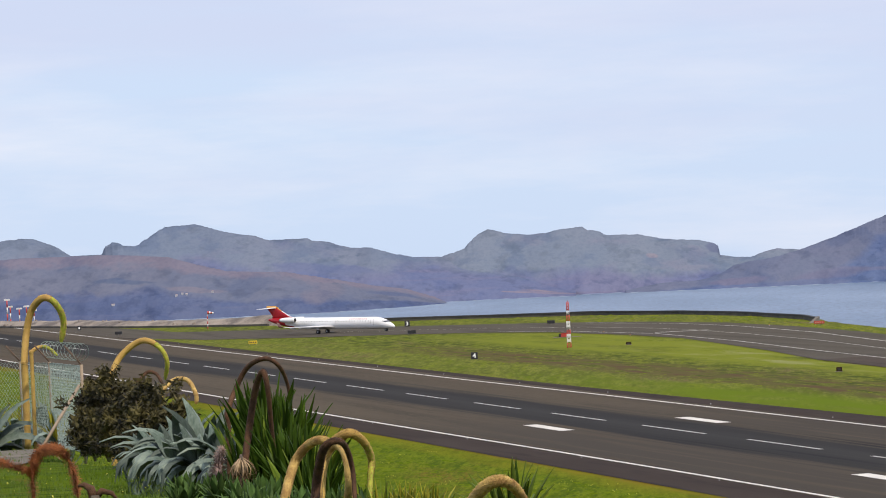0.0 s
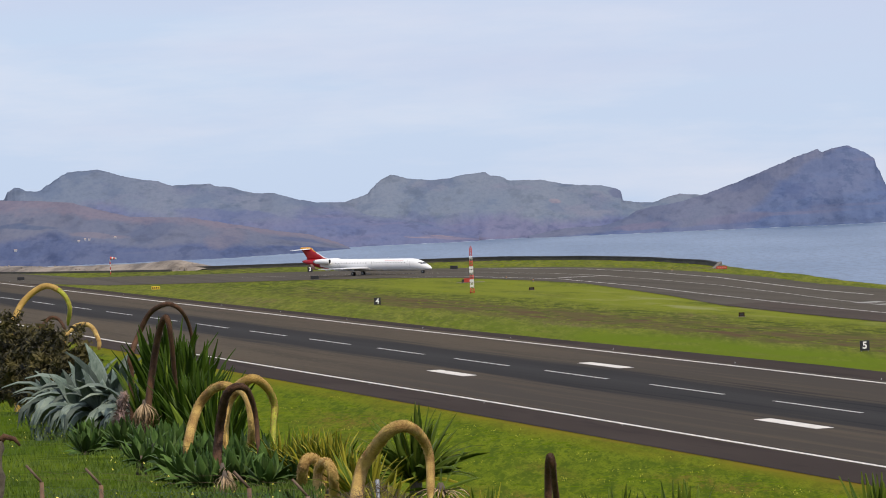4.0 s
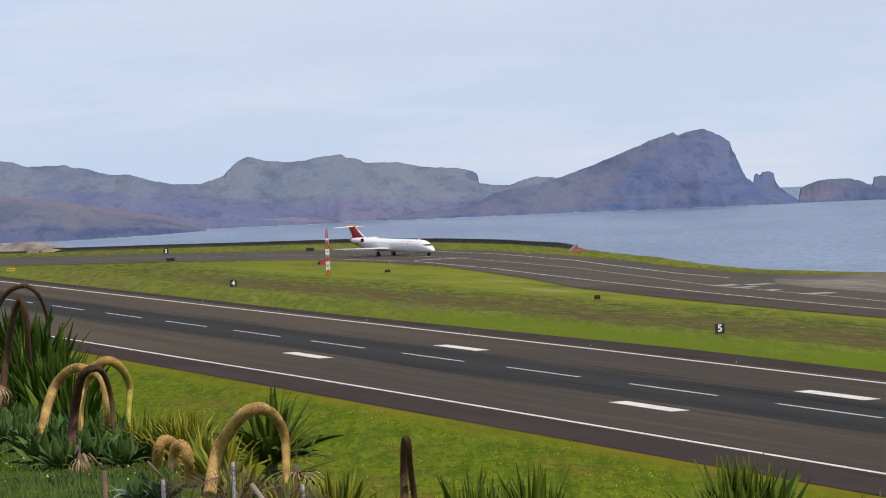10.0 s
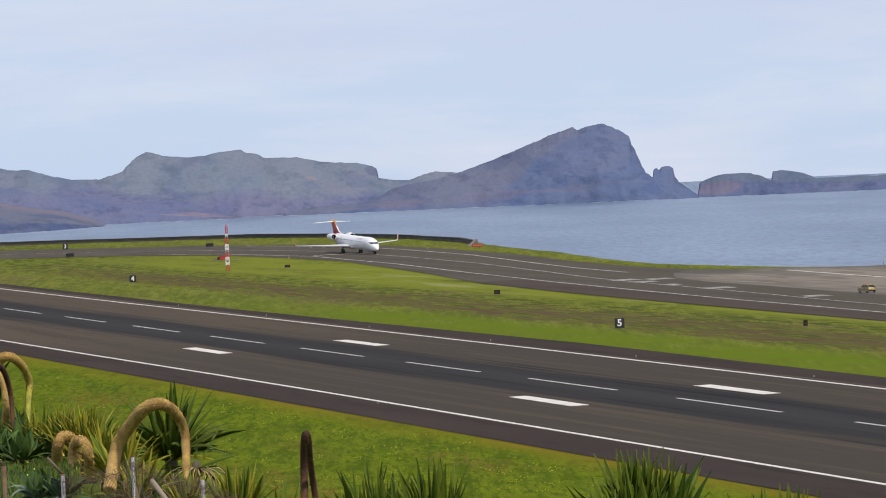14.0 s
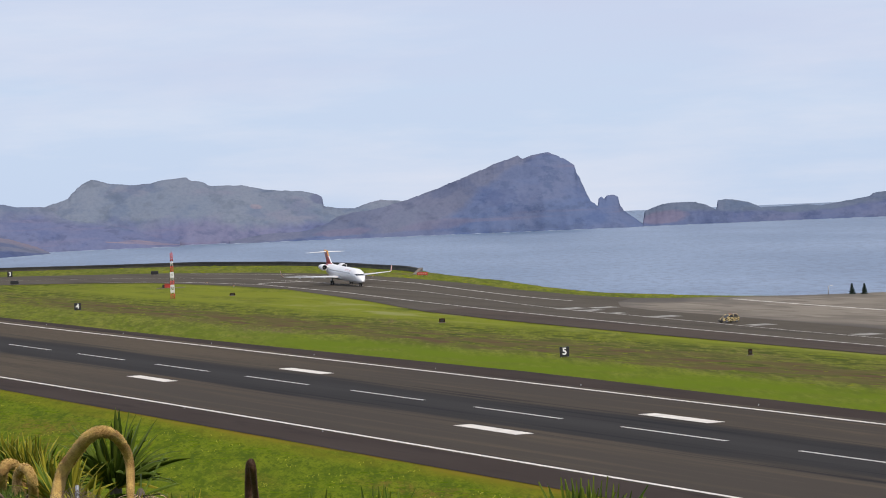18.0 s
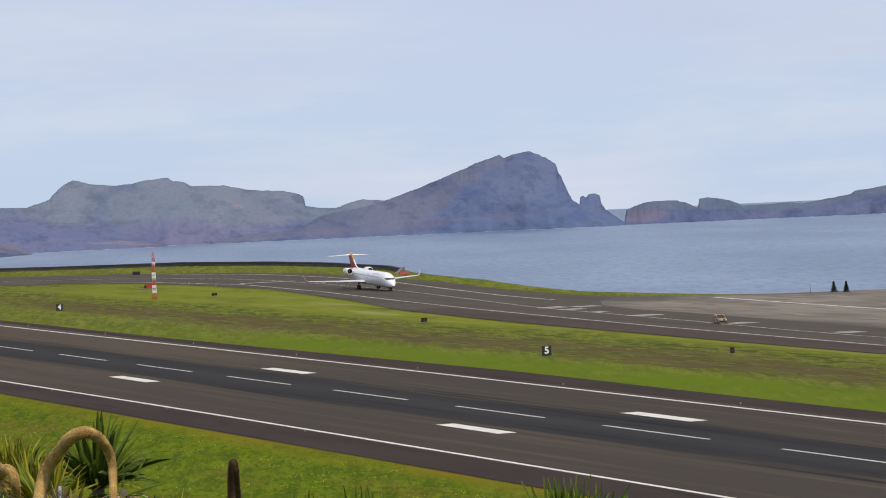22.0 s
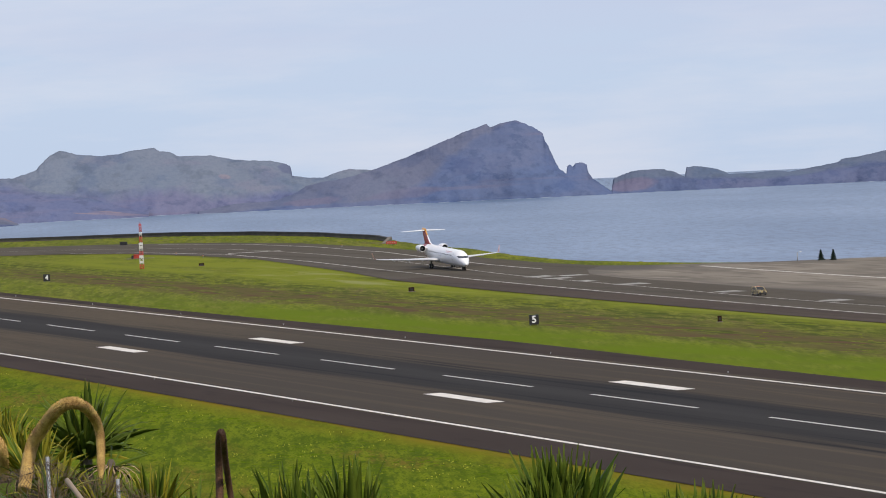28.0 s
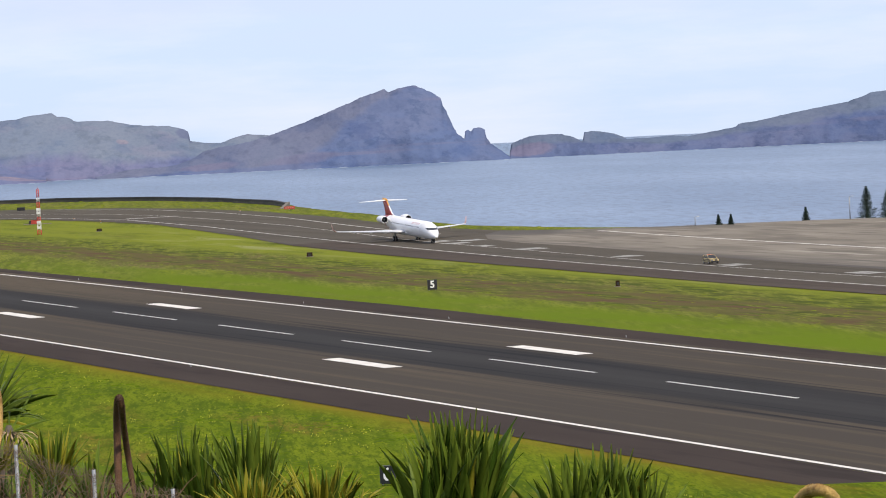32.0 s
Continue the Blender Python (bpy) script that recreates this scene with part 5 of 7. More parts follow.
    for s in (1, -1):
        for x, w, z0, z1 in ((15.5, 0.8, 1.95, 3.58), (-4.8, 0.6, 2.15, 3.35), (5.0, 0.5, 2.45, 3.35)):
            for xa in (x - w / 2, x + w / 2):
                bm = bmesh.new()
                dz = (z1 - z0) / 8
                for zz in np.linspace(z0, z1, 9)[:-1]:
                    a = [Vector((xa + dx, s * (math.sqrt(max(0.01, 1.345 ** 2 - ((q - zc0) * (1.0 if q > zc0 else 0.83)) ** 2)) + 0.008), q)) for dx, q in ((-0.025, zz), (0.025, zz), (0.025, zz + dz), (-0.025, zz + dz))]
                    bm.faces.new([bm.verts.new(p) for p in a])
                part("door_seam", bm, GREYLINE, body)
    # title lettering as plain bars, in red, along the forward cabin roof
    for s in (1, -1):
        bm = bmesh.new()
        for i in range(9):
            x = 13.9 - i * 0.62
            for dx in (0.42,):
                q = []
                for xx, zz in ((x, 3.34), (x - dx, 3.34), (x - dx, 3.62), (x, 3.62)):
                    q.append(bm.verts.new((xx, s * (math.sqrt(1.345 ** 2 - (zz - zc0) ** 2) + 0.008), zz)))
                bm.faces.new(q)
        part("title_bars", bm, mat("faded_red_lettering", (0.70, 0.40, 0.38), 0.4), body, "row of pale red bars")
    px, pc, pr = [[p[k] for p in prof][::-1] for k in range(3)]

    def nose_at(a, z):
        """The station where the skin, at an angle from the top, comes down to a height."""
        lo, hi = 15.0, 21.3
        for _ in range(24):
            x = (lo + hi) / 2
            if np.interp(x, px, pc) + np.interp(x, px, pr) * math.cos(a) > z:
                lo = x
            else:
                hi = x
        return x

    for a0, a1 in ((-60, -36), (-35, -0.6), (0.6, 35), (36, 60)):
        bm = bmesh.new()
        grid = []
        for k in range(4):
            line = []
            for j in range(7):
                a, z = radians(a0 + (a1 - a0) * j / 6), 2.64 + 0.11 * k
                x = nose_at(a, z)
                r = float(np.interp(x, px, pr)) + 0.022
                line.append(bm.verts.new((x, r * math.sin(a), float(np.interp(x, px, pc)) + r * math.cos(a))))
            grid.append(line)
        for p, q in zip(grid, grid[1:]):
            for j in range(6):
                bm.faces.new((p[j], p[j + 1], q[j + 1], q[j]))
        bmesh.ops.recalc_face_normals(bm, faces=bm.faces)
        part("windscreen", bm, GLASS_DARK, body, "dark cockpit windscreen")
    # undercarriage
    bmw = bmesh.new()
    tube(bmw, [(0, -0.13, 0), (0, -0.10, 0), (0, 0.10, 0), (0, 0.13, 0)], [0.36, 0.46, 0.46, 0.36], 20)
    bmr = bmesh.new()
    tube(bmr, [(0, -0.14, 0), (0, 0.14, 0)], [0.22, 0.22], 14)
    tyre0 = rim0 = None
    for x, y, rr in ((0, 2.05, 1.0), (0, -2.05, 1.0), (18.8, 0, 0.8)):
        bm = bmesh.new()
        tube(bm, [(x, y, 0.46 * rr), (x - 0.02, y * 0.99, 1.0), (x, y * 0.93, 1.75)], [0.09, 0.10, 0.13], 10)
        tube(bm, [(x, y - 0.36 * rr, 0.46 * rr), (x, y + 0.36 * rr, 0.46 * rr)], 0.06, 8)
        tube(bm, [(x, y, 0.9), (x + (0.9 if y else -0.9), y * 0.85, 1.8)], 0.05, 8)
        leg = part("main_gear" if y else "nose_gear", bm, STRUT, root, "grey landing gear leg")
        bm = bmesh.new()
        if not y:
            box(bm, x - 0.5, x + 0.3, 0.33, 0.36, 1.1, 1.65)
            part("gear_door", bm, WHITE, leg)
            bm = bmesh.new()
        if y:
            box(bm, x - 0.35, x + 0.35, y + (0.17 if y > 0 else -0.2), y + (0.2 if y > 0 else -0.17), 0.95, 1.7)
        else:
            box(bm, x - 0.5, x + 0.3, -0.36, -0.33, 1.1, 1.65)
        part("gear_door", bm, WHITE, leg)
        for dy in (-0.24, 0.24):
            m = Matrix.Translation((x, y + dy * rr, 0.46 * rr)) @ Matrix.Diagonal((rr, rr, rr, 1))
            if tyre0 is None:
                tyre0, rim0 = part("tyre", bmw, TYRE, leg), part("rim", bmr, METAL, leg)
                tyre0.matrix_basis = rim0.matrix_basis = m
            else:
                share("tyre", tyre0, leg, m)
                share("rim", rim0, leg, m)
    bm = bmesh.new()
    tube(bm, [(9, 0, 3.88), (8.9, 0, 4.28)], [0.05, 0.02], 6)
    part("antenna", bm, WHITE, body)
    bm = bmesh.new()
    tube(bm, [(-3, 0, 3.9), (-3.1, 0, 4.25)], [0.05, 0.02], 6)
    part("antenna", bm, WHITE, body)
    # it stands with its nose a little down
    for ob in root.children:
        if not ob.name.startswith(("main_gear", "nose_gear")):
            ob.matrix_basis = Matrix.Rotation(radians(1.15), 4, "Y") @ ob.matrix_basis
    return root


def field_pose(u, v, turn, w=0.1):
    a = radians(turn)
    x = (E1 * math.cos(a) + E2 * math.sin(a)).normalized()
    z = E1.cross(E2).normalized()
    m = Matrix((x, z.cross(x), z)).transposed().to_4x4()
    m.translation = field(u, v) + z * w
    return m


AIRCRAFT = build_aircraft()

# ---- follow-me car ----
CAR_YELLOW = mat("yellow_car_paint", (0.78, 0.62, 0.26), 0.5, color2=(0.06, 0.045, 0.025), amount=1.4, scale=2.4)
CAR_BLACK = flat("black_car_check", (0.02, 0.02, 0.02), 0.4)
LAMP_CLEAR = mat("clear_lamp_glass", (0.34, 0.35, 0.36), 0.3, scale=6)
SIGN_CREAM = flat("cream_check", (0.75, 0.72, 0.62), 0.4)
CHECK_ORANGE = flat("dull_orange_check", (0.45, 0.17, 0.05), 0.5)
ORANGE = flat("orange_beacon", (0.6, 0.10, 0.02), 0.3)
AMBER = flat("amber_lamp_glass", (0.42, 0.20, 0.07), 0.3)


def build_car():
    root = thing("follow_me_car", Matrix(), "small yellow and black checkered airfield car with roof beacons", "car")
    sec = [(2.0, 0.42, 0.62, 0.62), (1.95, 0.35, 0.80, 0.74), (1.2, 0.30, 0.95, 0.82), (0.9, 0.30, 1.0, 0.82), (-1.6, 0.30, 1.02, 0.82), (-1.9, 0.34, 1.0, 0.80), (-2.0, 0.45, 0.9, 0.74)]
    bm = bmesh.new()
    loft(bm, [[Vector((x, -w, z0)), Vector((x, -w, z1 - 0.08)), Vector((x, -w * 0.93, z1)), Vector((x, w * 0.93, z1)), Vector((x, w, z1 - 0.08)), Vector((x, w, z0))] for x, z0, z1, w in sec], smooth=False)
    bmesh.ops.recalc_face_normals(bm, faces=bm.faces)
    body = part("body", bm, CAR_YELLOW, root)
    bm = bmesh.new()
    loft(bm, [[Vector((x0, -w, z)), Vector((x1, -w, z)), Vector((x1, w, z)), Vector((x0, w, z))] for x0, x1, w, z in ((-1.85, 1.15, 0.78, 1.0), (-1.45, 0.15, 0.62, 1.50))], smooth=False)
    bmesh.ops.recalc_face_normals(bm, faces=bm.faces)
    part("cabin_glass", bm, flat("black_car_glass", (0.014, 0.013, 0.012), 0.35), root, "dark car windows")
    bm = bmesh.new()
    box(bm, -1.48, 0.18, -0.64, 0.64, 1.49, 1.55, 0.02)
    part("roof", bm, CAR_YELLOW, root)
    for s in (1, -1):
        for x0, x1, xt in ((1.15, 0.15, 0), (-0.5, -0.55, 0), (-1.85, -1.45, 0)):
            bm = bmesh.new()
            tube(bm, [(x0, s * 0.785, 1.0), (x1, s * 0.67, 1.5)], 0.05, 6)
            part("pillar", bm, CAR_YELLOW, root)
        for i in range(9):
            for j in range(3):
                if (i + j) % 2:
                    bm = bmesh.new()
                    x = -1.85 + i * 0.41
                    box(bm, x, x + 0.39, s * 0.822 - 0.004, s * 0.822 + 0.004, 0.36 + j * 0.19, 0.54 + j * 0.19)
                    part("check", bm, CAR_BLACK if (i * 3 + j) % 4 else CHECK_ORANGE, body)
        bm = bmesh.new()
        box(bm, 1.9, 2.01, s * 0.52 - 0.13, s * 0.52 + 0.13, 0.60, 0.74, 0.02)
        part("headlight", bm, LAMP_CLEAR, body)
    for i in range(3):
        for j in range(2):
            if (i + j) % 2:
                bm = bmesh.new()
                box(bm, 1.0 + i * 0.3, 1.28 + i * 0.3, -0.7 + j * 0.7, -0.02 + j * 0.7, 0.965 - i * 0.055, 0.985 - i * 0.055)
                part("bonnet_check", bm, CAR_BLACK, body)
    for i in range(4):
        for j in range(3):
            bm = bmesh.new()
            box(bm, -1.46 + i * 0.4, -1.08 + i * 0.4, -0.62 + j * 0.42, -0.22 + j * 0.42, 1.548, 1.556)
            part("roof_check", bm, (CAR_BLACK, SIGN_CREAM, CHECK_ORANGE)[(i * 2 + j) % 3], body)
    bm = bmesh.new()
    box(bm, 1.96, 2.08, -0.7, 0.7, 0.30, 0.52, 0.04)
    part("bumper", bm, CAR_BLACK, root)
    bm = bmesh.new()
    box(bm, -2.08, -1.96, -0.7, 0.7, 0.32, 0.55, 0.04)
    part("bumper", bm, CAR_BLACK, root)
    bm = bmesh.new()
    box(bm, -0.48, -0.36, -0.42, 0.42, 1.556, 1.62, 0.015)
    part("beacon_bar", bm, ORANGE, root, "orange roof beacon bar")
    bmt, bmr2 = bmesh.new(), bmesh.new()
    tube(bmt, [(0, -0.1, 0), (0, -0.07, 0), (0, 0.07, 0), (0, 0.1, 0)], [0.26, 0.31, 0.31, 0.26], 16)
    tube(bmr2, [(0, -0.11, 0), (0, 0.11, 0)], 0.17, 12)
    t0 = r0 = None
    for x in (1.25, -1.25):
        for y in (0.74, -0.74):
            m = Matrix.Translation((x, y, 0.31))
            if t0 is None:
                t0 = part("wheel", bmt, TYRE, root)
                t0.matrix_basis = m
                r0 = part("rim", bmr2, METAL, t0)
            else:
                share("rim", r0, share("wheel", t0, root, m), Matrix())
    return root


CAR = build_car()
CAR.scale = (0.82, 0.82, 0.82)

# ---- airfield signs and lights ----
BLACK = mat("black_sign_face", (0.018, 0.018, 0.02), 0.5, scale=3)
SIGN_WHITE = flat("white_sign_face", (0.85, 0.85, 0.83), 0.5)
SIGN_RED = mat("red_sign_face", (0.45, 0.045, 0.025), 0.5, color2=(0.34, 0.04, 0.025), scale=2)
SIGN_PALE = mat("faded_sign_marking", (0.60, 0.28, 0.22), 0.5, scale=3)
SIGN_YELLOW = mat("yellow_sign_face", (0.75, 0.52, 0.03), 0.5, scale=2)
MAST_RED = mat("red_mast_paint", (0.55, 0.05, 0.03), 0.5, color2=(0.42, 0.05, 0.04), scale=2)
MAST_WHITE = mat("white_mast_paint", (0.75, 0.74, 0.72), 0.5, scale=2)
BROWN_BOX = mat("brown_box_paint", (0.040, 0.022, 0.012), 0.9, scale=3, spec=0.1)
GALV = mat("galvanised_steel", (0.34, 0.35, 0.36), 0.45, 0.6, scale=6)


def digit_mesh(text, size):
    cu = bpy.data.curves.new("digit", "FONT")
    cu.body, cu.size, cu.extrude, cu.align_x, cu.align_y = text, size, 0.012, "CENTER", "CENTER"
    cu.offset = size * 0.025
    ob = bpy.data.objects.new("digit", cu)
    scene.collection.objects.link(ob)
    me = bpy.data.meshes.new_from_object(ob.evaluated_get(bpy.context.evaluated_depsgraph_get()))
    bpy.data.objects.remove(ob)
    return me


def distance_sign(text, u, v, turn, h=1.36, w=1.30):
    root = thing("distance_sign", upright(u, v, 0.0, turn), "black runway distance board with white numeral " + text, "sign", "distance boards")
    bm = bmesh.new()
    box(bm, -0.14, 0.14, -w / 2, w / 2, 0.12, 0.12 + h, 0.03)
    board = part("board", bm, BLACK, root)
    for y in (-w * 0.35, w * 0.35):
        bm = bmesh.new()
        box(bm, -0.05, 0.05, y - 0.04, y + 0.04, 0, 0.24)
        part("leg", bm, GALV, root)
    me = digit_mesh(text, 1.32)
    me.materials.append(SIGN_WHITE)
    d = new("numeral", me)
    d.parent = board
    d.matrix_basis = Matrix.Translation((0.152, 0, 0.12 + h / 2)) @ Euler((radians(90), 0, radians(90))).to_matrix().to_4x4()
    d["label"] = "white numeral " + text


for text, u, v in (("2", -668, 20.3 + 24), ("3", -512, 88), ("4", -242.3, 44), ("5", 52.1, 44.5), ("6", 328, -52.5)):
    if text == "2":
        continue
    distance_sign(text, u, v, -52 if text == "6" else -12)


def guidance_sign(u, v, turn, w, h, face, label, bars=0):
    root = thing("guidance_sign", upright(u, v, 0.05, turn), label, "sign", "taxiway guidance signs")
    bm = bmesh.new()
    box(bm, -0.16, 0.16, -w / 2, w / 2, 0.18, 0.18 + h, 0.04)
    board = part("board", bm, face, root)
    for y in (-w * 0.38, 0, w * 0.38):
        bm = bmesh.new()
        box(bm, -0.06, 0.06, y - 0.05, y + 0.05, 0, 0.2)
        part("leg", bm, GALV, root)
    for i in range(bars):
        bm = bmesh.new()
        y = (i - (bars - 1) / 2) * w / (bars + 0.6)
        box(bm, 0.162, 0.17, y - w / bars * 0.25, y + w / bars * 0.25, 0.18 + h * 0.28, 0.18 + h * 0.72)
        part("marking", bm, BLACK if face is SIGN_YELLOW else SIGN_PALE if face is SIGN_RED else SIGN_WHITE, board)


guidance_sign(-441, 74, -20, 1.95, 0.8, BLACK, "back of a black taxiway sign on the grass")
guidance_sign(-457, 112, -20, 1.85, 0.8, BLACK, "back of a black taxiway sign beside the wall")
guidance_sign(-596, 21.4 + 5.5, -20, 1.9, 0.8, BLACK, "back of a black taxiway sign near the shore")
guidance_sign(-433, 34.2, -20, 2.0, 0.75, SIGN_YELLOW, "yellow taxiway direction sign on the grass", 4)
guidance_sign(-333, 142, -20, 2.3, 0.62, SIGN_RED, "red mandatory sign at the end of the sea wall", 4)
guidance_sign(-671, 27, -20, 1.0, 1.2, BLACK, "small black board by the far runway edge", 1)


def junction_box(u, v, w, h, label):
    root = thing("junction_box", upright(u, v, 0, -15), label, "box", "cable boxes")
    bm = bmesh.new()
    box(bm, -0.25, 0.25, -w / 2, w / 2, 0.08, h, 0.03)
    part("cabinet", bm, BROWN_BOX, root)
    bm = bmesh.new()
    box(bm, -0.4, 0.4, -w / 2 - 0.15, w / 2 + 0.15, -0.05, 0.1, 0.02)
    part("plinth", bm, WALL_BUFF, root)
    bm = bmesh.new()
    box(bm, 0.252, 0.262, -w * 0.3, w * 0.3, h * 0.3, h * 0.75)
    part("door", bm, BLACK, root)


junction_box(-83, 69, 0.95, 0.75, "low brown cable box on the grass")
junction_box(77, 61.9, 0.52, 0.84, "upright brown cable box on the grass")
junction_box(-276, 84, 1.1, 0.6, "low brown cable box on a pale patch")


def build_mast():
    root = thing("antenna_mast", upright(-280, 72.5, 0, -17), "red and white banded lattice mast on the grass", "mast")
    H = 9.3
    cuts = [0, 1.05, 2.55, 3.7, 5.45, 6.7, 7.6, H]
    for i, (z0, z1) in enumerate(zip(cuts, cuts[1:])):
        bm = bmesh.new()
        w0, w1 = 0.40 - 0.022 * z0, 0.40 - 0.022 * z1
        for sx in (-1, 1):
            for sy in (-1, 1):
                tube(bm, [(sx * w0, sy * w0, z0), (sx * w1, sy * w1, z1)], 0.06, 6)
        n = max(1, round((z1 - z0) / 0.6))
        for k in range(n):
            za, zb = z0 + (z1 - z0) * k / n, z0 + (z1 - z0) * (k + 1) / n
            wa, wb = 0.40 - 0.022 * za, 0.40 - 0.022 * zb
            for a, b in (((-1, -1), (1, -1)), ((1, -1), (1, 1)), ((1, 1), (-1, 1)), ((-1, 1), (-1, -1))):
                tube(bm, [(a[0] * wa, a[1] * wa, za), (b[0] * wb, b[1] * wb, zb)], 0.045, 5)
                tube(bm, [(b[0] * wa, b[1] * wa, za), (a[0] * wb, a[1] * wb, zb)], 0.045, 5)
        part("band", bm, MAST_RED if i % 2 == 0 else MAST_WHITE, root, "red band" if i % 2 == 0 else "white band")
    for z in (1.2, 2.3, 4.2, 4.9):
        bm = bmesh.new()
        box(bm, 0.3, 0.55, -0.42, 0.42, z, z + 0.55, 0.03)
        part("antenna_panel", bm, MAST_WHITE, root, "white antenna panel")
    bm = bmesh.new()
    tube(bm, [(0, 0, H), (0, 0, H + 0.35)], [0.08, 0.05], 8)
    part("obstruction_lamp", bm, SIGN_RED, root)


build_mast()


def build_cabin():
    root = thing("equipment_cabin", upright(-352, 89.5, 0, -17), "small red equipment cabin with a dark end", "cabin")
    bm = bmesh.new()
    box(bm, -0.6, 0.6, -0.9, 0.9, 0.05, 0.85, 0.04)
    part("cabin_body", bm, SIGN_RED, root)
    # a black block makes up the cabin's dark end
    bm = bmesh.new()
    box(bm, 0.15, 0.62, -1.4, -0.9, 0.05, 0.75, 0.03)
    part("vent_unit", bm, BLACK, root)
    bm = bmesh.new()
    box(bm, -0.7, 0.7, -1.0, 1.0, 0.85, 0.92, 0.03)
    part("cabin_roof", bm, MAST_RED, root)
    bm = bmesh.new()
    box(bm, -1.5, 2.2, -2.6, 3.6, -0.1, 0.06)
    part("pad", bm, WALL_BUFF, root)


build_cabin()


def build_windsock():
    root = thing("windsock", upright(-607, 53, 0, -20), "red and white pole with a short windsock", "windsock")
    for i in range(6):
        bm = bmesh.new()
        tube(bm, [(0, 0, i * 0.7), (0, 0, i * 0.7 + 0.7)], 0.13, 8)
        part("pole_band", bm, MAST_RED if i % 2 == 0 else MAST_WHITE, root)
    for i in range(4):
        bm = bmesh.new()
        x0, x1 = i * 0.42, (i + 1) * 0.42
        tube(bm, [(0, 0.1 + x0, 4.45 - 0.03 * i), (0, 0.1 + x1, 4.45 - 0.03 * (i + 1))], [0.46 - 0.07 * i, 0.46 - 0.07 * (i + 1)], 12, cap=False)
        part("sock_band", bm, MAST_RED if i % 2 == 0 else MAST_WHITE, root)


build_windsock()
for k, (u, v, h) in enumerate(((-800, 23.0, 18.6), (-803, 24.3, 16.4), (-806, 27.5, 15.6), (-794, 28.2, 16.4), (-798, 31.0, 15.0))):
    root = thing("approach_light_mast", upright(u, v, -11, -20), "red and white approach light mast at the runway end", "mast", "approach masts")
    for i in range(9):
        bm = bmesh.new()
        tube(bm, [(0, 0, i * h / 9), (0, 0, (i + 1) * h / 9)], 0.20, 8)
        part("pole_band", bm, MAST_RED if i % 2 == 0 else MAST_WHITE, root)
    bm = bmesh.new()
    box(bm, -0.15, 0.15, -0.9, 0.9, h, h + 0.5, 0.02)
    part("crossbar", bm, MAST_WHITE, root)


def light_unit(u, v, lens, label, s=0.42):
    root = thing("edge_light", upright(u, v, 0.05, 0), label, "airfield light", "airfield edge lights")
    bm = bmesh.new()
    tube(bm, [(0, 0, 0), (0, 0, 0.05 * s), (0, 0, 0.06 * s), (0, 0, 0.22 * s)], [0.22 * s, 0.2 * s, 0.08 * s, 0.08 * s], 10)
    part("base", bm, GALV, root)
    bm = bmesh.new()
    tube(bm, [(0, 0, 0.22 * s), (0, 0, 0.36 * s), (0, 0, 0.44 * s)], [0.15 * s, 0.15 * s, 0.05 * s], 10)
    part("lens", bm, lens, root)
    return root


light0 = light_unit(-235, 23.1, LAMP_CLEAR, "white runway edge light beside the painted line")
for k in range(-9, 8):
    for v in (23.1, -23.3):
        if (k, v) != (0, 23.1):
            copy_thing(light0, upright(-235 + 59.4 * k + (0 if v > 0 else -6), v if v > 0 else interp(-241 + 59.4 * k, EDGE_NEAR) - 1.1, 0.05, 0))
amber0 = light_unit(-343, 133.6, AMBER, "amber taxiway guard light", 1.0)
copy_thing(amber0, upright(-361, 100.5, 0.08, 0))
copy_thing(amber0, upright(-330, 98.5, 0.08, 0))

# ---- trees and lamps behind the apron ----
BARK = mat("grey_brown_bark", (0.12, 0.095, 0.075), 0.9, scale=8, bump=0.4)
PINE = mat("dark_pine_needles", (0.018, 0.034, 0.022), 0.8, color2=(0.030, 0.052, 0.030), scale=1.5, amount=0.8)


def pine(u, v, h, width, seed, w=-0.3):
    rs = random.Random(seed)
    root = thing("norfolk_pine", upright(u, v, w), "dark green conical pine behind the apron edge", "tree", "pines behind the apron")
    bm = bmesh.new()
    tube(bm, [(0, 0, 0), (0.02, 0, h * 0.5), (0, 0, h)], [0.03 * h, 0.02 * h, 0.004 * h], 7)
    part("trunk", bm, BARK, root)
    bm = bmesh.new()
    z = h * 0.03
    while z < h * 0.98:
        f = 1 - z / h
        n = 7
        for k in range(n):
            a = k * math.tau / n + rs.uniform(-0.35, 0.35)
            L = width * (0.03 + 0.97 * f) * rs.uniform(0.72, 1.12)
            d = Vector((math.cos(a), math.sin(a), 0.12 + 0.5 * (1 - f)))
            for j in range(9):
                s = (j + 0.5) / 9
                p = Vector((0, 0, z)) + d * L * s
                for m in range(3):
                    o = Vector((rs.uniform(-1, 1), rs.uniform(-1, 1), rs.uniform(-0.5, 0.9))) * (0.10 + h * 0.045) * (1.15 - s * 0.4) * (0.35 + 0.65 * f)
                    o2 = Vector((rs.uniform(-1, 1), rs.uniform(-1, 1), rs.uniform(-0.3, 0.6))) * (0.10 + h * 0.03)
                    bm.faces.new([bm.verts.new(p), bm.verts.new(p + o), bm.verts.new(p + o2)])
        z += h * 0.052
    part("crown", bm, PINE, root)


for args in ((-97.4, 147.4, 2.2, 0.78, 1), (-95.2, 148.8, 2.2, 0.78, 2), (-91, 161.0, 2.7, 0.95, 3), (-85, 169.8, 5.8, 2.25, 4), (-80, 171.4, 5.0, 2.1, 5)):
    pine(*args)


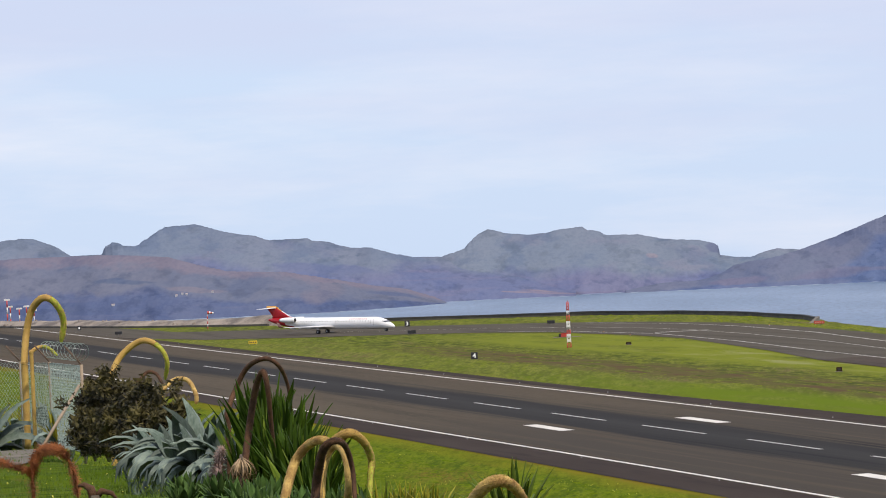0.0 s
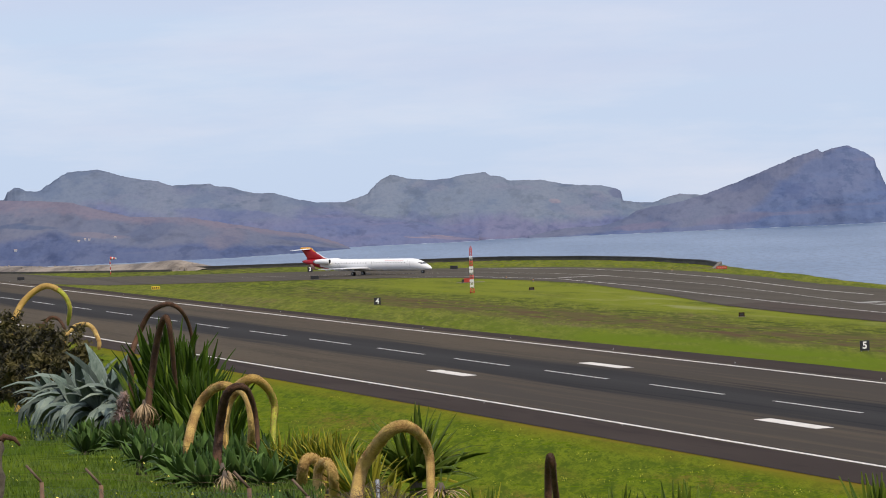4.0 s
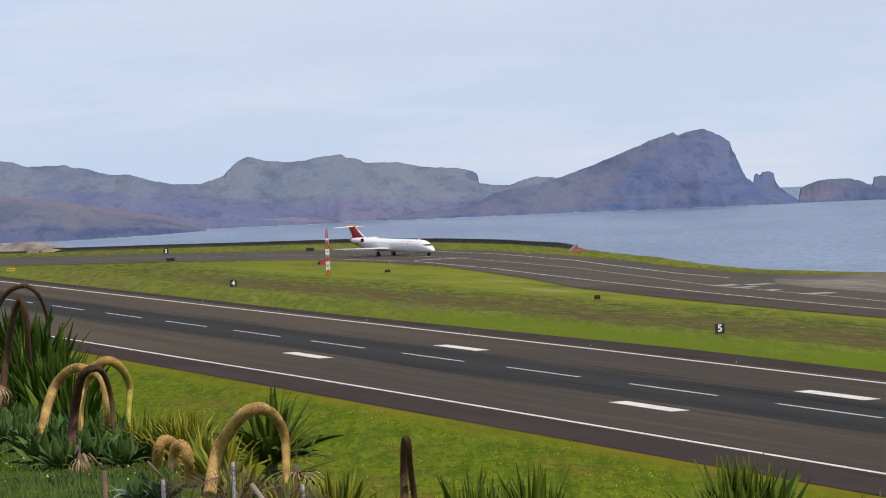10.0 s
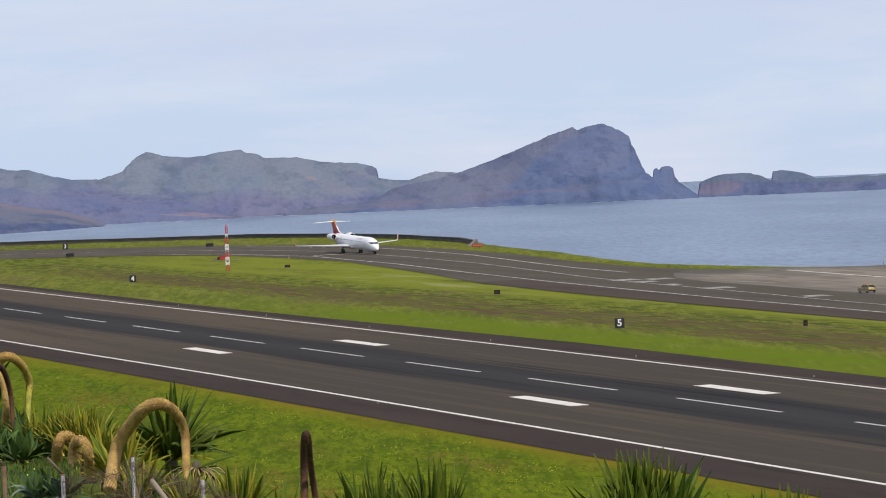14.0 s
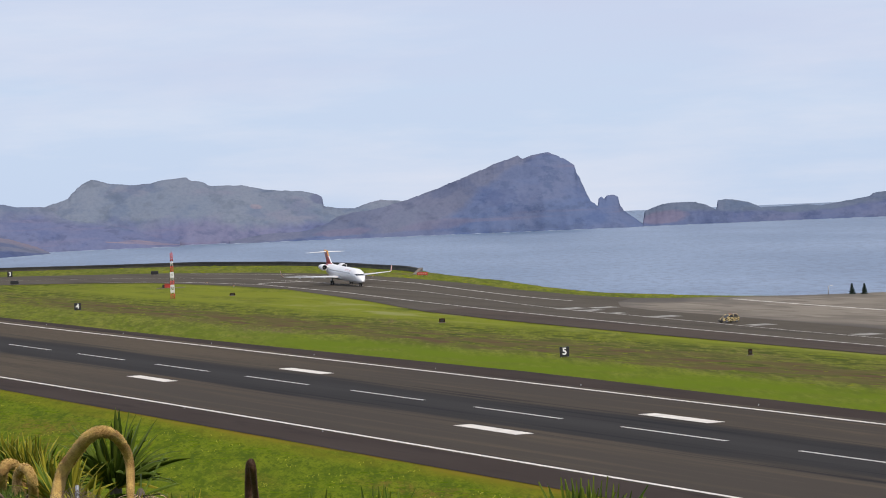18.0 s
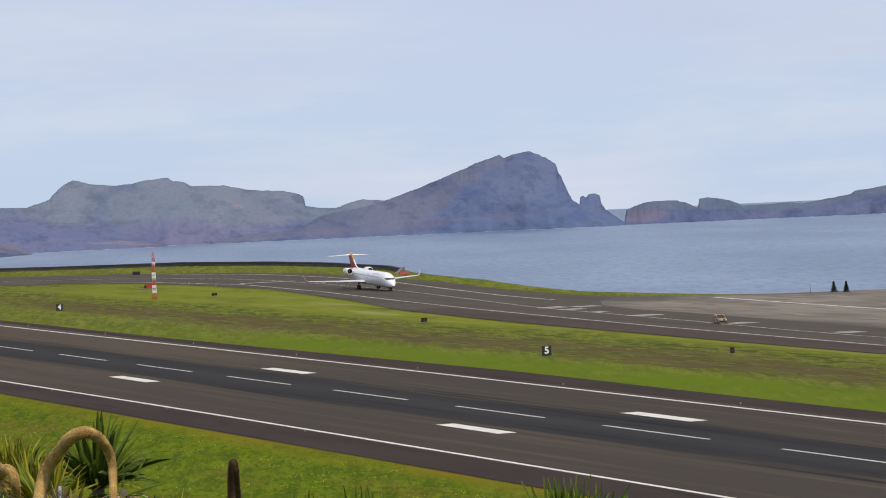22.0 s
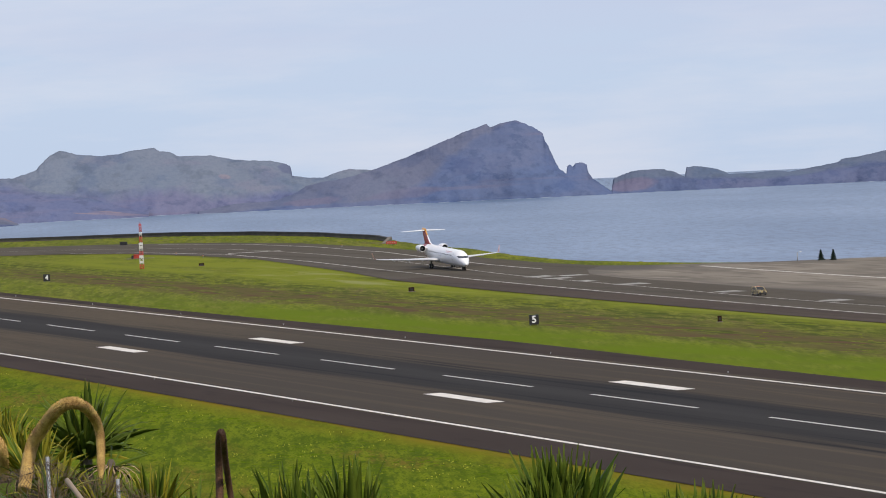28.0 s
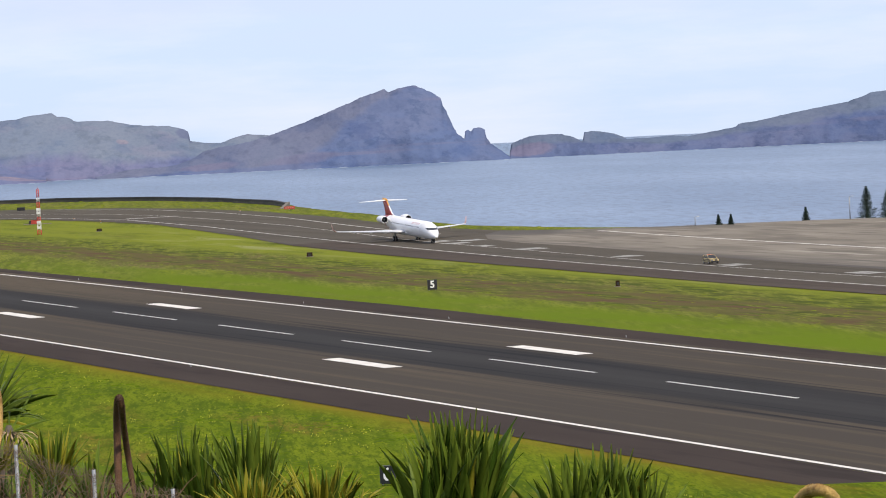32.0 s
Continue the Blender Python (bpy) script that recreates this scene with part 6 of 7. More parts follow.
def lamp_post(u, v, h):
    root = thing("lamp_post", upright(u, v, -0.3), "thin pale lamp post beside the apron", "street lamp", "lamp posts by the apron")
    bm = bmesh.new()
    tube(bm, [(0, 0, 0), (0, 0, h)], [0.10, 0.08], 8)
    part("pole", bm, GALV, root)
    bm = bmesh.new()
    tube(bm, [(0, 0, h), (0.05, 0.15, h + 0.06), (0.1, 0.45, h + 0.08)], 0.03, 6)
    part("arm", bm, GALV, root)
    bm = bmesh.new()
    box(bm, -0.1, 0.25, 0.35, 0.75, h + 0.02, h + 0.13, 0.03)
    part("lamp_head", bm, MAST_WHITE, root)


lamp_post(-99.8, 144.0, 1.9)
lamp_post(-84, 166.2, 4.2)

# ---- plants on the viewing bank ----


def place(az, d):
    """A point on the ground, degrees to the right and metres away from the viewer."""
    a = radians(az)
    x, y = d * math.sin(a), d * math.cos(a)
    r = Vector((x, y, 0)) - Vector((ORIGIN.x, ORIGIN.y, 0))
    e1, e2 = Vector((E1.x, E1.y, 0)), Vector((E2.x, E2.y, 0))
    u, v = r.dot(e1) / e1.length_squared, r.dot(e2) / e2.length_squared
    return Vector((x, y, ground_z(u, v)))


def sight(az, el, d):
    a, b = radians(az), radians(el)
    return EYE + Vector((math.sin(a), math.cos(a), math.tan(b))) * d


def leaf_mat(name, c1, c2, rough=0.45, tint=0.25):
    m = mat(name, c1, rough, color2=c2, scale=3.0, amount=0.7, fine=40.0, stretch=(1, 1, 0.15), random_tint=tint, spec=0.07)
    return m


YUCCA_DARK = leaf_mat("dark_yucca_leaf", (0.020, 0.045, 0.005), (0.050, 0.085, 0.008))
YUCCA_GREEN = leaf_mat("green_yucca_leaf", (0.052, 0.092, 0.010), (0.148, 0.186, 0.023))
YUCCA_DRAC = leaf_mat("green_dracaena_leaf", (0.046, 0.080, 0.010), (0.130, 0.165, 0.024))
YUCCA_GOLD = leaf_mat("golden_yucca_leaf", (0.270, 0.235, 0.024), (0.165, 0.175, 0.018))
YUCCA_DRY = leaf_mat("dry_brown_leaf", (0.46, 0.34, 0.21), (0.17, 0.11, 0.065), 0.8, 0.45)
STRAW = leaf_mat("brown_weed_stem", (0.085, 0.050, 0.024), (0.17, 0.12, 0.055), 0.8, 0.4)
AGAVE_BLUE = leaf_mat("blue_grey_agave_leaf", (0.055, 0.080, 0.064), (0.170, 0.204, 0.168), 0.5, 0.5)
ROSETTE = leaf_mat("green_agave_leaf", (0.034, 0.074, 0.018), (0.098, 0.150, 0.038), 0.5, 0.5)
SPIKE = {
    "dark": mat("dark_brown_flower_spike", (0.050, 0.021, 0.008), 0.85, color2=(0.105, 0.046, 0.018), scale=12, amount=0.8, bump=0.8, bump_scale=0.01, fine=90),
    "tan": mat("tan_flower_spike", (0.56, 0.38, 0.115), 0.8, color2=(0.29, 0.165, 0.048), scale=9, amount=0.9, bump=0.8, bump_scale=0.01, fine=90),
    "lime": mat("yellow_green_flower_spike", (0.52, 0.34, 0.075), 0.7, color2=(0.36, 0.21, 0.05), scale=4, amount=0.7, bump=0.7, bump_scale=0.01, fine=90),
    "pink": mat("pinkish_withered_spike", (0.36, 0.26, 0.22), 0.85, color2=(0.17, 0.10, 0.08), scale=12, amount=0.8, bump=0.8, bump_scale=0.01, fine=90),
    "rust": mat("rust_brown_flower_spike", (0.38, 0.13, 0.04), 0.85, color2=(0.18, 0.06, 0.022), scale=12, amount=0.8, bump=0.8, bump_scale=0.01, fine=90),
}
SPIKE_TIP = mat("fresh_yellow_spike_tip", (0.42, 0.43, 0.03), 0.7, color2=(0.25, 0.30, 0.03), scale=9, amount=0.7, bump=0.6, bump_scale=0.01, fine=90)
SPIKE_LABEL = {"dark": "dark brown dried arching flower spike of a foxtail agave", "tan": "tan arching flower spike of a foxtail agave",
               "lime": "yellow arching flower spike of a foxtail agave", "pink": "short withered pinkish-brown flower spike stub", "rust": "rust-brown drooping dried flower spike"}


def blade_mesh(name, width, bend, fold, material, seg=6, belly=0.35, wave=0.0, taper=1.5):
    """A leaf one metre long, growing up z, bending towards x."""
    bm = bmesh.new()
    rows = []
    for i in range(seg + 1):
        s = i / seg
        w = width * (0.55 + 0.45 * min(1, s / belly)) * (1 - max(0, (s - belly) / (1 - belly)) ** taper) / 2
        w = max(w, width * 0.012)
        a = bend * s * s
        x, z = math.sin(a) * s, math.cos(a * 0.8) * s
        x += wave * math.sin(s * 5)
        n = Vector((math.cos(a), 0, -math.sin(a)))
        t = 0.02 * width
        rows.append([bm.verts.new(Vector((x, y, z)) + n * o) for y, o in ((-w, fold * w), (0, 0), (w, fold * w), (0, -t * 4))])
    for a, b in zip(rows, rows[1:]):
        for k in range(4):
            bm.faces.new((a[k], a[(k + 1) % 4], b[(k + 1) % 4], b[k])).smooth = k < 2
    me = bpy.data.meshes.new(name)
    bm.to_mesh(me)
    bm.free()
    me.materials.append(material)
    return me


LEAVES = {}


def leaf_set(kind):
    if kind not in LEAVES:
        M, w, fold, spread = {"dark": (YUCCA_DARK, 0.100, 0.15, (0.02, 0.22)), "green": (YUCCA_GREEN, 0.108, 0.22, (0.0, 0.16)), "gold": (YUCCA_GOLD, 0.085, 0.3, (0.05, 0.4)),
                              "straw": (STRAW, 0.05, 0.3, (0.1, 0.9)), "dry": (YUCCA_DRY, 0.05, 0.5, (0.9, 1.9)), "agave": (AGAVE_BLUE, 0.30, 0.45, (0.4, 2.5)), "rosette": (ROSETTE, 0.36, 0.22, (-0.2, 0.5)), "drac": (YUCCA_DRAC, 0.105, 0.25, (0.05, 0.45))}[kind]
        LEAVES[kind] = [blade_mesh("leaf", w * f, spread[0] + (spread[1] - spread[0]) * i / 4, fold, M, belly=0.45 if kind in ("agave", "rosette") else 0.3, wave=0.012 * (i % 3), taper=1.7 if kind in ("agave", "rosette", "dry") else 2.4)
                        for i, f in enumerate((1.0, 0.85, 1.1, 0.95, 0.8))]
    return LEAVES[kind]


def tuft(name, at, n, length, lean, kinds, label, category, group, seed, turn=0.0, base_r=0.05, trunk=0.0, squash=1.0):
    """A plant of sword-shaped leaves round one crown; lean: least and most angle from upright, in degrees."""
    rs = random.Random(seed)
    root = thing(name, Matrix.Translation(at), label, category, group)
    bm = bmesh.new()
    tube(bm, [(0, 0, -0.15), (0, 0, max(trunk, 0.03)), (0, 0, trunk + 0.06)], [base_r, base_r * 0.9, base_r * 0.4], 9)
    part("stem", bm, BARK, root)
    for i in range(n):
        kind = rs.choices([k for k, _ in kinds], [w for _, w in kinds])[0]
        f = (i + 0.5) / n
        me = leaf_set(kind)[min(4, max(0, int(f * 4.5 + rs.uniform(-0.8, 1.0))))]
        if kind == "dry":
            tilt = rs.uniform(70, 135) if lean[1] < 160 else rs.uniform(104, 176)
        else:
            tilt = lean[0] + (lean[1] - lean[0]) * f ** 0.8 + rs.uniform(-7, 7)
        yaw = i * 137.5 + rs.uniform(-20, 20) + turn
        L = length * rs.uniform(0.72, 1.08) * (0.75 if kind == "dry" else 1)
        ob = new("leaf", me)
        ob.parent = root
        r = base_r * 0.6
        a = radians(yaw)
        ob.matrix_basis = Matrix.Translation((r * math.cos(a), r * math.sin(a) * squash, trunk + 0.02 - 0.04 * f)) @ pose(0, 0, 0, 0, 0, yaw) @ pose(0, 0, 0, 0, tilt, 0) @ pose(0, 0, 0, 0, 0, rs.uniform(-25, 25) if kind in ("agave", "rosette", "dry") else rs.uniform(-80, 80)) @ Matrix.Diagonal((L, L, L, 1))
    return root


def catmull(pts, n):
    out = []
    P = [pts[0] * 2 - pts[1]] + pts + [pts[-1] * 2 - pts[-2]]
    for i in range(1, len(P) - 2):
        for k in range(n):
            t = k / n
            a, b, c, d = P[i - 1], P[i], P[i + 1], P[i + 2]
            out.append(0.5 * ((2 * b) + (c - a) * t + (2 * a - 5 * b + 4 * c - d) * t * t + (3 * b - a - 3 * c + d) * t ** 3))
    return out + [pts[-1]]


def flower_spike(colour, d, radii, line, seed, rooted=True):
    rs = random.Random(seed)
    pts = [sight(az, el, d + 0.25 * math.sin(i * 1.3)) for i, (az, el) in enumerate(line)]
    foot = place(line[0][0], d)
    if rooted and foot.z < pts[0].z - 0.05:
        pts = [Vector((pts[0].x, pts[0].y, foot.z - 0.05)), Vector((pts[0].x, pts[0].y, max(pts[0].z - 0.22, foot.z * 0.5 + pts[0].z * 0.5)))] + pts
    base = pts[0].copy()
    curve = catmull([p - base for p in pts], 14)
    n = len(curve)
    root = thing("agave_flower_spike", Matrix.Translation(base), SPIKE_LABEL[colour], "flower spike", "arching agave flower spikes")
    rad = []
    for i in range(n):
        s = i / (n - 1)
        r = float(np.interp(s, [0, 0.5, 0.96, 1], [radii[0], radii[1], radii[2], radii[2] * 0.45]))
        rad.append(r * (0.86 + 0.10 * noise.noise((i * 0.9, seed, 0))))
    cut = int(n * (0.70 if colour == "lime" else 1.0))
    bm = bmesh.new()
    tube(bm, curve[:cut], rad[:cut], 10)
    part("stalk", bm, SPIKE[colour], root)
    if cut < n:
        bm = bmesh.new()
        tube(bm, curve[cut - 1:], [r * 0.9 for r in rad[cut - 1:]], 10)
        part("tip", bm, SPIKE_TIP, root, "fresh yellow-green tip")
    # small flowers all along
    bm = bmesh.new()
    for i in range(2, n - 1):
        t = (curve[i + 1] - curve[i - 1]).normalized()
        a = t.orthogonal().normalized()
        b = t.cross(a)
        for k in range((40 if colour == "rust" else 44) if d < 60 else 20):
            an = rs.uniform(0, math.tau)
            o = a * math.cos(an) + b * math.sin(an)
            p = curve[i] + t * rs.uniform(-0.03, 0.03) + o * rad[i] * 0.9
            k2 = 14.0 if colour == "rust" else 4.5 if colour == "pink" else 0.85
            q = p + o * rad[i] * rs.uniform(0.10, 0.34) * k2 + t * rad[i] * rs.uniform(-0.5, 0.6)
            side = t.cross(o) * rad[i] * (0.26 if colour == "rust" else 0.11)
            bm.faces.new([bm.verts.new(p - side), bm.verts.new(p + side), bm.verts.new(q)])
    part("floret_fuzz", bm, SPIKE["tan" if colour == "lime" else colour], root)
    return root


SPIKES = [
    ('dark', 57.2, (0.058, 0.048, 0.027), [(-5.34, -2.67), (-5.23, -1.99), (-5.12, -1.45), (-5.02, -1.24), (-4.97, -1.47), (-4.94, -2.01), (-4.89, -2.40)]),
    ('dark', 62.0, (0.048, 0.041, 0.026), [(-5.47, -1.71), (-5.36, -1.44), (-5.21, -1.18), (-5.00, -1.08), (-4.84, -1.16), (-4.74, -1.37), (-4.69, -1.73)]),
    ('tan', 44.0, (0.052, 0.053, 0.043), [(-4.82, -2.76), (-4.69, -2.36), (-4.52, -2.15), (-4.36, -2.09), (-4.20, -2.14)]),
    ('tan', 43.0, (0.044, 0.045, 0.044), [(-4.41, -2.61), (-4.33, -2.34), (-4.20, -2.16), (-4.08, -2.26), (-4.04, -2.59), (-4.07, -2.86)]),
    ('dark', 41.0, (0.054, 0.044, 0.022), [(-4.50, -3.15), (-4.45, -2.71), (-4.40, -2.44), (-4.33, -2.20), (-4.20, -2.11), (-4.07, -2.18), (-3.99, -2.49), (-3.98, -2.95)]),
    ('lime', 43.6, (0.040, 0.052, 0.032), [(-4.40, -2.95), (-4.35, -2.44), (-4.24, -2.17), (-4.11, -2.06), (-3.98, -2.03), (-3.83, -2.16), (-3.76, -2.37), (-3.78, -2.57), (-3.81, -2.96)]),
    ('tan', 35.0, (0.058, 0.054, 0.036), [(-2.86, -3.70), (-2.75, -3.20), (-2.60, -2.96), (-2.40, -2.74), (-2.21, -2.68), (-2.03, -2.79), (-1.92, -3.06), (-1.93, -3.61)]),
    ('tan', 39.0, (0.049, 0.054, 0.051), [(-3.26, -3.72), (-3.23, -3.28), (-3.27, -3.07), (-3.38, -3.02), (-3.45, -3.13), (-3.48, -3.37)]),
    ('tan', 38.0, (0.042, 0.048, 0.048), [(-3.30, -3.72), (-3.28, -3.24), (-3.22, -3.09), (-3.14, -3.10), (-3.09, -3.25), (-3.09, -3.55)]),
    ('dark', 33.0, (0.033, 0.030, 0.024), [(-0.520, -4.33), (-0.508, -3.65), (-0.490, -3.26), (-0.464, -3.13), (-0.440, -3.20), (-0.425, -3.45), (-0.385, -3.86), (-0.33, -4.34)]),
    ('lime', 118.0, (0.098, 0.105, 0.098), [(-7.88, -0.98), (-7.84, -0.64), (-7.76, -0.36), (-7.62, -0.23), (-7.48, -0.30), (-7.39, -0.51), (-7.43, -0.78)]),
    ('lime', 117.0, (0.056, 0.056, 0.049), [(-7.79, -0.88), (-7.70, -0.82), (-7.59, -0.83), (-7.48, -0.93)]),
    ('lime', 106.0, (0.082, 0.082, 0.063), [(-6.85, -1.22), (-6.72, -0.97), (-6.47, -0.80), (-6.27, -0.87), (-6.17, -1.05), (-6.20, -1.28)]),
    ('dark', 104.0, (0.056, 0.050, 0.043), [(-6.54, -1.35), (-6.43, -1.19), (-6.31, -1.20), (-6.23, -1.33)]),
    ('tan', 90.0, (0.054, 0.054, 0.048), [(-6.26, -1.43), (-6.09, -1.29), (-5.93, -1.30), (-5.84, -1.47), (-5.84, -1.59)]),
    ('tan', 33.0, (0.058, 0.054, 0.042), [(7.52, -5.5), (7.60, -4.92), (7.76, -4.68), (7.93, -4.64), (8.10, -4.74), (8.20, -5.05)]),
    ('rust', 40.0, (0.017, 0.017, 0.014), [(-7.84, -2.33), (-7.77, -2.11), (-7.64, -2.05), (-7.48, -2.09), (-7.36, -2.30), (-7.31, -2.64)]),
    ('rust', 40.0, (0.016, 0.016, 0.013), [(-8.36, -2.15), (-8.09, -2.23), (-7.84, -2.31)]),
    ('pink', 60.0, (0.093, 0.086, 0.050), [(-5.63, -2.53), (-5.60, -2.31), (-5.55, -2.13)]),
]
for i, (colour, d, radii, line) in enumerate(SPIKES):
    flower_spike(colour, d, radii, line, 100 + i)

# dark sword-leaved clump behind the tallest spikes
for i, (az, d, n, L, lean) in enumerate(((-5.02, 59.6, 80, 1.42, (0, 14)), (-4.84, 58.6, 84, 1.42, (0, 15)), (-5.24, 61, 40, 1.15, (1, 20)), (-4.64, 56.4, 74, 1.18, (1, 20)), (-4.46, 55.5, 54, 1.0, (2, 26)), (-4.30, 54.5, 36, 0.8, (6, 40)), (-4.95, 58.2, 50, 1.0, (3, 26)))):
    tuft("yucca", place(az, d), n, L, lean, [("dark", 14), ("green", 1)], "tall dense clump of dark green sword-shaped leaves", "yucca", "yuccas on the bank", 40 + i, base_r=0.16)
# blue-grey agave
for i, (az, d, L) in enumerate(((-6.30, 73, 0.92), (-6.00, 71, 1.10), (-5.72, 69, 1.05), (-6.08, 67, 0.72), (-5.84, 66, 0.78), (-5.56, 66, 0.86), (-6.48, 75, 0.62), (-5.44, 64, 0.6))):
    tuft("agave", place(az, d), 34, L * 0.88, (0, 74), [("agave", 1)], "large blue-grey agave with broad drooping leaves", "agave", "blue agaves on the bank", 60 + i, base_r=0.12, trunk=0.22)
tuft("agave", place(-8.40, 117), 22, 1.5, (6, 60), [("agave", 1)], "blue-grey agave beside the wire fence", "agave", "blue agaves on the bank", 66, base_r=0.2)
for i, (az, d, L) in enumerate(((-7.72, 121, 1.5), (-7.98, 123, 1.3), (-7.50, 114, 1.0))):
    tuft("yucca", place(az, d), 26, L, (0, 26), [("dry", 0.2), ("agave", 1), ("gold", 1)], "pale upright leaves seen through the wire fence", "yucca", "yuccas on the bank", 300 + i, base_r=0.1)
for i, (az, d, L) in enumerate(((-3.72, 32.0, 0.22), (-3.42, 31.9, 0.20))):
    tuft("agave", place(az, d), 30, L, (4, 80), [("rosette", 3), ("agave", 1)], "small dark blue-green agave behind the chain-link fence", "agave", "green agave rosettes", 290 + i, base_r=0.05, trunk=0.05)
# low green rosettes
ROS = [(-5.85, 56, 0.34), (-6.06, 54, 0.32), (-5.12, 50, 0.38), (-5.33, 52, 0.36), (-3.96, 43, 0.36), (-4.58, 45, 0.36), (-4.82, 42, 0.36), (-3.77, 42, 0.34), (-4.12, 46, 0.34), (-4.97, 53, 0.32), (-6.03, 60, 0.30), (-5.60, 55, 0.36),
       (-5.62, 60, 0.3), (-5.09, 55, 0.34), (-4.7, 48, 0.32), (-4.3, 46, 0.34), (-4.62, 47, 0.33), (-4.0, 47, 0.32), (-4.98, 46, 0.34), (-3.6, 41, 0.28), (-5.4, 48.5, 0.3), (-4.8, 44, 0.34), (-4.25, 40.6, 0.36), (-4.06, 40.9, 0.34), (-4.46, 41.8, 0.34), (-3.90, 40.3, 0.30), (-4.62, 40.4, 0.30), (-4.30, 42.6, 0.36)]
for i, (az, d, L) in enumerate(ROS):
    tuft("agave_rosette", place(az, d), 34, L * 0.88, (14, 84), [("rosette", 14), ("dry", 1)], "low rosette of soft green agave leaves", "agave", "green agave rosettes", 80 + i, base_r=0.06, trunk=0.03)
# withered skirts at the feet of the spikes
for i, (az, d, L, h) in enumerate(((-5.33, 56.6, 0.44, 0.48), (-4.42, 40.4, 0.36, 0.14), (-5.24, 50, 0.16, 0.12), (-4.40, 39.4, 0.26, 0.10))):
    tuft("withered_agave", place(az, d), 90, L, (115, 165), [("dry", 1)], "withered agave crown with hanging dry leaves", "dead plant", "withered agaves", 120 + i, base_r=0.03, trunk=h)
# golden and green sword leaves
for i, (az, d, n, L, lean, k) in enumerate((
        (-3.38, 41, 90, 0.46, (2, 34), "gold"), (-3.10, 40, 90, 0.48, (2, 34), "gold"), (-3.66, 42, 60, 0.46, (3, 36), "gold"), (-2.86, 39, 70, 0.44, (3, 40), "gold"), (-2.72, 38, 50, 0.48, (5, 60), "gold"),
        (-1.95, 36.5, 40, 0.36, (6, 60), "gold"), (-1.30, 35, 70, 0.46, (2, 32), "gold"), (-0.85, 35, 20, 0.46, (10, 58), "green"), (0.02, 34.8, 24, 0.48, (2, 40), "green"), (0.26, 34.6, 26, 0.72, (1, 15), "green"), (0.46, 34.4, 22, 0.68, (1, 18), "green"), (0.66, 34.2, 20, 0.48, (8, 40), "green"),
        (1.10, 34, 60, 0.83, (0, 14), "green"), (1.16, 33.7, 24, 0.68, (14, 34), "green"), (1.08, 33.2, 90, 0.56, (2, 34), "gold"), (1.90, 33.3, 110, 0.57, (2, 40), "gold"), (1.55, 33.0, 50, 0.42, (6, 50), "gold"), (2.30, 33, 50, 0.36, (6, 50), "gold"), (0.80, 33, 46, 0.36, (6, 54), "gold"),
        (3.54, 33, 74, 0.85, (0, 20), "green"), (3.74, 32.8, 50, 0.79, (4, 30), "green"), (3.36, 32.7, 44, 0.72, (4, 28), "green"), (3.14, 32.4, 9, 0.61, (2, 16), "green"), (5.34, 32.6, 74, 0.70, (0, 22), "green"), (5.72, 32.4, 54, 0.63, (2, 30), "green"), (4.98, 32.4, 54, 0.64, (2, 32), "green"), (6.2, 32.4, 50, 0.52, (3, 36), "green"),
        (-2.5, 36, 40, 0.38, (10, 66), "gold"))):
    kinds = [("gold", 9), ("green", 3), ("dry", 1)] if k == "gold" else [("green", 9), ("dark", 1.5), ("gold", 0.35), ("dry", 0.12)]
    tuft("yucca", place(az, d), n, L, lean, kinds, "clump of yellow-green sword-shaped leaves" if k == "gold" else "spiky clump of upright green sword-shaped leaves", "yucca", "yuccas on the bank", 140 + i, base_r=0.07)
# branching dragon plant behind the big tan spike
tuft("dracaena", place(-2.10, 40), 110, 0.60, (0, 76), [("drac", 9), ("dark", 1.5), ("gold", 1)], "bushy dracaena with spreading sword-shaped leaves", "dracaena", "", 170, base_r=0.06, trunk=0.26)
tuft("dracaena", place(-1.80, 39.5), 44, 0.5, (40, 120), [("drac", 4), ("dry", 5)], "drooping dracaena with many dry brown leaves", "dracaena", "", 171, base_r=0.05, trunk=0.22)
tuft("withered_agave", place(0.42, 33.6), 26, 0.16, (40, 150), [("dry", 1)], "withered grey flower head among the leaves", "dead plant", "withered agaves", 172, base_r=0.03, trunk=0.2)
tuft("withered_agave", place(2.62, 32.6), 26, 0.16, (40, 150), [("dry", 1)], "withered grey flower head among the leaves", "dead plant", "withered agaves", 173, base_r=0.03, trunk=0.2)

# brown-green shrub
SHRUB = mat("brown_green_foliage", (0.013, 0.012, 0.004), 0.8, color2=(0.088, 0.072, 0.016), scale=2.2, amount=1.3, fine=9)


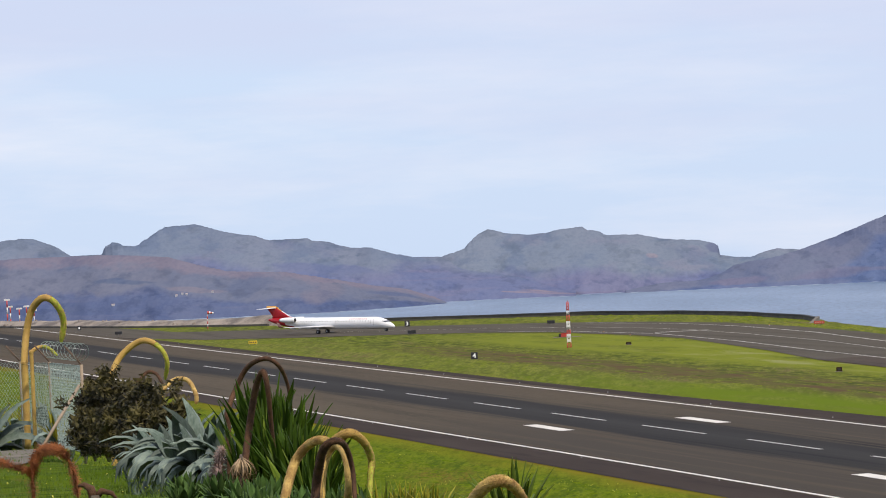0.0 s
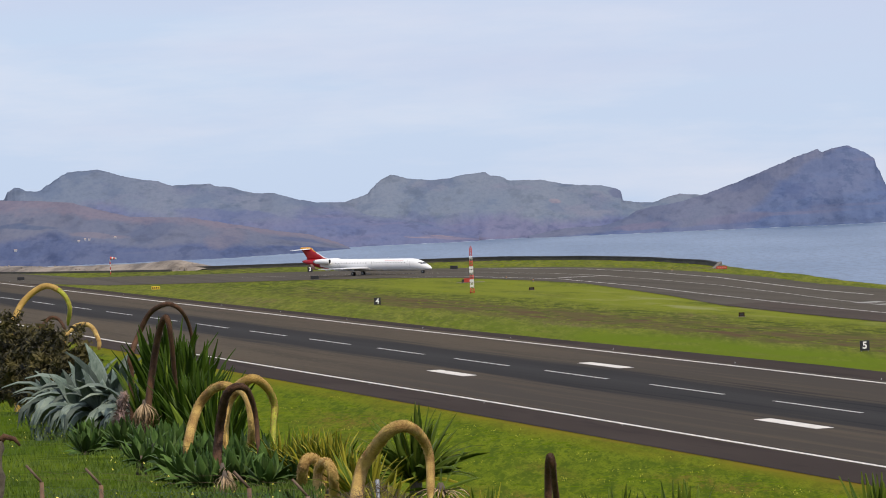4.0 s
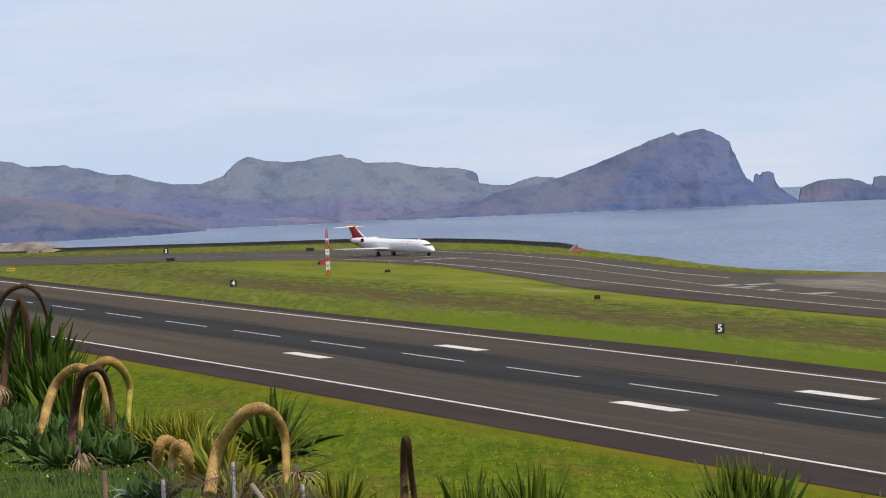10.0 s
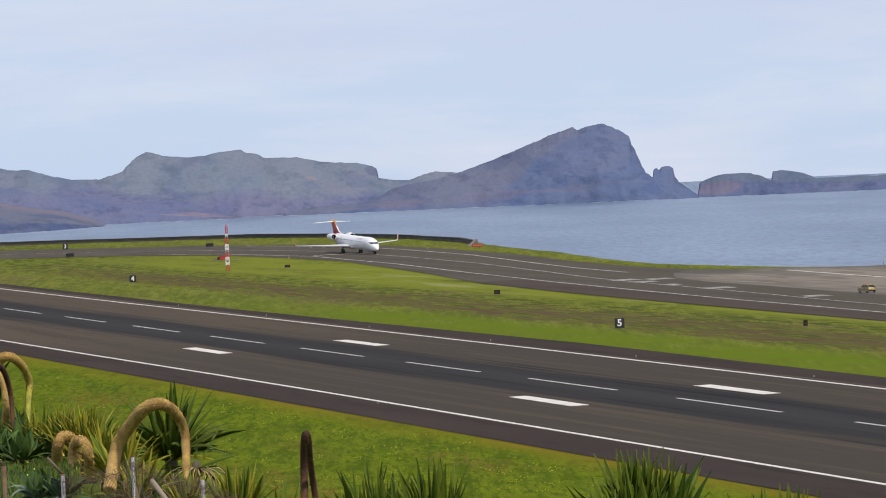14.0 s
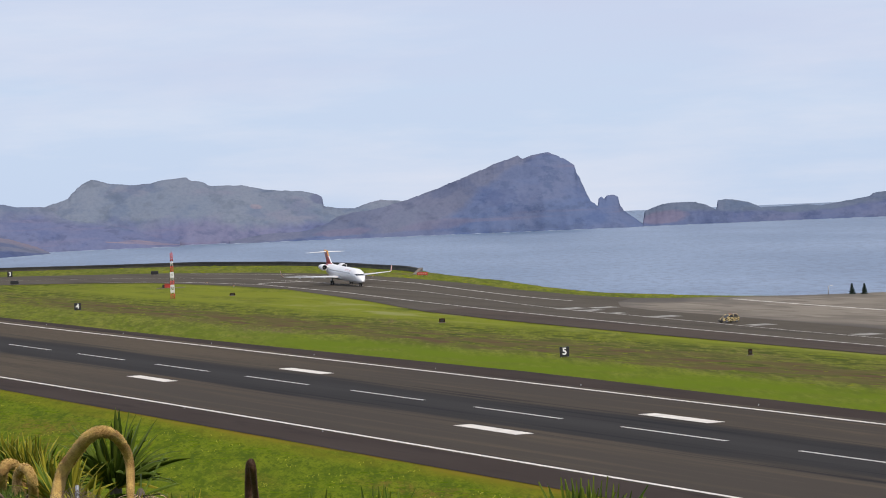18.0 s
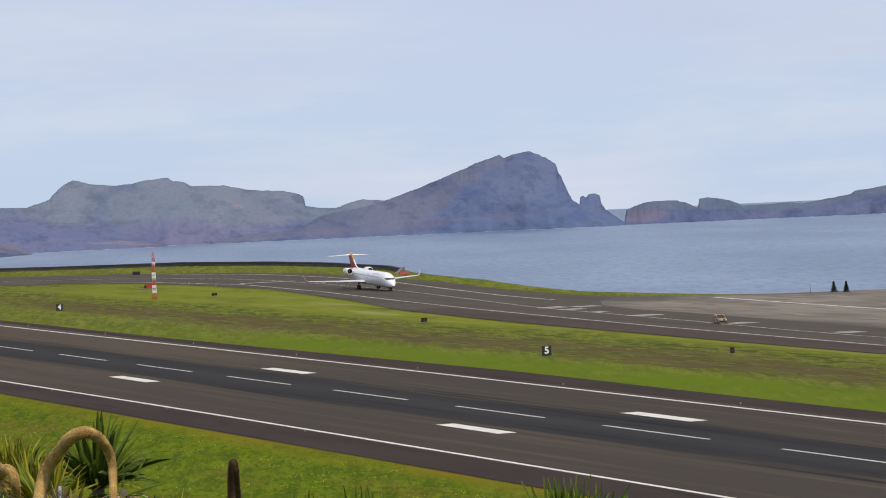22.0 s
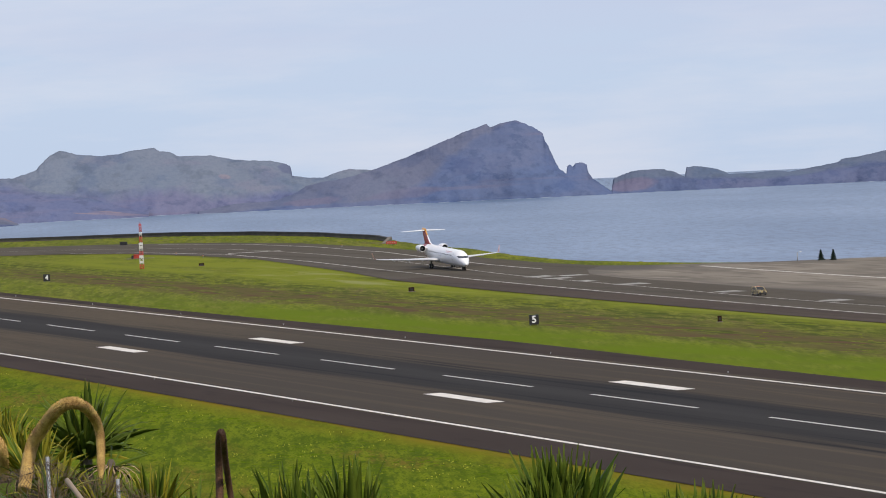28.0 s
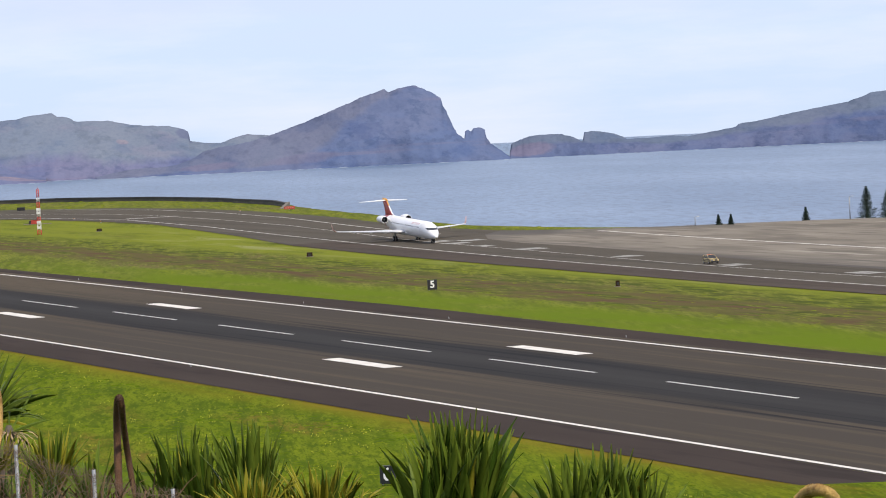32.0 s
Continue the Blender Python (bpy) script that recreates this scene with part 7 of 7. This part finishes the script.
def shrub(az, d, w, h, seed):
    rs = random.Random(seed)
    at = place(az, d)
    root = thing("shrub", Matrix.Translation(at), "dense brown-green shrub with fine foliage", "shrub", "shrubs on the bank")
    bm = bmesh.new()
    tips = []
    for k in range(16):
        a = rs.uniform(0, math.tau)
        e = rs.uniform(0.35, 1.35)
        L = rs.uniform(0.6, 1.0)
        tip = Vector((math.cos(a) * math.cos(e) * w * L, math.sin(a) * math.cos(e) * w * L, math.sin(e) * h * L))
        tube(bm, [(0, 0, -0.1), tip * 0.5 + Vector((0, 0, 0.05)), tip], [0.03, 0.018, 0.006], 5)
        tips.append(tip)
    part("branchwork", bm, BARK, root)
    bm = bmesh.new()
    clumps = [t * rs.uniform(0.15, 1.1) + Vector((rs.gauss(0, 1), rs.gauss(0, 1), rs.gauss(0, 1))) * 0.13 * (w + h) / 2 for t in tips for _ in range(11)]
    for k in range(11000):
        p = rs.choice(clumps) + Vector((rs.gauss(0, 1), rs.gauss(0, 1), rs.gauss(0, 1))) * 0.055
        if p.z < 0.02:
            continue
        s = rs.uniform(0.07, 0.135)
        o = Vector((rs.uniform(-1, 1), rs.uniform(-1, 1), rs.uniform(-0.6, 1))) * s
        q = Vector((rs.uniform(-1, 1), rs.uniform(-1, 1), rs.uniform(-1, 1))) * s * 0.6
        bm.faces.new([bm.verts.new(p), bm.verts.new(p + o), bm.verts.new(p + q)])
    part("foliage", bm, SHRUB, root)


shrub(-6.92, 97, 0.75, 1.72, 1)
shrub(-7.08, 100, 0.65, 1.66, 2)
shrub(-6.66, 90, 0.7, 1.66, 3)
shrub(-6.42, 83, 0.6, 1.40, 4)
shrub(-6.22, 79, 0.5, 1.15, 5)

# stump in front of the lawn
root = thing("palm_stump", Matrix.Translation(place(-7.12, 34)), "thin grey fibrous palm stump on the lawn", "stump")
bm = bmesh.new()
rs = random.Random(3)
tube(bm, [(0.012 * math.sin(i * 1.3), 0, -0.7 + i * 0.052) for i in range(27)], [0.040 + 0.007 * (i % 2) for i in range(27)], 12)
part("trunk", bm, mat("grey_palm_fibre", (0.13, 0.105, 0.075), 0.9, color2=(0.07, 0.055, 0.04), scale=14, amount=0.9, bump=0.8, bump_scale=0.01), root)
bm = bmesh.new()
tube(bm, [(0, 0, 0.62), (-0.02, 0, 0.70), (-0.07, 0, 0.73), (-0.11, 0, 0.72)], [0.035, 0.032, 0.02, 0.01], 9)
tube(bm, [(0.01, 0, 0.63), (0.06, 0, 0.68), (0.13, 0, 0.66), (0.17, 0, 0.61)], [0.028, 0.025, 0.018, 0.008], 9)
part("cut_top", bm, SPIKE["dark"], root)

# ---- fences ----
WIRE = mat("green_grey_fence_wire", (0.30, 0.37, 0.33), 0.6, 0.1, scale=8)
WIRE_DARK = mat("dull_fence_wire", (0.07, 0.11, 0.10), 0.6, 0.3, scale=8)
RUSTY = mat("rusty_fence_wire", (0.090, 0.055, 0.038), 0.8, 0.1, color2=(0.17, 0.115, 0.08), scale=5)
POST_BROWN = mat("rust_brown_post", (0.22, 0.125, 0.075), 0.85, color2=(0.12, 0.07, 0.045), scale=8)
POST_WOOD = mat("weathered_post", (0.34, 0.26, 0.18), 0.8, color2=(0.22, 0.17, 0.12), scale=8)


def chain_link(bm, a, b, h0, h1, pitch, r, sag=0.0, seed=0):
    """Diamond mesh between two posts; a and b are its lower corners."""
    L = (b - a).length
    n = max(2, int(L / pitch))
    up = Vector((0, 0, 1))
    rows = max(2, int(h0 / pitch))

    def pt(i, j):
        s = i / n
        h = (h0 + (h1 - h0) * s) * j / rows - sag * 4 * s * (1 - s) * j / rows
        w = 0.02 * noise.noise((i * 0.4 + seed, j * 0.4, 0))
        return a + (b - a) * s + up * h + Vector((w, w, w))

    for i in range(n):
        for j in range(rows):
            for p, q in (((pt(i, j), pt(i + 1, j + 1)),) if (i + j) % 2 == 0 else ((pt(i, j + 1), pt(i + 1, j)),)):
                d = (q - p).normalized()
                s = d.cross(Vector((0.3, 0.9, 0.1))).normalized() * r
                t = d.cross(s).normalized() * r
                vs = [bm.verts.new(c + o) for c in (p, q) for o in (s, -s * 0.5 + t * 0.87, -s * 0.5 - t * 0.87)]
                for k in range(3):
                    bm.faces.new((vs[k], vs[(k + 1) % 3], vs[3 + (k + 1) % 3], vs[3 + k]))
    for j in (0, rows):
        tube(bm, [pt(i, j) for i in range(n + 1)], r * 1.6, 4)


def fence(name, label, spots, d_tops, wire, post_r, post_mat, pitch, r, arms=True, sag=0.0, coil=False, arm=0.42):
    """spots: (degrees, metres away, top's degrees up) of each post."""
    root = thing(name, Matrix(), label, "fence")
    feet, tops = [], []
    for az, d, el in spots:
        f = place(az, d)
        feet.append(f)
        tops.append(Vector((f.x, f.y, sight(az, el, d).z)))
    for f, t in zip(feet, tops):
        bm = bmesh.new()
        tube(bm, [f - Vector((0, 0, 0.2)), t], post_r, 8)
        p = part("post", bm, post_mat, root)
        if arms:
            bm = bmesh.new()
            tube(bm, [t, t + Vector((-0.22, 0, 0.26)) * arm], post_r * 0.7, 6)
            part("barb_arm", bm, RUSTY, p)
    for k in range(len(feet) - 1):
        bm = bmesh.new()
        chain_link(bm, feet[k] + Vector((0, -0.02, 0.05)), feet[k + 1] + Vector((0, -0.02, 0.05)), tops[k].z - feet[k].z - 0.08, tops[k + 1].z - feet[k + 1].z - 0.08, pitch, r, sag, k)
        part("mesh_panel", bm, wire, root)
        bm = bmesh.new()
        for h in ((0.10, 0.2) if arms else ()):
            o = Vector((-h * 0.85, 0, h)) * arm
            tube(bm, [tops[k] + o, (tops[k] + tops[k + 1]) / 2 + o - Vector((0, 0, 0.02)), tops[k + 1] + o], r * 1.3, 4)
        if coil:
            nn = 420
            A, B = tops[k], tops[k + 1]
            tube(bm, [A + (B - A) * (i / nn) + Vector((0.026 * math.cos(i * 0.75) + 0.012 * math.sin(i * 1.9), 0.03 * math.sin(i * 0.75) * 0.6, (0.030 + 0.016 * math.sin(i * 0.31)) * math.sin(i * 0.75) - 0.03 - sag * 3 * (i / nn) * (1 - i / nn))) for i in range(nn + 1)], r * 0.62, 3)
        if len(bm.verts):
            part("barbed_wire", bm, RUSTY, root)
        else:
            bm.free()
    return root, feet, tops


f1, feet, tops = fence("wire_fence", "tall green-grey wire mesh fence with slanted barbed top",
                       [(-8.9, 124, -0.96), (-8.3, 123, -0.97), (-7.93, 122, -0.98), (-7.58, 116, -1.0), (-7.20, 103, -1.05)], None, WIRE, 0.034, POST_WOOD, 0.066, 0.0036, arm=1.6)
bm = bmesh.new()
A, B = tops[-2] + Vector((0, 0, 0.30)), tops[-1] + Vector((0, 0, 0.26))
tube(bm, [A + (B - A) * (i / 110 * 1.15 - 0.1) + Vector((0.20 * math.cos(i * 0.55), 0, 0.20 * math.sin(i * 0.55))) for i in range(111)], 0.006, 3)
part("razor_coil", bm, WIRE, f1, "loose coil of razor wire")
bm = bmesh.new()
tube(bm, [place(-7.78, 101.5), tops[-1] + Vector((-0.05, -0.1, -0.45))], 0.035, 8)
part("brace", bm, POST_WOOD, f1)
fence("chain_link_fence", "low chain-link fence with wooden posts along the bank", [(-6.6, 29.5, -3.15), (-5.89, 29.5, -3.22), (-4.11, 29.5, -3.34), (-3.41, 29.5, -3.47)], None, WIRE_DARK, 0.014, POST_BROWN, 0.020, 0.0007)
fence("rusty_fence", "sagging rusty chain-link fence on grey steel posts", [(-3.41, 29.4, -3.49), (-2.56, 29.0, -3.31), (-1.73, 29.0, -3.62), (-0.81, 29.0, -3.97), (0.13, 29.0, -4.25), (1.2, 29.0, -4.6)], None, RUSTY, 0.012, GALV, 0.016, 0.0014, arms=False, sag=0.05, coil=True)
# dead weeds tangled behind the rusty mesh, also standing in for shaded dark grass
for i in range(16):
    az = -2.7 + i * 0.205
    tuft("dead_weed", place(az, 31.2 + 0.25 * math.sin(i * 2.3)), 26, 0.46 + 0.10 * math.sin(i * 1.7), (0, 46), [("straw", 3), ("dark", 1)], "tangle of dry brown weed stems behind the fence", "dead plant", "dead weeds by the fence", 500 + i, base_r=0.10)
root = thing("fallen_pole", Matrix(), "pale wooden pole leaning on the fence", "pole")
bm = bmesh.new()
tube(bm, [sight(-2.34, -3.60, 28.7), sight(-2.0, -4.1, 28.3)], 0.016, 8)
part("shaft", bm, POST_WOOD, root)

# ---- paved path on the bank ----
bm = bmesh.new()
va = [[bm.verts.new(place(az, d) + Vector((0, 0, 0.03))) for az, d in row] for row in (((-9.4, 112), (-8.6, 113), (-7.95, 114), (-7.72, 112)), ((-9.4, 88), (-8.6, 89), (-7.95, 91), (-7.78, 96)))]
for k in range(3):
    bm.faces.new((va[1][k], va[1][k + 1], va[0][k + 1], va[0][k]))
tagged(link("pavement", bm, CONCRETE), "grey paved path beside the fence", "path", "", "structure")

# ---- lawn grass ----
LAWN = mat("lawn_blades", (0.050, 0.096, 0.004), 0.8, color2=(0.092, 0.138, 0.007), scale=0.8, amount=0.9)
FLOWER = flat("pale_yellow_flowers", (0.75, 0.68, 0.12), 0.6)
rs = random.Random(21)
verts, faces = [], []
for k in range(26000):
    az = rs.uniform(-8.6, -3.2)
    d = 31.8 + (rim(az) - 31.8) * rs.random() ** 1.5
    p = place(az, d)
    h = rs.uniform(0.025, 0.075)
    a = rs.uniform(0, math.tau)
    s = Vector((math.cos(a), math.sin(a), 0)) * 0.006
    t = Vector((rs.uniform(-0.5, 0.5), rs.uniform(-0.5, 0.5), 1)) * h
    i = len(verts)
    verts += [p - s, p + s, p + t]
    faces.append((i, i + 1, i + 2))
me = bpy.data.meshes.new("lawn_grass")
me.from_pydata([tuple(v) for v in verts], [], faces)
me.materials.append(LAWN)
tagged(new("lawn_grass", me), "short green grass blades on the bank", "grass", "", "stuff")
verts, faces = [], []
for k in range(220):
    az = rs.uniform(-8.4, -3.2)
    p = place(az, rs.uniform(36, min(80, rim(az)))) + Vector((0, 0, rs.uniform(0.05, 0.1)))
    i = len(verts)
    verts += [p + Vector((rs.uniform(-1, 1), rs.uniform(-1, 1), rs.uniform(-1, 1))) * 0.014 for _ in range(4)]
    faces += [(i, i + 1, i + 2), (i, i + 2, i + 3)]
me = bpy.data.meshes.new("lawn_flowers")
me.from_pydata([tuple(v) for v in verts], [], faces)
me.materials.append(FLOWER)
tagged(new("lawn_flowers", me), "scattered pale yellow wild flowers", "flowers", "", "stuff")

# ---- what moves ----
AIRCRAFT_ROWS = [(0, -494.5, 62.91, 45.0), (1, -484.8, 70.02, 43.6), (2, -475.7, 76.34, 43.7), (3, -466.6, 82.35, 43.7), (4, -457.0, 88.20, 42.9), (5, -446.8, 93.84, 40.7), (6, -436.0, 99.09, 37.2), (7, -424.7, 103.78, 32.7), (8, -413.2, 107.79, 27.4), (9, -401.5, 111.03, 21.8), (10, -390.0, 113.50, 16.2), (11, -378.6, 115.26, 11.1), (12, -367.5, 116.40, 6.5), (13, -357.0, 116.99, 2.7), (14, -346.3, 117.14, -0.3), (15, -335.9, 117.04, -2.4), (16, -325.7, 116.72, -3.8), (17, -315.4, 116.22, -4.5), (18, -304.9, 115.55, -4.0), (19, -293.9, 114.71, -3.6), (20, -282.3, 113.72, -3.2), (21, -270.1, 112.58, -3.0), (22, -257.3, 111.33, -3.1), (23, -244.0, 110.14, -3.6), (24, -230.3, 108.81, -4.1), (25, -216.5, 107.52, -4.8), (26, -202.8, 106.29, -5.4), (27, -189.5, 105.15, -5.7), (28, -176.7, 104.08, -5.6), (29, -164.1, 103.02, -5.2), (30, -151.4, 101.90, -4.6), (31, -137.7, 100.55, -4.2), (32, -121.3, 98.60, -4.7)]
CAR_ROWS = [(0, 60, 112, 168), (6, 40, 110.5, 172), (10, 22, 107.5, 178), (13, 2.5, 104.3, 188), (14.5, -8.5, 102.6, 191), (15.5, -14.5, 101.2, 197), (16, -16.6, 100.0, 208), (17, -18.8, 97.4, 236), (18, -18.6, 95.0, 292), (19, -16.6, 93.6, 335), (20, -14.0, 93.1, 348),
            (21, -11.6, 93.0, 352), (23, -7.2, 93.1, 356), (26, 3.0, 93.0, 358), (29, 18, 92.6, 359), (32, 35.2, 92.1, 359)]


def roll(ob, rows, radius, step):
    """Turn a wheel about its axle by the way that its vehicle has gone."""
    at = ob.matrix_basis.translation.copy()
    way = np.concatenate(([0.0], np.cumsum([math.dist(a[1:3], b[1:3]) for a, b in zip(rows, rows[1:])])))
    turns = []
    for k in range(int(round(32.0 / step)) + 1):
        s = float(np.interp(k * step, [r[0] for r in rows], way))
        turns.append((k * step, Matrix.Translation(at) @ Matrix.Rotation(s / radius, 4, "Y")))
    walk(ob, turns)


def motions():
    walk(AIRCRAFT, [(t, field_pose(u, v, h)) for t, u, v, h in AIRCRAFT_ROWS])
    walk(CAR, [(t, field_pose(u, v, h)) for t, u, v, h in CAR_ROWS])
    for ob in AIRCRAFT.children_recursive:
        if ob.name.startswith(("tyre", "rim")):
            roll(ob, AIRCRAFT_ROWS, 0.46 * ob.scale.x, 1 / 30)
    for ob in CAR.children:
        if ob.name.startswith("wheel"):
            roll(ob, CAR_ROWS, 0.31 * 0.82, 0.1)


motions()
